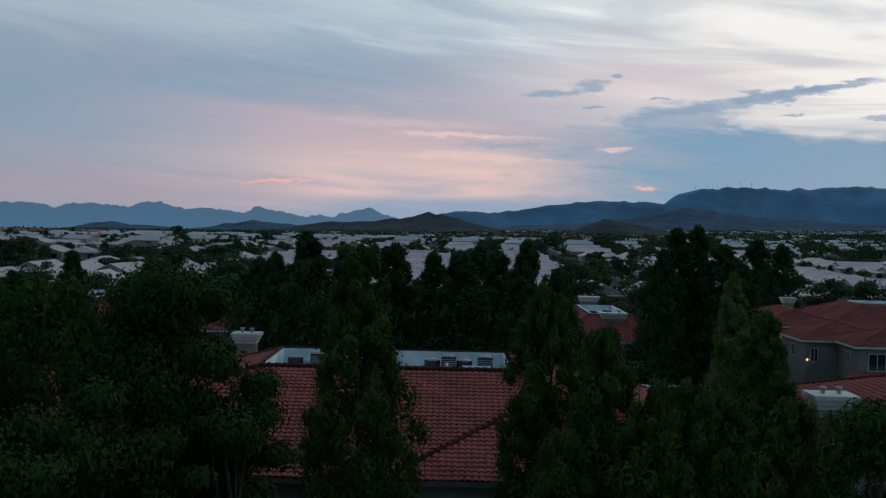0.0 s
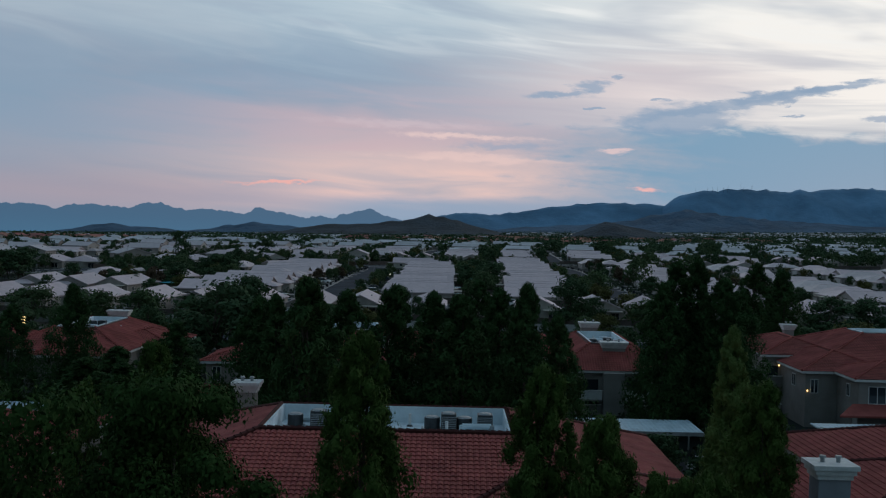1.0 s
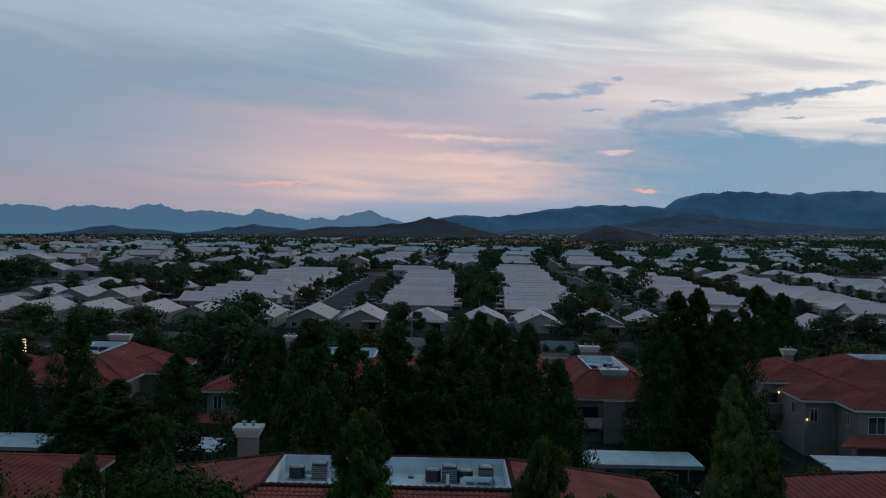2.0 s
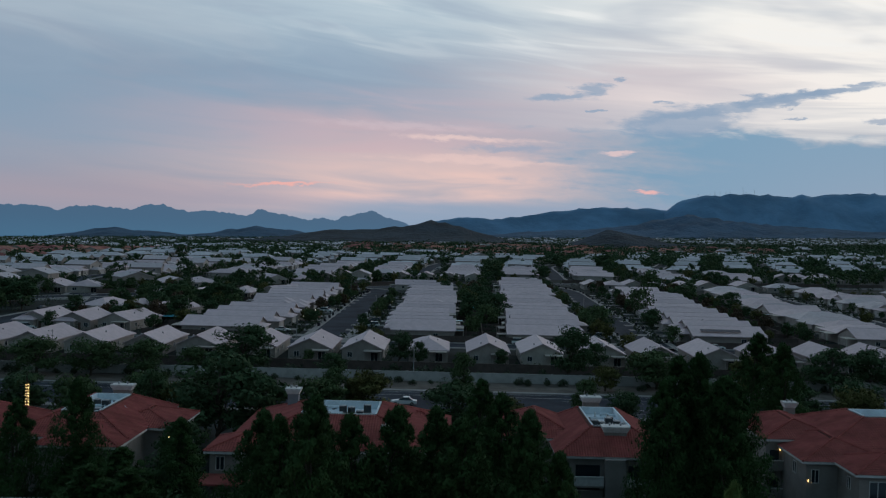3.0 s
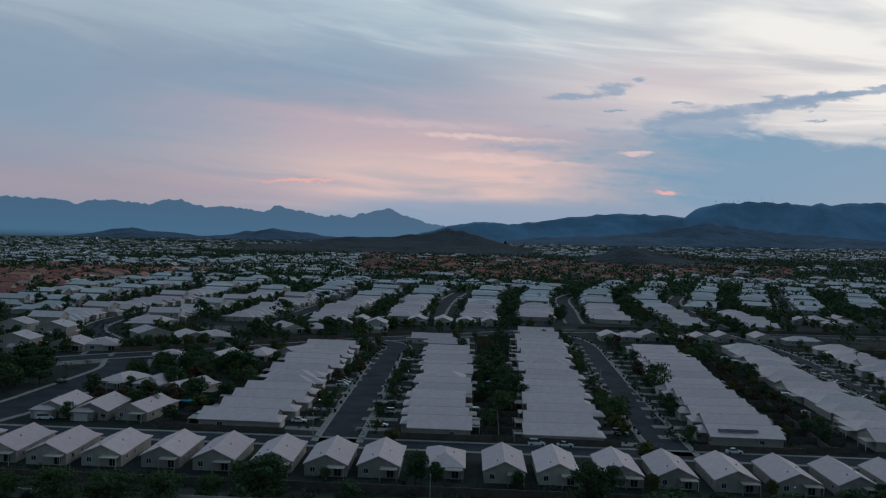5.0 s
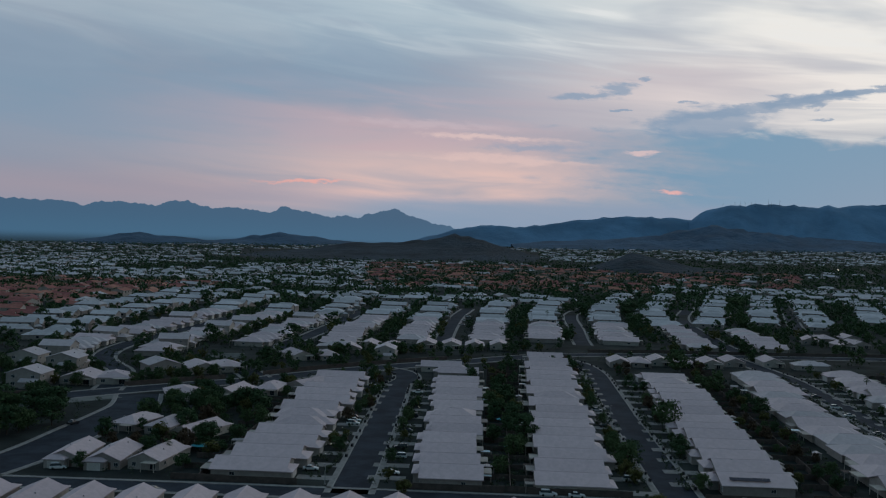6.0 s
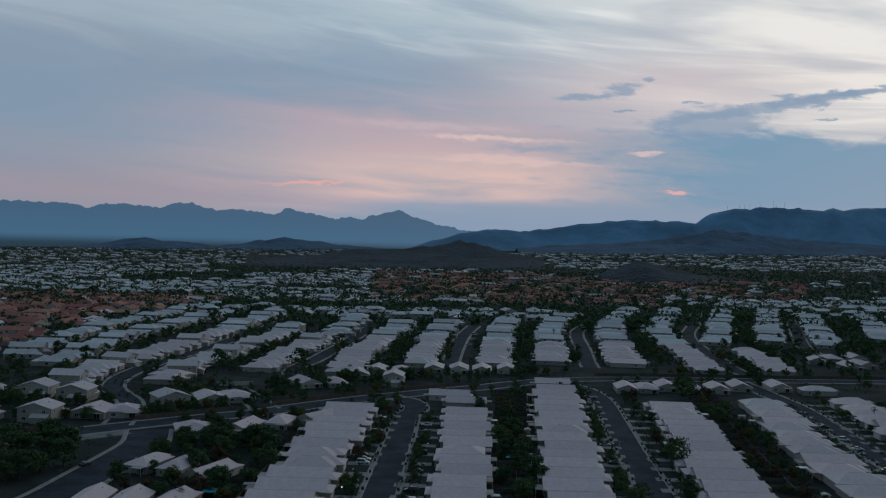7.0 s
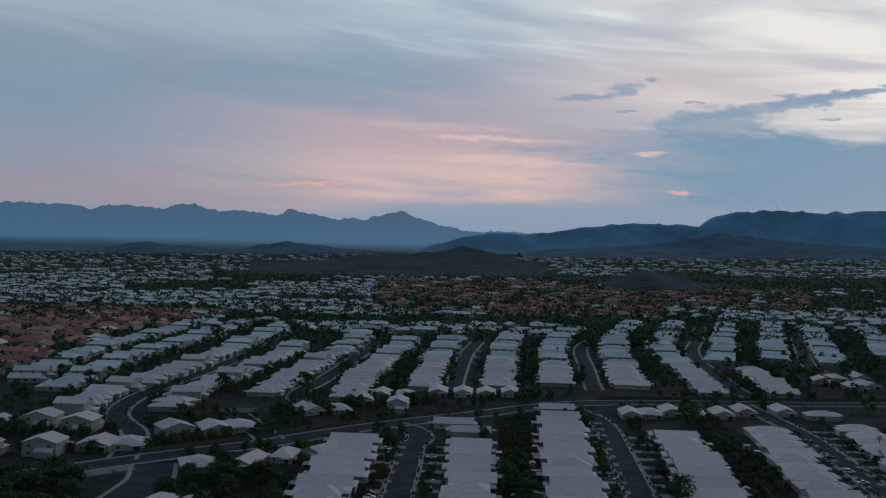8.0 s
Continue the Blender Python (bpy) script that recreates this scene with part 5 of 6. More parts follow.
def garden_scrub():
    """Low planting along the fronts and backs of the rows."""
    r4 = np.random.default_rng(44)
    lobes = []
    ROADS = [p for line in FAR_LINES.values() for p in smooth_line(line, 10)] + LEFT + COLL
    for xa, xb, ya, yb, side, depth in ROWS:
        for _ in range(int((yb - ya) * 1.1)):
            y = r4.uniform(ya - 6, yb + 8)
            x = xa + (xb - xa) * (y - ya) / (yb - ya) + r4.choice((-1, 1)) * r4.uniform(13.2, 20.5)
            s = r4.uniform(0.5, 1.5)
            lobes.append(((x, y, s * 0.6), s, s * 0.8))
    for line, _, wide in BAND.values():
        for x, y, a in along(line, 3.2):
            for side in (-1, 1):
                if r4.random() < 0.75:
                    s = r4.uniform(0.6, 2.3)
                    off = side * (wide / 2 + r4.uniform(1.0, 6.5))
                    x1, y1 = x + off, y + r4.uniform(-2, 2)
                    if min((x1 - q[0]) ** 2 + (y1 - q[1]) ** 2 for q in ROADS) > 46:
                        lobes.append(((x1, y1, gz(x1, y1) + s * 0.7), s, s * 0.9))
    for _ in range(2600):
        x, y = r4.uniform(-270, 330), r4.uniform(300, 660)
        if y > 612 or (x < -78 and not any(abs(x - q[0]) < 10 and abs(y - q[1]) < 10 for q in LOOP + COLL)):
            s = r4.uniform(0.5, 2.1)
            lobes.append(((x, y, s * 0.6), s, s * 0.8))
    for _ in range(420):
        x, y = r4.uniform(-170, 170), r4.choice((r4.uniform(222.5, 236.5), r4.uniform(239, 248)))
        s = r4.uniform(0.6, 1.5)
        lobes.append(((x, y, s * 0.5), s, s * 0.8))
    for _ in range(500):
        x, y = r4.uniform(-80, 90), r4.uniform(84, 180)
        s = r4.uniform(0.5, 1.3)
        lobes.append(((x, y, s * 0.5), s, s * 0.8))
    me = soup("garden_scrub", leaves(lobes, 20, 0.60, 0.22, r4, 3, 0.2), 3, M["bush"])
    tagged(new("garden_scrub", me), "low dark garden shrubs between houses and streets", "shrubs", kind="stuff")


garden_scrub()

# ---- apartment houses ----
TILE = ((-0.155, 0.0), (-0.095, 0.62), (0.0, 1.0), (0.095, 0.62), (0.155, 0.0))
DU, DS = 0.31, 0.40


def tiles_on(o, a, up, width, length, inset_l, inset_r, fine=True, keep_out=None):
    """Barrel tiles laid in courses on one roof plane; the sides close in by inset per metre up the slope."""
    o, a, up = np.array(o, float), np.array(a, float), np.array(up, float)
    n = np.cross(a, up)
    U, S = [], []
    for r in range(int(length / DS)):
        s = r * DS
        lo, hi = s * inset_l + 0.1, width - s * inset_r - 0.1
        u = (np.arange(int(lo / DU) + 1, int(hi / DU)) + 0.5) * DU
        if keep_out and r < keep_out[2]:
            u = u[(u < keep_out[0]) | (u > keep_out[1])]
        U.append(u)
        S.append(np.full(len(u), s))
    if not U:
        return np.zeros((0, 3))
    U, S = np.concatenate(U), np.concatenate(S)
    base = o + U[:, None] * a + S[:, None] * up
    rise = 0.075 + 0.012 * np.sin(U * 37.7 + S * 13.1)[:, None]
    prof = TILE if fine else ((-0.155, 0.0), (0.0, 1.0), (0.155, 0.0))
    quads = []
    for (u0, h0), (u1, h1) in zip(prof, prof[1:]):
        for_pts = []
        for uu, hh, ss, lift in ((u0, h0, -0.05, 0.075), (u1, h1, -0.05, 0.075), (u1, h1, DS, 0.012), (u0, h0, DS, 0.012)):
            for_pts.append(base + a * uu + up * ss + n * (hh * rise + lift))
        quads.append(np.stack(for_pts, 1))
    if fine:
        ends = [base + a * u + up * -0.05 + n * (h * rise + 0.075) for u, h in prof]
        feet = [base + a * u + up * -0.05 + n * (h * rise + 0.012) for u, h in prof]
        for i in range(4):
            quads.append(np.stack([feet[i], feet[i + 1], ends[i + 1], ends[i]], 1))
    return np.concatenate([q.reshape(-1, 3) for q in quads])


def single_tiles(roof, o, a, up, u0, u1, rows):
    """Tiles of the nearest stretch of roof, one by one."""
    mb = MB()
    low = [(u, -0.05, h * 0.078 + 0.075) for u, h in TILE]
    top = [(u, DS, h * 0.078 + 0.012) for u, h in TILE]
    for i in range(4):
        mb.poly(low[i], low[i + 1], top[i + 1], top[i])
        mb.poly((low[i][0], -0.05, low[i][2] - 0.06), (low[i + 1][0], -0.05, low[i + 1][2] - 0.06), low[i + 1], low[i])
    me = mb.mesh("roof_tile", M["clay_one"])
    o, a, up = Vector(o), Vector(a), Vector(up)
    n = a.cross(up)
    k = random.Random(6)
    for r in range(rows):
        u = (math.floor(u0 / DU) + 0.5) * DU
        while u < u1:
            if u > u0:
                ob = new("roof_tile", me)
                ob.parent = roof
                p = o + a * (u + k.uniform(-0.006, 0.006)) + up * (r * DS + k.uniform(-0.012, 0.012)) + n * k.uniform(-0.004, 0.006)
                ob.matrix_local = Matrix(((a.x, up.x, n.x, p.x), (a.y, up.y, n.y, p.y), (a.z, up.z, n.z, p.z), (0, 0, 0, 1)))
            u += DU


def caps(mb, p, q):
    """A line of half-round cap tiles."""
    p, q = Vector(p), Vector(q)
    n = max(1, int((q - p).length / 0.42))
    for k in range(n):
        a, b = p.lerp(q, k / n), p.lerp(q, min(1, (k + 1.1) / n))
        mb.tube(a + Vector((0, 0, 0.10)), b + Vector((0, 0, 0.07)), 0.16, 0.12, 6, True)


def block(t, x0, x1, y0, y1, z0, ze, k, pitch, fine, well=True, over=0.6, single=None):
    """A wing: walls, tiled hip roof cut off k metres in from the eave, and the flat white roof well on top."""
    tn = math.tan(radians(pitch))
    walls = MB().box(x0, x1, y0, y1, z0, ze - 0.05, False)
    part("wall", walls, M["stucco_apt"], t)
    X0, X1, Y0, Y1 = x0 - over, x1 + over, y0 - over, y1 + over
    k = min(k + over, (X1 - X0) / 2 - 0.02, (Y1 - Y0) / 2 - 0.02)
    zt = ze + k * tn
    e = [(X0, Y0, ze), (X1, Y0, ze), (X1, Y1, ze), (X0, Y1, ze)]
    u = [(X0 + k, Y0 + k, zt), (X1 - k, Y0 + k, zt), (X1 - k, Y1 - k, zt), (X0 + k, Y1 - k, zt)]
    base, cap, tiles = MB(), MB(), []
    c, s = math.cos(radians(pitch)), math.sin(radians(pitch))
    L = k / c
    dirs = (((1, 0, 0), (0, c, s), X1 - X0), ((0, 1, 0), (-c, 0, s), Y1 - Y0), ((-1, 0, 0), (0, -c, s), X1 - X0), ((0, -1, 0), (c, 0, s), Y1 - Y0))
    for i in range(4):
        j = (i + 1) % 4
        base.slope(e[i], e[j], u[j], u[i])
        tiles.append(tiles_on(e[i], dirs[i][0], dirs[i][1], dirs[i][2], L, c, c, fine, single if i == 0 else None))
        caps(cap, e[i], u[i])
        if fine or not well:
            caps(cap, u[i], u[j])
    base.poly(e[3], e[2], e[1], e[0])
    r = part("roof", base, M["clay_base"], t, "red clay tile hip roof")
    part("ridge_cap", cap, M["clay_dark" if fine else "clay"], r)
    tl = part("roof_tiles", soup("roof_tiles", np.concatenate(tiles), 4, M["clay"]), None, r)
    tl["kind"] = "stuff"
    if single:
        single_tiles(r, e[0], dirs[0][0], dirs[0][1], *single)
    f = MB()
    for i in range(4):
        j = (i + 1) % 4
        a, b = Vector(e[i]), Vector(e[j])
        f.poly(a + Vector((0, 0, -0.26)), b + Vector((0, 0, -0.26)), b + Vector((0, 0, 0.0)), a + Vector((0, 0, 0.0)))
    # near houses take a darker board colour for the shade at the eave
    part("fascia", f, M["fascia" if fine else "trim"], t, "eaves board darkened for shade" if fine else "pale eaves board")
    if well and u[1][0] - u[0][0] > 1.5 and u[2][1] - u[1][1] > 1.5:
        w = MB()
        d = 0.9
        lo = [(p[0], p[1], zt - d) for p in u]
        for i in range(4):
            j = (i + 1) % 4
            w.poly(u[j], u[i], lo[i], lo[j])
            a, b = Vector(u[i]), Vector(u[j])
            inn = (b - a).cross(Vector((0, 0, 1))).normalized() * -0.22
            w.poly(a + Vector((0, 0, 0.12)), b + Vector((0, 0, 0.12)), b + inn + Vector((0, 0, 0.12)), a + inn + Vector((0, 0, 0.12)))
            w.poly(a + inn + Vector((0, 0, 0.12)), b + inn + Vector((0, 0, 0.12)), b + inn + Vector((0, 0, -d)), a + inn + Vector((0, 0, -d)))
        w.poly((lo[0][0], lo[0][1], zt - d + 0.02), (lo[1][0], lo[1][1], zt - d + 0.02), (lo[2][0], lo[2][1], zt - d + 0.02), (lo[3][0], lo[3][1], zt - d + 0.02))
        part("roof_well", w, M["membrane"], t, "white flat roof well sunk into the tiles")
    return zt


def chimney(t, x, y, z0, z1, w=1.3, d=1.1, body="stucco_apt"):
    """Stucco chimney with a stepped white cornice and two flue caps."""
    c = part("chimney", MB().box(x - w / 2, x + w / 2, y - d / 2, y + d / 2, z0, z1 - 0.75), M[body], t)
    m = MB()
    for k, g in enumerate((0.10, 0.22, 0.34)):
        m.box(x - w / 2 - g, x + w / 2 + g, y - d / 2 - g, y + d / 2 + g, z1 - 0.75 + k * 0.25, z1 - 0.52 + k * 0.25)
    part("cornice", m, M["trim"], c, "stepped white cornice")
    for s in (-1, 1):
        p = MB().tube((x + s * w * 0.25, y, z1 - 0.02), (x + s * w * 0.25, y, z1 + 0.22), 0.11, 0.11, 8)
        p.tube((x + s * w * 0.25, y, z1 + 0.22), (x + s * w * 0.25, y, z1 + 0.32), 0.2, 0.16, 8)
        part("flue_cap", p, M["steel"], c)


def condenser(x, y, z, tall=False):
    t = thing("air_conditioner", "weathered rooftop air-conditioning condenser in a white roof well", "air conditioner", x, y, z, "rooftop condensers")
    a = MB()
    h, r = (1.0, 0.45) if tall else (0.75, 0.48)
    if tall:
        a.box(-r, r, -r, r, 0.08, h)
        if y < 80:
            for k in range(7):
                part("louvre", MB().box(-r - 0.02, r + 0.02, -r - 0.02, r + 0.02, 0.16 + k * 0.11, 0.20 + k * 0.11), M["steel"], t)
    else:
        a.tube((0, 0, 0.08), (0, 0, h), r, r, 14)
    part("casing", a, M["dark_steel"], t)
    part("fan_guard", MB().tube((0, 0, h), (0, 0, h + 0.08), r * 0.9, r * 0.7, 12), M["steel"], t)
    part("plinth", MB().box(-r - 0.05, r + 0.05, -r - 0.05, r + 0.05, 0, 0.08), M["steel"], t)


def balcony(t, x0, x1, y, z, depth=1.4):
    b = part("balcony", MB().box(x0, x1, y - depth, y, z - 0.2, z), M["stucco_apt"], t)
    part("parapet", MB().box(x0, x1, y - depth, y - depth + 0.14, z, z + 1.0), M["trim" if depth > 1.0 else "stucco_apt"], b)
    part("coping", MB().box(x0 - 0.05, x1 + 0.05, y - depth - 0.06, y - depth + 0.2, z + 1.0, z + 1.1), M["trim"], b, "white coping")
    part("glazing", MB().box(x0 + 0.3, x1 - 0.3, y - 0.06, y - 0.02, z + 0.02, z + 2.2), M["glass"], b, "dark sliding glass door")


def wall_light(x, y, z, kind="lamp"):
    t = thing("wall_lamp", "small lit wall lamp on the stucco wall", "lamp", x, y, z, "lit wall lamps")
    part("bulb", MB().tube((0, 0, 0), (0, 0, 0.20), 0.075, 0.05, 8), M[kind], t, "glowing warm bulb")
    part("bracket", MB().box(-0.05, 0.05, 0.02, 0.16, 0.2, 0.3), M["dark_steel"], t)


def apartment(label):
    return thing("apartment_house", label, "apartment building", 0, 0, 0, "apartment houses")


RED = "two-storey stucco apartment house with red clay tile hip roofs"
# nearest house, its long slope towards the camera
A1 = apartment("two-storey apartment house with a long red clay tile slope")
zt = block(A1, -17.7, 16.8, 49.4, 77.7, 0, 6.9, 10.2, 18.3, True, single=(13.4, 18.6, 17))
block(A1, -23.5, -3.0, 49.2, 62.5, 0, 6.95, 9.0, 18.3, True, False)
block(A1, 0.7, 18.0, 49.2, 62.5, 0, 6.95, 9.0, 18.3, True, False)
chimney(A1, -11.5, 77.2, 6.0, 10.5, 1.35, 1.2)
for x in (-13, -9, -3.5, 3.5, 8, 13):
    window(A1, x, 49.4 if -3.0 < x < 0.7 else 49.2, 4.1, 1.6, 1.4, "y-")
    window(A1, x, 49.4 if -3.0 < x < 0.7 else 49.2, 1.0, 1.6, 1.4, "y-")
for x, tall in ((-6.3, False), (-4.9, True), (2.0, False), (3.0, True), (3.95, False), (5.2, True)):
    condenser(x, 65.2, zt - 0.88, tall)
vent = thing("roof_vent", "white louvred vent in the roof well wall", "vent", 1.2, 67.35, zt - 0.55)
for k in range(5):
    part("slat", MB().box(-0.65, 0.65, -0.05, 0.0, k * 0.09, k * 0.09 + 0.05), M["trim"], vent)
part("frame", MB().box(-0.75, 0.75, 0.0, 0.04, -0.06, 0.5), M["steel"], vent)

def roof_plumbing(x0, x1, y0, y1, z, n, seed):
    """White vent stacks and insulated ducts on a flat roof."""
    q = random.Random(seed)
    for k in range(n):
        x, y = q.uniform(x0, x1), q.uniform(y0, y1)
        if k % 3 == 0:
            t = thing("roof_duct", "white insulated duct bent over the flat roof", "duct", x, y, z, "roof ducts")
            w = q.uniform(1.0, 2.2) * q.choice((-1, 1))
            part("run", MB().tube((0, 0, 0.35), (w, 0, 0.35), 0.18, 0.18, 8), M["membrane"], t)
            part("elbow", MB().tube((w, 0, 0.0), (w, 0, 0.42), 0.2, 0.2, 8), M["membrane"], t)
            part("riser", MB().tube((0, 0, 0.0), (0, 0, 0.42), 0.2, 0.2, 8), M["steel"], t)
        else:
            t = thing("vent_stack", "short white plumbing vent on the flat roof", "vent", x, y, z, "vent stacks")
            h = q.uniform(0.4, 0.8)
            part("pipe", MB().tube((0, 0, 0), (0, 0, h), 0.09, 0.09, 8), M["trim"], t)
            part("collar", MB().tube((0, 0, 0), (0, 0, 0.1), 0.22, 0.12, 8), M["dark_steel"], t)


roof_plumbing(-6.5, 7.0, 63.0, 67.0, zt - 0.88, 9, 1)
A2 = apartment(RED)
z2 = block(A2, 16.2, 29.4, 127.6, 150, -1, 5.2, 4.2, 30, False)
block(A2, 9.6, 19, 136, 150, -1, 5.6, 6.0, 24, False, False)
chimney(A2, 23.1, 130.9, 5.2, 8.3, 2.7, 1.3)
chimney(A2, 22.4, 148.6, 5, 9.1, 2.2, 1.2)
for x0, x1 in ((17.7, 21.2), (24.0, 27.0)):
    balcony(A2, x0, x1, 127.6, 1.9)
    balcony(A2, x0, x1, 127.6, 0.1, 0.5)
part("pier", MB().box(21.4, 23.8, 126.3, 127.6, -1, 5.0), M["stucco_apt"], A2)
for x, y, f in ((20.9, 135.4, True), (21.9, 135.8, False), (22.9, 137.2, True), (23.9, 136.6, False), (23.4, 139.4, False), (24.6, 135.2, False)):
    condenser(x + 0.3, y, z2 - 0.88, f)

roof_plumbing(21.2, 24.4, 133.2, 144.5, z2 - 0.88, 9, 2)
A3 = apartment(RED)
z3 = block(A3, 45.2, 70, 123.4, 146, 0, 6.6, 8.6, 20, False)
block(A3, 43.6, 53, 122, 136, 0, 6.45, 6, 19, False, False)
block(A3, 41.6, 51, 131, 146, 0, 7.2, 6, 17, False, False)
block(A3, 47.2, 56.5, 115.6, 124, 0, 6.5, 6, 17, False, False)
chimney(A3, 48.2, 143.2, 6, 9.9, 1.25, 1.0)
window(A3, 44.6, 122, 3.9, 0.9, 1.6, "y-")
window(A3, 49.2, 115.6, 3.8, 1.9, 1.9, "y-")
window(A3, 54.0, 115.6, 4.0, 1.6, 1.7, "y-")
for z in (0.2, 3.6):
    balcony(A3, 41.8, 43.5, 131, z, 0.9)
window(A3, 47.2, 118.5, 4.2, 1.0, 1.4, "x-")
window(A3, 43.6, 126, 4.2, 1.2, 1.4, "x-")
awn = MB()
awn.slab([(44.4, 113.2, 2.9), (57.4, 113.2, 2.9), (57.4, 115.6, 3.8), (46.6, 115.6, 3.8)], 0.2)
part("porch_roof", awn, M["clay"], A3, "red tile porch roof")
for x in (46, 51.5, 57):
    part("post", MB().box(x - 0.25, x + 0.25, 113.4, 113.9, 0, 2.8), M["stucco_apt"], A3)
for x, y, f in ((57, 130, True), (59, 132, False), (61, 129, True)):
    condenser(x, y, z3 - 0.88, f)
for x, y, z in ((43.3, 130.84, 5.8), (43.8, 121.84, 4.1)):
    wall_light(x, y, z)

A4 = apartment(RED)
z4 = block(A4, -48.5, -35, 124, 146, 0, 6.6, 4.4, 24, False)
block(A4, -62, -50, 122, 140, 0, 6.4, 4.5, 22, False, True)
block(A4, -43.5, -34.8, 119.8, 130, 0, 6.5, 6, 19, False, False)
block(A4, -40, -31.4, 132, 143, 0, 6.4, 6, 17, False, False)
chimney(A4, -42.2, 147.0, 6, 9.4, 2.4, 1.2)
window(A4, -34.8, 123.5, 3.9, 1.6, 1.9, "x+")
window(A4, -37.5, 119.8, 4.0, 1.4, 1.5, "y-")
wall_light(-31.8, 131.6, 5.2)
for x, y, f in ((-43.2, 131, True), (-42, 133, False), (-41, 136, True), (-42.8, 138, False), (-40.6, 131.5, False)):
    condenser(x, y, z4 - 0.88, f)

roof_plumbing(-43.2, -40.2, 130, 140.5, z4 - 0.88, 10, 3)
A5 = apartment(RED)
z5 = block(A5, -22.6, 1.4, 121.6, 146, 0, 6.4, 7.4, 19, False)
block(A5, -24.2, -17.5, 120.4, 128, 0, 6.2, 6, 19, False, False)
block(A5, -4.5, 2.4, 137, 144, 0, 6.4, 6, 19, False, False)
chimney(A5, -17.8, 141.0, 6, 10.4, 1.4, 1.2, "stucco_grey")
chimney(A5, -4.2, 124.8, 5.6, 8.7, 1.3, 1.1, "stucco_grey")
window(A5, -23.0, 120.4, 4.0, 1.0, 1.6, "y-")
window(A5, -19.8, 120.4, 4.0, 1.4, 1.6, "y-")
window(A5, 0.3, 137, 4.0, 2.0, 1.4, "y-")
low = MB()
low.slab([(-25.2, 118.6, 2.8), (-17.2, 118.6, 2.8), (-17.2, 120.4, 3.6), (-25.2, 120.4, 3.6)], 0.2)
part("porch_roof", low, M["clay"], A5, "red tile porch roof")
for x, y, f in ((-12.2, 131, False), (-10.6, 134.5, True), (-9.6, 135, False), (-7.6, 135.5, True), (-8.2, 131, True)):
    condenser(x, y, z5 - 0.88, f)

roof_plumbing(-13.8, -7.4, 130, 138, z5 - 0.88, 10, 4)
A6 = apartment(RED)
block(A6, 27.5, 58, 60, 80, 0, 6.8, 9, 17, True)
block(A6, 23.6, 36, 55, 70, 0, 6.6, 9, 17, True, False)
chimney(A6, 22.3, 54.4, 2, 10.5, 1.6, 1.4, "stucco_grey")
A7 = apartment(RED)
block(A7, -62, -24.0, 62, 84, 0, 6.2, 20, 13, False, False)


# ---- carports, cars, lamps ----
def carport(x0, x1, y0, y1, z=2.7):
    t = thing("carport", "long open carport with a pale ribbed metal roof", "carport", (x0 + x1) / 2, (y0 + y1) / 2, 0, "carports")
    w, d = (x1 - x0) / 2, (y1 - y0) / 2
    r = MB().box(-w, w, -d, d, z - 0.12, z)
    n = int(2 * w / 0.45)
    for k in range(n):
        u, du = -w + 2 * w * k / n, 2 * w / n
        r.poly((u, -d, z + 0.01), (u + du * 0.35, -d, z + 0.07), (u + du * 0.35, d, z + 0.07), (u, d, z + 0.01))
        r.poly((u + du * 0.35, -d, z + 0.07), (u + du, -d, z + 0.01), (u + du, d, z + 0.01), (u + du * 0.35, d, z + 0.07))
    part("roof_sheet", r, M["carport"], t)
    part("fascia", MB().box(-w - 0.03, w + 0.03, -d - 0.06, -d, z - 0.32, z + 0.04), M["steel"], t)
    k = 0
    while -w + 1 + k * 5.2 < w:
        part("post", MB().box(-w + 0.9 + k * 5.2, -w + 1.05 + k * 5.2, d - 1.6, d - 1.45, 0, z - 0.12), M["steel"], t)
        k += 1


carport(-58, -37, 104, 111)
carport(-24.2, -18.4, 104, 111)
carport(15.9, 27.6, 102.6, 109.2)
carport(39.9, 60, 102.4, 109.2)
mb = MB()
mb.poly((-90, 84, 0.02), (90, 84, 0.02), (90, 102, 0.02), (-90, 102, 0.02))
structure("pavement_lot", mb, M["lot"], "dark asphalt parking lane between the apartment houses", "parking lot")
mb = MB()
ribbon(mb, [(-26.5, 100), (-27.5, 112), (-27, 120)], -1.2, 1.2, 0, 0.1)
ribbon(mb, [(33.0, 96), (34.5, 106), (38, 118)], -1.0, 1.0, 0, 0.1)
structure("path", mb, M["concrete"], "pale concrete garden path", "path")
wall_light(40.6, 103.4, 1.9)
wall_light(21.5, 102.4, 1.2)


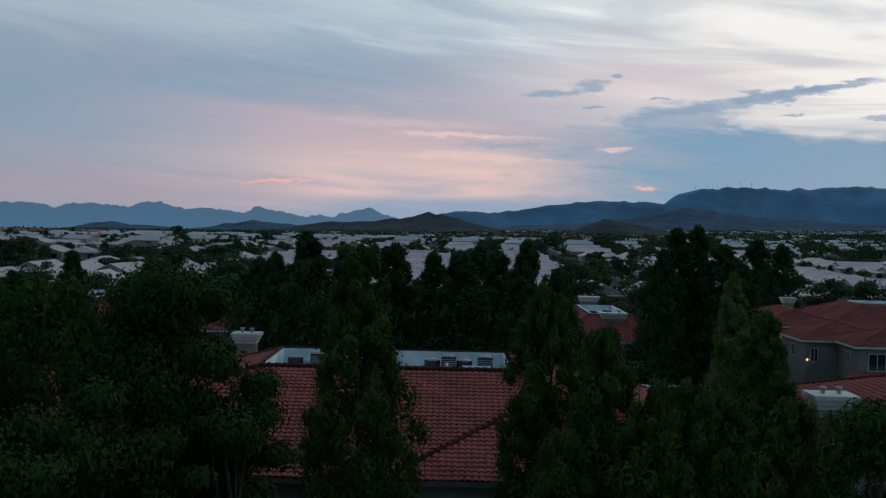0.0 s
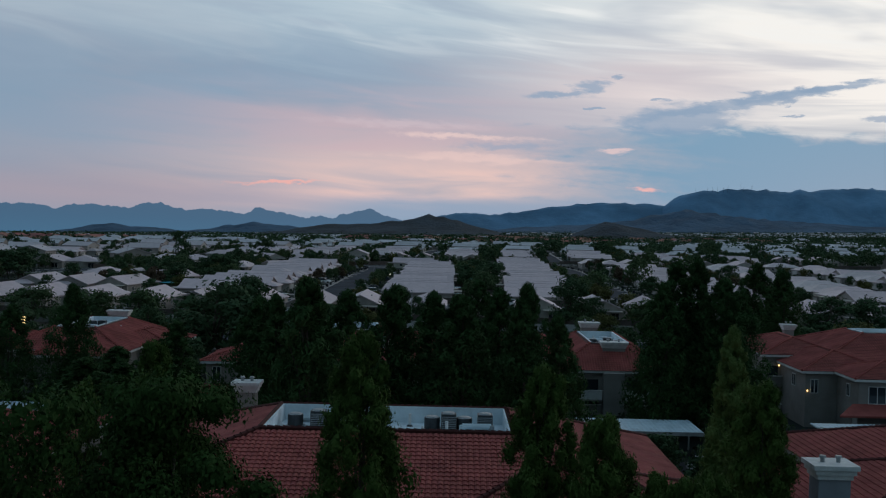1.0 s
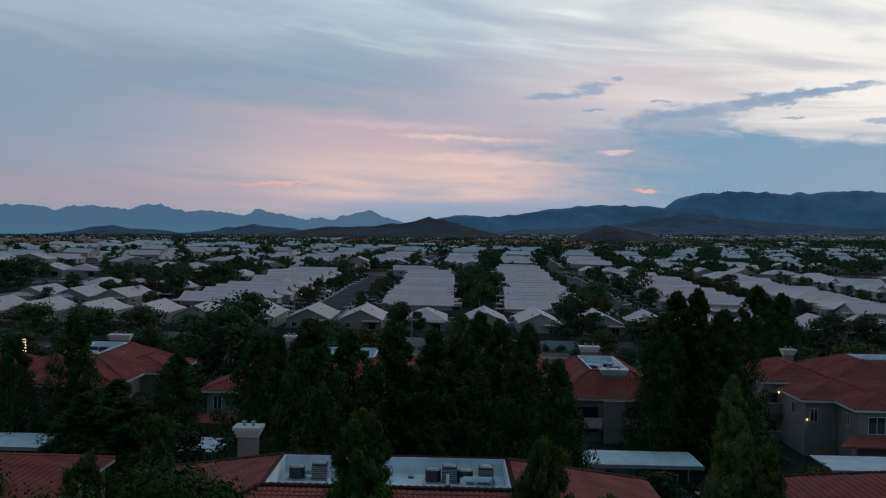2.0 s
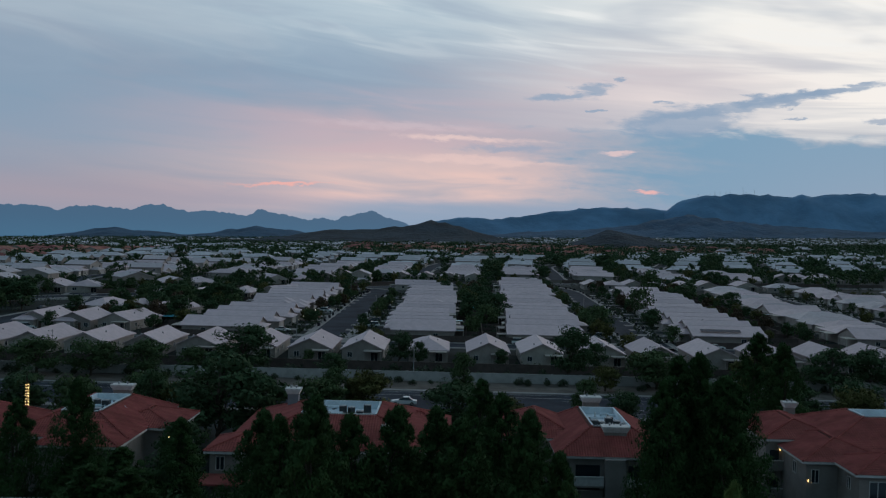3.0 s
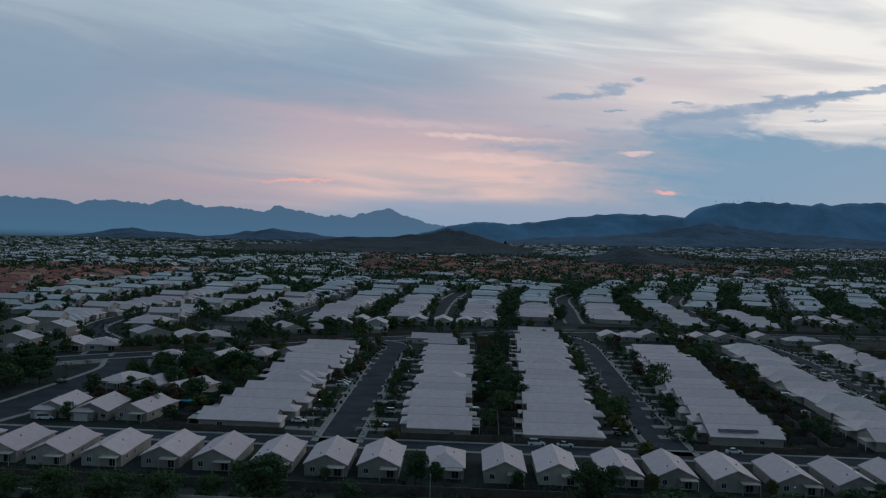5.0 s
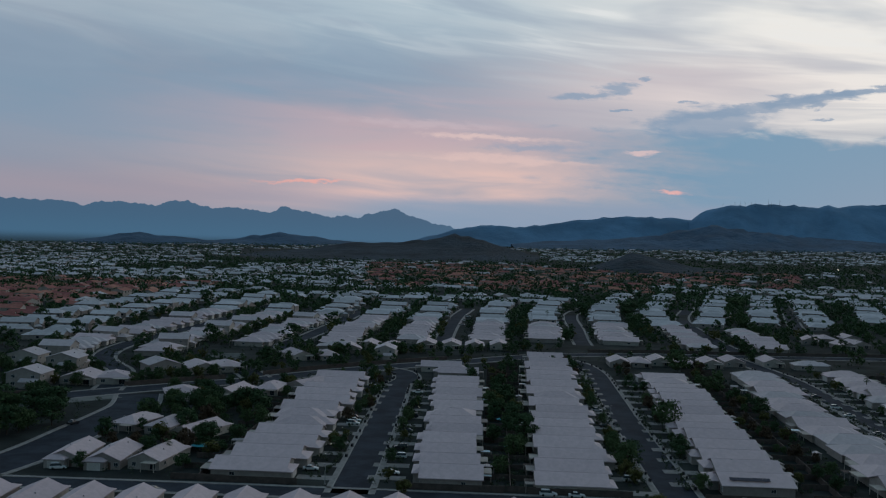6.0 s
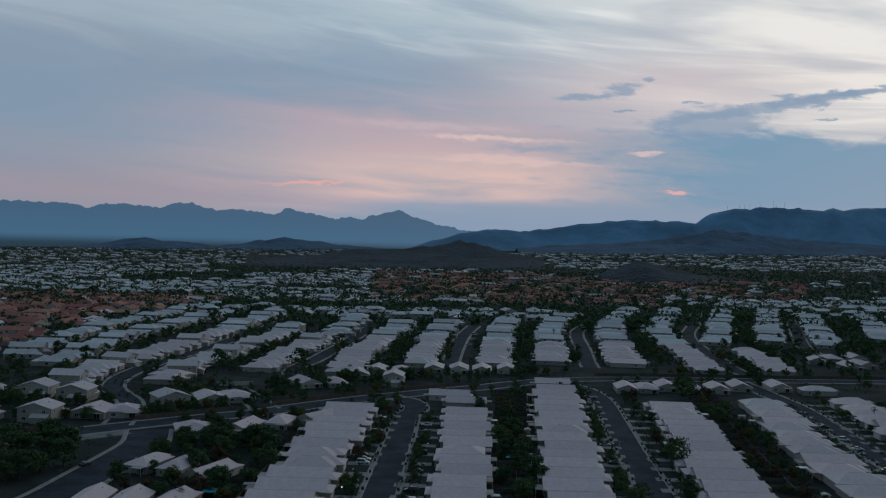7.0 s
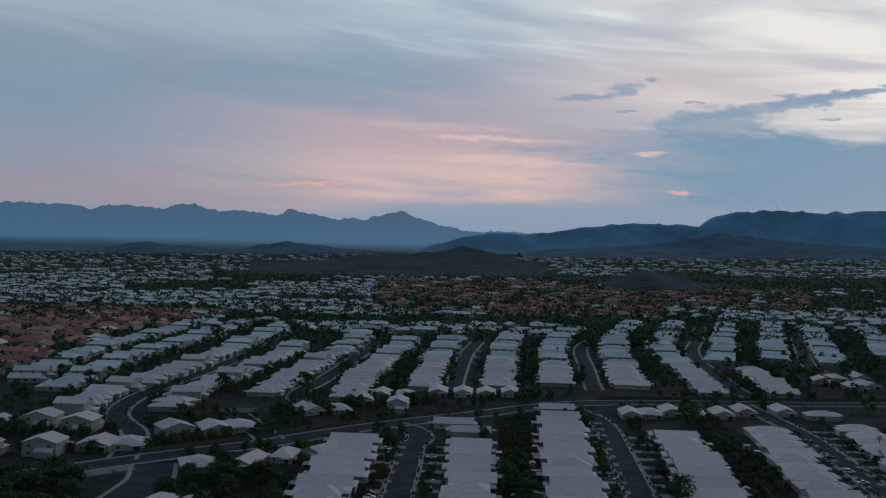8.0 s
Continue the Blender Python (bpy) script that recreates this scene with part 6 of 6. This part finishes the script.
def build_car(paint, label, kind="sedan", full=True):
    """A parked car pointing along +x."""
    t = thing("car", label, "car", 0, -3000, 0, "parked cars")
    L, W = (4.7, 0.92) if kind == "sedan" else (4.9, 0.97)
    top = 1.45 if kind == "sedan" else 1.78
    prof = [(-L / 2, 0.35), (-L / 2 + 0.05, 0.85), (-L / 2 + 0.9, 0.95), (L / 2 - 1.5, 0.95), (L / 2 - 0.25, 0.78), (L / 2, 0.6), (L / 2 - 0.05, 0.3)]
    if kind != "sedan":
        prof[1], prof[2] = (-L / 2 + 0.02, 1.02), (-L / 2 + 0.3, 1.06)
        prof[3] = (L / 2 - 1.3, 1.06)
    b = MB()

    def loft(p, w0, w1):
        n = len(p)
        zs = [q[1] for q in p]
        zmid = (min(zs) + max(zs)) / 2
        A = [(x, -(w0 if z < zmid else w1), z) for x, z in p]
        B = [(x, (w0 if z < zmid else w1), z) for x, z in p]
        for k in range(n):
            j = (k + 1) % n
            b.poly(A[k], A[j], B[j], B[k])
        b.poly(*reversed(A))
        b.poly(*B)
    loft(prof, W, W * 0.95)
    zb = prof[2][1]
    cab = [(-L / 2 + (0.75 if kind == "sedan" else 0.12), zb), (-L / 2 + (1.4 if kind == "sedan" else 0.45), top), (L / 2 - 2.25, top), (L / 2 - 1.45, zb)]
    body = part("body", b, paint, t)
    g = MB()
    A = [(x, -W * (0.93 if z < top else 0.74), z) for x, z in cab]
    B = [(x, W * (0.93 if z < top else 0.74), z) for x, z in cab]
    for q in ((A[1], A[0], B[0], B[1]), (A[3], A[2], B[2], B[3]), (A[0], A[1], A[2], A[3]), (B[3], B[2], B[1], B[0])):
        g.poly(*q)
    part("glazing", g, M["glass"], body)
    part("roof_panel", MB().box(cab[1][0] - 0.03, cab[2][0] + 0.03, -W * 0.76, W * 0.76, top - 0.02, top + 0.05), paint, body)
    for sx in (-1, 1):
        for sy in (-1, 1):
            x, y = sx * L * 0.31, sy * (W - 0.08)
            w = part("wheel", MB().tube((x, y - 0.1, 0.33), (x, y + 0.1, 0.33), 0.33, 0.33, 12), M["tyre"], t)
            if full:
                part("rim", MB().tube((x, y - 0.11, 0.33), (x, y + 0.11, 0.33), 0.2, 0.2, 8), M["steel"], w)
    for sy in (-1, 1) if full else ():
        part("headlight", MB().box(L / 2 - 0.18, L / 2 - 0.02, sy * W * 0.68 - 0.16, sy * W * 0.68 + 0.16, 0.6, 0.76), M["trim"], t)
        part("tail_light", MB().box(-L / 2 - 0.02, -L / 2 + 0.1, sy * W * 0.72 - 0.13, sy * W * 0.72 + 0.13, 0.62, 0.84), M["red_lens"], t)
    return t


CARS = [build_car(M["white_car"], "white sedan parked on the driveway", "sedan", False), build_car(M["white_car"], "white sport utility vehicle on a driveway", "suv", False), build_car(M["silver_car"], "silver sedan parked by the kerb", "sedan", False), build_car(M["dark_car"], "dark sport utility vehicle on a driveway", "suv", False), build_car(M["dark_car"], "dark sedan parked by the kerb", "sedan", False), build_car(M["red_car"], "dark red sedan on a driveway", "sedan", False)]


FULL = [build_car(M["white_car"], "white sport utility vehicle on the wide road", "suv")] + [build_car(M[p], l, k) for p, l, k in (("white_car", "white sedan parked on the driveway", "sedan"), ("white_car", "white sport utility vehicle parked outside", "suv"))]


def put_car(k, x, y, turn):
    copy_thing(FULL[k] if y < 200 and k < 3 else CARS[k], Matrix.Translation((x, y, gz(x, y) + 0.05)) @ Matrix.Rotation(radians(turn), 4, "Z"))


for k, x, y, turn in ((1, -5.3, 191.6, 180), (0, -22.5, 315.7, 0), (0, -46.8, 317, 5), (1, 22.4, 297.4, 0), (0, 30.2, 297.0, 0), (1, 48.3, 318.5, 0), (0, 76.8, 297.2, 0), (1, -118.4, 306, 20), (5, -43.5, 363, 0), (1, -42.5, 391, 0), (0, -42.5, 397, 0), (3, -43, 402, 0), (2, -42, 433, 0), (1, -22, 338, 180), (3, -22.5, 352, 180), (4, -22, 380, 180), (3, -22, 410, 180), (4, -23, 440, 180), (0, -23, 470, 180), (3, -43, 450, 0), (1, -42.5, 478, 0), (0, -44, 484, 0), (2, 47, 345, 0), (3, 49, 372, 0), (4, 51, 405, 0), (2, 52, 440, 0), (0, 75, 340, 180), (2, 77, 380, 180), (4, 80, 430, 180), (1, 83, 470, 180), (0, -56, 281.5, 0), (4, -84, 285, 0), (3, 151, 330, 0), (0, 152, 352, 0), (1, 153, 380, 0), (2, 155, 410, 0), (0, 158, 450, 0), (1, 159, 470, 0), (4, 160, 500, 0), (1, 173, 345, 180), (0, 175, 390, 180), (3, 178, 440, 180), (2, 181, 480, 180), (0, 183, 520, 180), (4, -139, 372, 70), (2, -187, 560, 110), (0, 26, 96, 90), (3, 22, 96, 90), (2, 19, 97, 90), (1, -50, 98, 90), (2, 44, 97, 90)):
    put_car(k, x, y, turn)
cr = random.Random(3)
for line in list(FAR_LINES.values())[:4]:
    for x, y, a in along(line, 42.0):
        if 690 < y < 900:
            put_car(cr.choice((0, 1, 2, 3, 4, 0)), x + cr.choice((-7.6, 7.6)), y + cr.uniform(-8, 8), cr.choice((0, 180)))
for c in CARS + FULL:
    for o in (*c.children_recursive, c):
        bpy.data.objects.remove(o)


def street_lamp(x, y, h, turn=0, z=0.0):
    t = thing("street_lamp", "slim pale steel street lamp, unlit", "street lamp", x, y, z, "street lamps")
    part("pole", MB().tube((0, 0, 0), (0, 0, h), 0.11, 0.07, 8), M["steel"], t)
    part("arm", MB().tube((0, 0, h - 0.1), (0, -1.6, h + 0.25), 0.05, 0.04, 6), M["steel"], t)
    part("lantern", MB().box(-0.14, 0.14, -2.2, -1.5, h + 0.18, h + 0.32), M["steel"], t)
    part("base", MB().box(-0.25, 0.25, -0.25, 0.25, 0, 0.3), M["concrete"], t)
    t.rotation_euler[2] = radians(turn)


for x, y, h in ((-4.7, 223, 8.2), (-80, 222, 8.5), (71, 226, 8.0), (146, 225, 8.0), (-40.2, 300, 6.0), (-25.0, 400, 6), (55, 420, 6), (-41, 470, 6), (80, 330, 5.5)):
    street_lamp(x, y, h)


def shrub_bed():
    """Clipped shrubs along the verge."""
    r3 = np.random.default_rng(8)
    models = []
    for k in range(3):
        s = thing("shrub", "rounded clipped dark green shrub on gravel", "shrub", 0, -3000, 0, "verge shrubs")
        lobes = [((r3.normal() * 0.3, r3.normal() * 0.3, 0.55 + r3.normal() * 0.15), 0.55, 0.5) for _ in range(7)]
        part("foliage", soup("foliage", leaves(lobes, 60, 0.22, 0.09, r3, 4, 0.2), 4, M["bush"]), None, s)
        part("stem", MB().tube((0, 0, 0), (0, 0, 0.5), 0.07, 0.04, 5), M["bark"], s)
        models.append(s)
    q = random.Random(5)
    spots = [(-16.2, 217.5), (-12.5, 218), (-9.6, 217.4), (-7.6, 218.2), (-1.0, 217.6), (4.2, 218), (-33, 218), (-28.2, 217.6), (-55, 218), (-52, 217), (-48.5, 217.5), (23, 219), (26, 218.5), (29, 218.6), (31.5, 218), (-78, 219), (-74, 218.6), (-88, 219.5)]
    spots += [(q.uniform(-150, 160), q.uniform(214, 220)) for _ in range(22)]
    for k, (x, y) in enumerate(spots):
        s = q.uniform(0.8, 1.35)
        copy_thing(models[k % 3], Matrix.Translation((x, y, 0.05 + max(0, y - 210) * 0.0136)) @ Matrix.Rotation(k, 4, "Z") @ Matrix.Diagonal((s, s, s, 1)))
    for k in range(24):
        x, y = q.uniform(-150, 160), q.uniform(224, 236)
        s = q.uniform(0.9, 1.8)
        copy_thing(models[k % 3], Matrix.Translation((x, y, 0.05)) @ Matrix.Rotation(k, 4, "Z") @ Matrix.Diagonal((s, s, s, 1)))
    for m in models:
        for o in (*m.children_recursive, m):
            bpy.data.objects.remove(o)


shrub_bed()


def palm(x, y, h, lit=False, z=None):
    t = thing("palm_tree", "palm with its trunk wrapped in yellow fairy lights" if lit else "tall fan palm with a bare trunk", "tree", x, y, gz(x, y) if z is None else z, "palms")
    tr_ = MB()
    for k in range(6):
        tr_.tube((0, 0, h * k / 6), (0, 0, h * (k + 1) / 6), 0.24 - 0.012 * k, 0.22 - 0.012 * k, 8, False)
    part("trunk", tr_, M["bark"], t)
    f = MB()
    pr = random.Random(int(x * 10 + y))
    for k in range(26):
        a, e = k * 2.4, pr.uniform(-0.7, 1.2)
        d = Vector((math.cos(a) * math.cos(e), math.sin(a) * math.cos(e), math.sin(e)))
        s = d.cross(Vector((0, 0, 1))).normalized()
        p0 = Vector((0, 0, h))
        mid = p0 + d * 1.2
        tip = p0 + d * 2.1 + Vector((0, 0, -0.6))
        for w in (-0.34, 0, 0.34):
            f.poly(p0 + d * 0.5, mid + s * (w - 0.1), tip + s * w * 1.6, mid + s * (w + 0.1))
    part("fronds", f, M["leaf_dark"], t)
    if lit:
        for k in range(9):
            zz = h - 5.2 + k * 0.42
            l = MB()
            for j in range(10):
                b = j * 0.628
                l.tube((0.26 * math.cos(b), 0.26 * math.sin(b), zz + j * 0.02), (0.26 * math.cos(b + 0.45), 0.26 * math.sin(b + 0.45), zz + j * 0.02 + 0.02), 0.035, 0.035, 4)
            part("light_string", l, M["lamp"], t, "glowing yellow fairy lights")


palm(-60.6, 160, 8.6, True)
for x, y, h in ((-92, 324, 5.0), (190, 520, 6.5), (196, 470, 6), (160, 690, 8), (20, 720, 7), (-140, 560, 7), (-180, 600, 8), (60, 860, 8), (130, 690, 7)):
    palm(x, y, h)


def panels(x, y, z, pitch, n):
    t = thing("solar_array", "dark solar panels on a pale tile roof", "solar panels", x, y, z)
    for k in range(n):
        p = MB().box(k * 1.05 - n * 0.52, k * 1.05 - n * 0.52 + 1.0, -0.8, 0.8, 0, 0.06)
        part("panel", p, M["solar"], t)
    t.rotation_euler[0] = radians(pitch)


panels(80.5, 308.6, 4.25, 19, 11)


def yard_walls():
    """Block walls between the back gardens."""
    for (xa, xb, ya, yb) in ((12, 17, 300, 592), (105, 121, 303, 590), (210, 220, 303, 590), (-76, -73, 300, 500)):
        mb = MB()
        n = int((yb - ya) / 4)
        for k in range(n):
            x = xa + (xb - xa) * k / n
            mb.box(x - 0.1, x + 0.1, ya + k * 4, ya + k * 4 + 3.97, 0, 1.8)
        for k in range(int((yb - ya) / 13.6)):
            y = ya + k * 13.6
            x = xa + (xb - xa) * k * 13.6 / (yb - ya)
            mb.box(x - 8, x + 8, y - 0.08, y + 0.08, 0, 1.75)
        structure("wall_garden", mb, M["blockwall"], "brown block garden walls between back yards", "wall")
    mb = MB()
    for x0, x1 in ((-76, -48), (-19, 10), (17, 46), (66, 97), (117, 146)):
        mb.box(x0, x1, 298.9, 299.1, 0, 1.8)
    structure("wall_street", mb, M["blockwall"], "brown block wall beside the cross street", "wall")


yard_walls()


def driveways():
    mb = MB()
    for xa, xb, ya, yb, side, depth in ROWS:
        n = int((yb - ya) / PITCH)
        for k in range(n + 1):
            y = ya + k * PITCH
            x = xa + (xb - xa) * (y - ya) / (yb - ya)
            a, b = sorted((x + side * 11.0, x + side * 22.0))
            o = -2.9 * side
            mb.box(a, b, y + o - 2.6, y + o + 2.6, 0, 0.06)
    structure("driveway", mb, M["concrete"], "pale concrete driveways", "driveway")


driveways()


def collector_walls():
    """Masonry walls and a pale strip for sky sheen along the collector road."""
    for name, line, off, h, m, label in (
            ("wall_collector", [p for p in COLL if -300 < p[0] < -166], 10.5, 1.9, "blockwall", "brown block wall behind the collector's footway"),
            ("wall_collector", [p for p in COLL if -146 < p[0] < -106], 10.5, 1.9, "blockwall", "brown block wall behind the collector's footway"),
            ("wall_collector", [p for p in COLL if -92 < p[0] < -4], 11.0, 1.9, "blockwall", "brown block wall behind the collector's footway"),
            ("wall_collector", [p for p in COLL if 70 < p[0] < 300], 11.0, 1.9, "blockwall", "brown block wall behind the collector's footway"),
            ("wall_spur", [(-139, 562), (-121, 569)], 0.0, 2.2, "palewall", "pale painted wall closing the side road")):
        mb = MB()
        ribbon(mb, line, off - 0.12, off + 0.12, 0, h)
        ribbon(mb, line, off - 0.2, off + 0.2, h, h + 0.08)
        structure(name, mb, M[m], label, "wall")
    # added pale strip: the road's reflected sky painted as a surface
    mb = MB()
    ribbon(mb, [p for p in COLL if -330 < p[0] < -152], -17.0, -8.95, 0, 0.09)
    structure("pavement_verge", mb, M["road_sheen"], "pale strip standing for sky sheen on the collector road", "verge")


collector_walls()


def ramada(x, y, w, d, h, m, label):
    """A patio roof on four posts with a low table under it."""
    t = thing("patio_shelter", label, "patio roof", x, y, 0, "patio roofs in the back yards")
    r = MB()
    for k in range(int(w / 0.6)):
        r.box(-w / 2 + k * 0.6, -w / 2 + k * 0.6 + 0.57, -d / 2, d / 2, h, h + 0.08)
    part("roof_panel", r, M[m], t)
    part("beam", MB().box(-w / 2, w / 2, -d / 2 + 0.1, -d / 2 + 0.25, h - 0.2, h), M["stucco"], t)
    for i in (-1, 1):
        for j in (-1, 1):
            part("post", MB().box(i * (w / 2 - 0.2) - 0.08, i * (w / 2 - 0.2) + 0.08, j * (d / 2 - 0.2) - 0.08, j * (d / 2 - 0.2) + 0.08, 0, h - 0.2), M["stucco"], t)


def shed(x, y, w, turn):
    t = thing("garden_shed", "small pale garden shed with a low gable roof", "shed", x, y, 0, "garden sheds")
    walls, roof = MB(), MB()
    wall_block(walls, -w / 2, w / 2, -1.2, 1.2, 2.0, 20)
    gable_roof(roof, -w / 2, w / 2, -1.2, 1.2, 2.06, 20, 0.2, 0.08)
    part("wall", walls, M["stucco"], t)
    part("roof", roof, M["roof2"], t)
    part("door", MB().box(-0.4, 0.4, -1.25, -1.2, 0.05, 1.8), M["door"], t)
    t.rotation_euler[2] = radians(turn)


yd = random.Random(41)
# back yards lie on the side away from the street
for xa, xb, ya, yb, side, depth in ROWS:
    for k in range(int((yb - ya) / PITCH)):
        y = ya + k * PITCH
        x = xa + (xb - xa) * (y - ya) / (yb - ya) - side * (11.5 * depth + yd.uniform(2.0, 3.2))
        pick = yd.random()
        if pick < 0.45:
            m = yd.choice(("carport", "roof2", "trim", "stucco", "blockwall"))
            ramada(x, y + yd.uniform(-4, 4), yd.uniform(3.0, 4.6), yd.uniform(2.6, 4.5), yd.uniform(2.3, 2.7), m, "pale metal patio roof on posts behind the house" if m == "carport" else "slatted patio roof on posts behind the house")
        elif pick < 0.62:
            shed(x - side * 1.5, y + yd.uniform(-5, 5), yd.uniform(2.2, 3.2), yd.choice((0, 90)))
for x, y, w in ((-85, 336, 3.0), (11.5, 402, 1.6), (13, 352, 1.4), (22, 437, 1.5)):
    t = thing("parasol", "open turquoise garden parasol", "parasol", x, y, 0)
    c = MB()
    for k in range(8):
        a, b = k * math.pi / 4, (k + 1) * math.pi / 4
        c.poly((w * math.cos(a), w * math.sin(a), 2.1), (w * math.cos(b), w * math.sin(b), 2.1), (0, 0, 2.7))
    part("canopy", c, M["pool"], t)
    part("pole", MB().tube((0, 0, 0), (0, 0, 2.7), 0.03, 0.03, 6), M["steel"], t)
for x, y, z in ((-44.2, 330, 2.3), (-44.5, 345, 2.3), (-44, 372, 2.2), (-46, 400, 2.2), (-20, 420, 2.4), (72, 352, 2.2), (73, 374, 2.3), (120, 330, 2.4), (-62, 258, 2.2), (-93, 262, 2.2), (8, 254, 2.2), (-96, 402, 3.2), (-196, 452, 2.2), (-186, 470, 2.4), (-150, 478, 2.4), (95, 640, 2.6), (60, 700, 2.6), (-110, 690, 2.5), (-66, 720, 2.6), (250, 800, 2.6)):
    wall_light(x, y, z, "lampwhite")


def bins():
    """Refuse bins put out along the kerbs."""
    m = thing("wheelie_bin", "dark plastic refuse bin by the kerb", "bin", 0, -3000, 0, "kerbside bins")
    part("body", MB().box(-0.29, 0.29, -0.35, 0.35, 0.12, 1.0), M["dark_car"], m)
    part("lid", MB().box(-0.31, 0.31, -0.38, 0.38, 1.0, 1.08), M["dark_steel"], m)
    part("axle", MB().tube((-0.3, 0.3, 0.13), (0.3, 0.3, 0.13), 0.12, 0.12, 8), M["tyre"], m)
    q = random.Random(9)
    for line, half in ((S1, 5.9), (S2, 5.9), (S3, 5.7)):
        for k in range(3, len(line) - 6):
            x, y = line[k]
            for s in (-1, 1):
                if q.random() < 0.8:
                    copy_thing(m, pose(x + s * half, y + q.uniform(-4, 4), 0.14, 0, 0, q.uniform(0, 360)))
    for o in (*m.children_recursive, m):
        bpy.data.objects.remove(o)


bins()


def strip_light(x, y, z, w):
    t = thing("strip_light", "long orange light strip glowing on a house front", "lamp", x, y, z)
    part("housing", MB().box(-w / 2, w / 2, 0.0, 0.2, 0.35, 0.5), M["dark_steel"], t)
    part("tube", MB().tube((-w / 2, -0.1, 0.2), (w / 2, -0.1, 0.2), 0.2, 0.2, 8), M["lamporange"], t, "glowing orange tube")
    for k in (-0.4, 0.4):
        part("bracket", MB().box(k * w - 0.06, k * w + 0.06, -0.05, 0.2, 0.2, 0.5), M["dark_steel"], t)


strip_light(221.5, 933, gz(221.5, 933) + 3.0, 5.0)


def far_lights():
    """Lit street lamps and windows of the far valley."""
    q = random.Random(17)
    mb = MB()
    for _ in range(46):
        y = q.choice((q.uniform(1100, 2200), q.uniform(2500, 4300)))
        x = y * q.choice((q.uniform(-0.40, -0.16), q.uniform(-0.40, -0.25), q.uniform(0.05, 0.38)))
        z = gz(x, y) + q.uniform(3, 7)
        r = 0.15 + y * 0.00009
        mb.tube((x, y, z), (x, y, z + r * 1.6), r, r, 6)
    tagged(new("far_lamps", mb.mesh("far_lamps", M["lampwhite"])), "tiny lit lamps across the far valley", "lamps", kind="stuff")


far_lights()
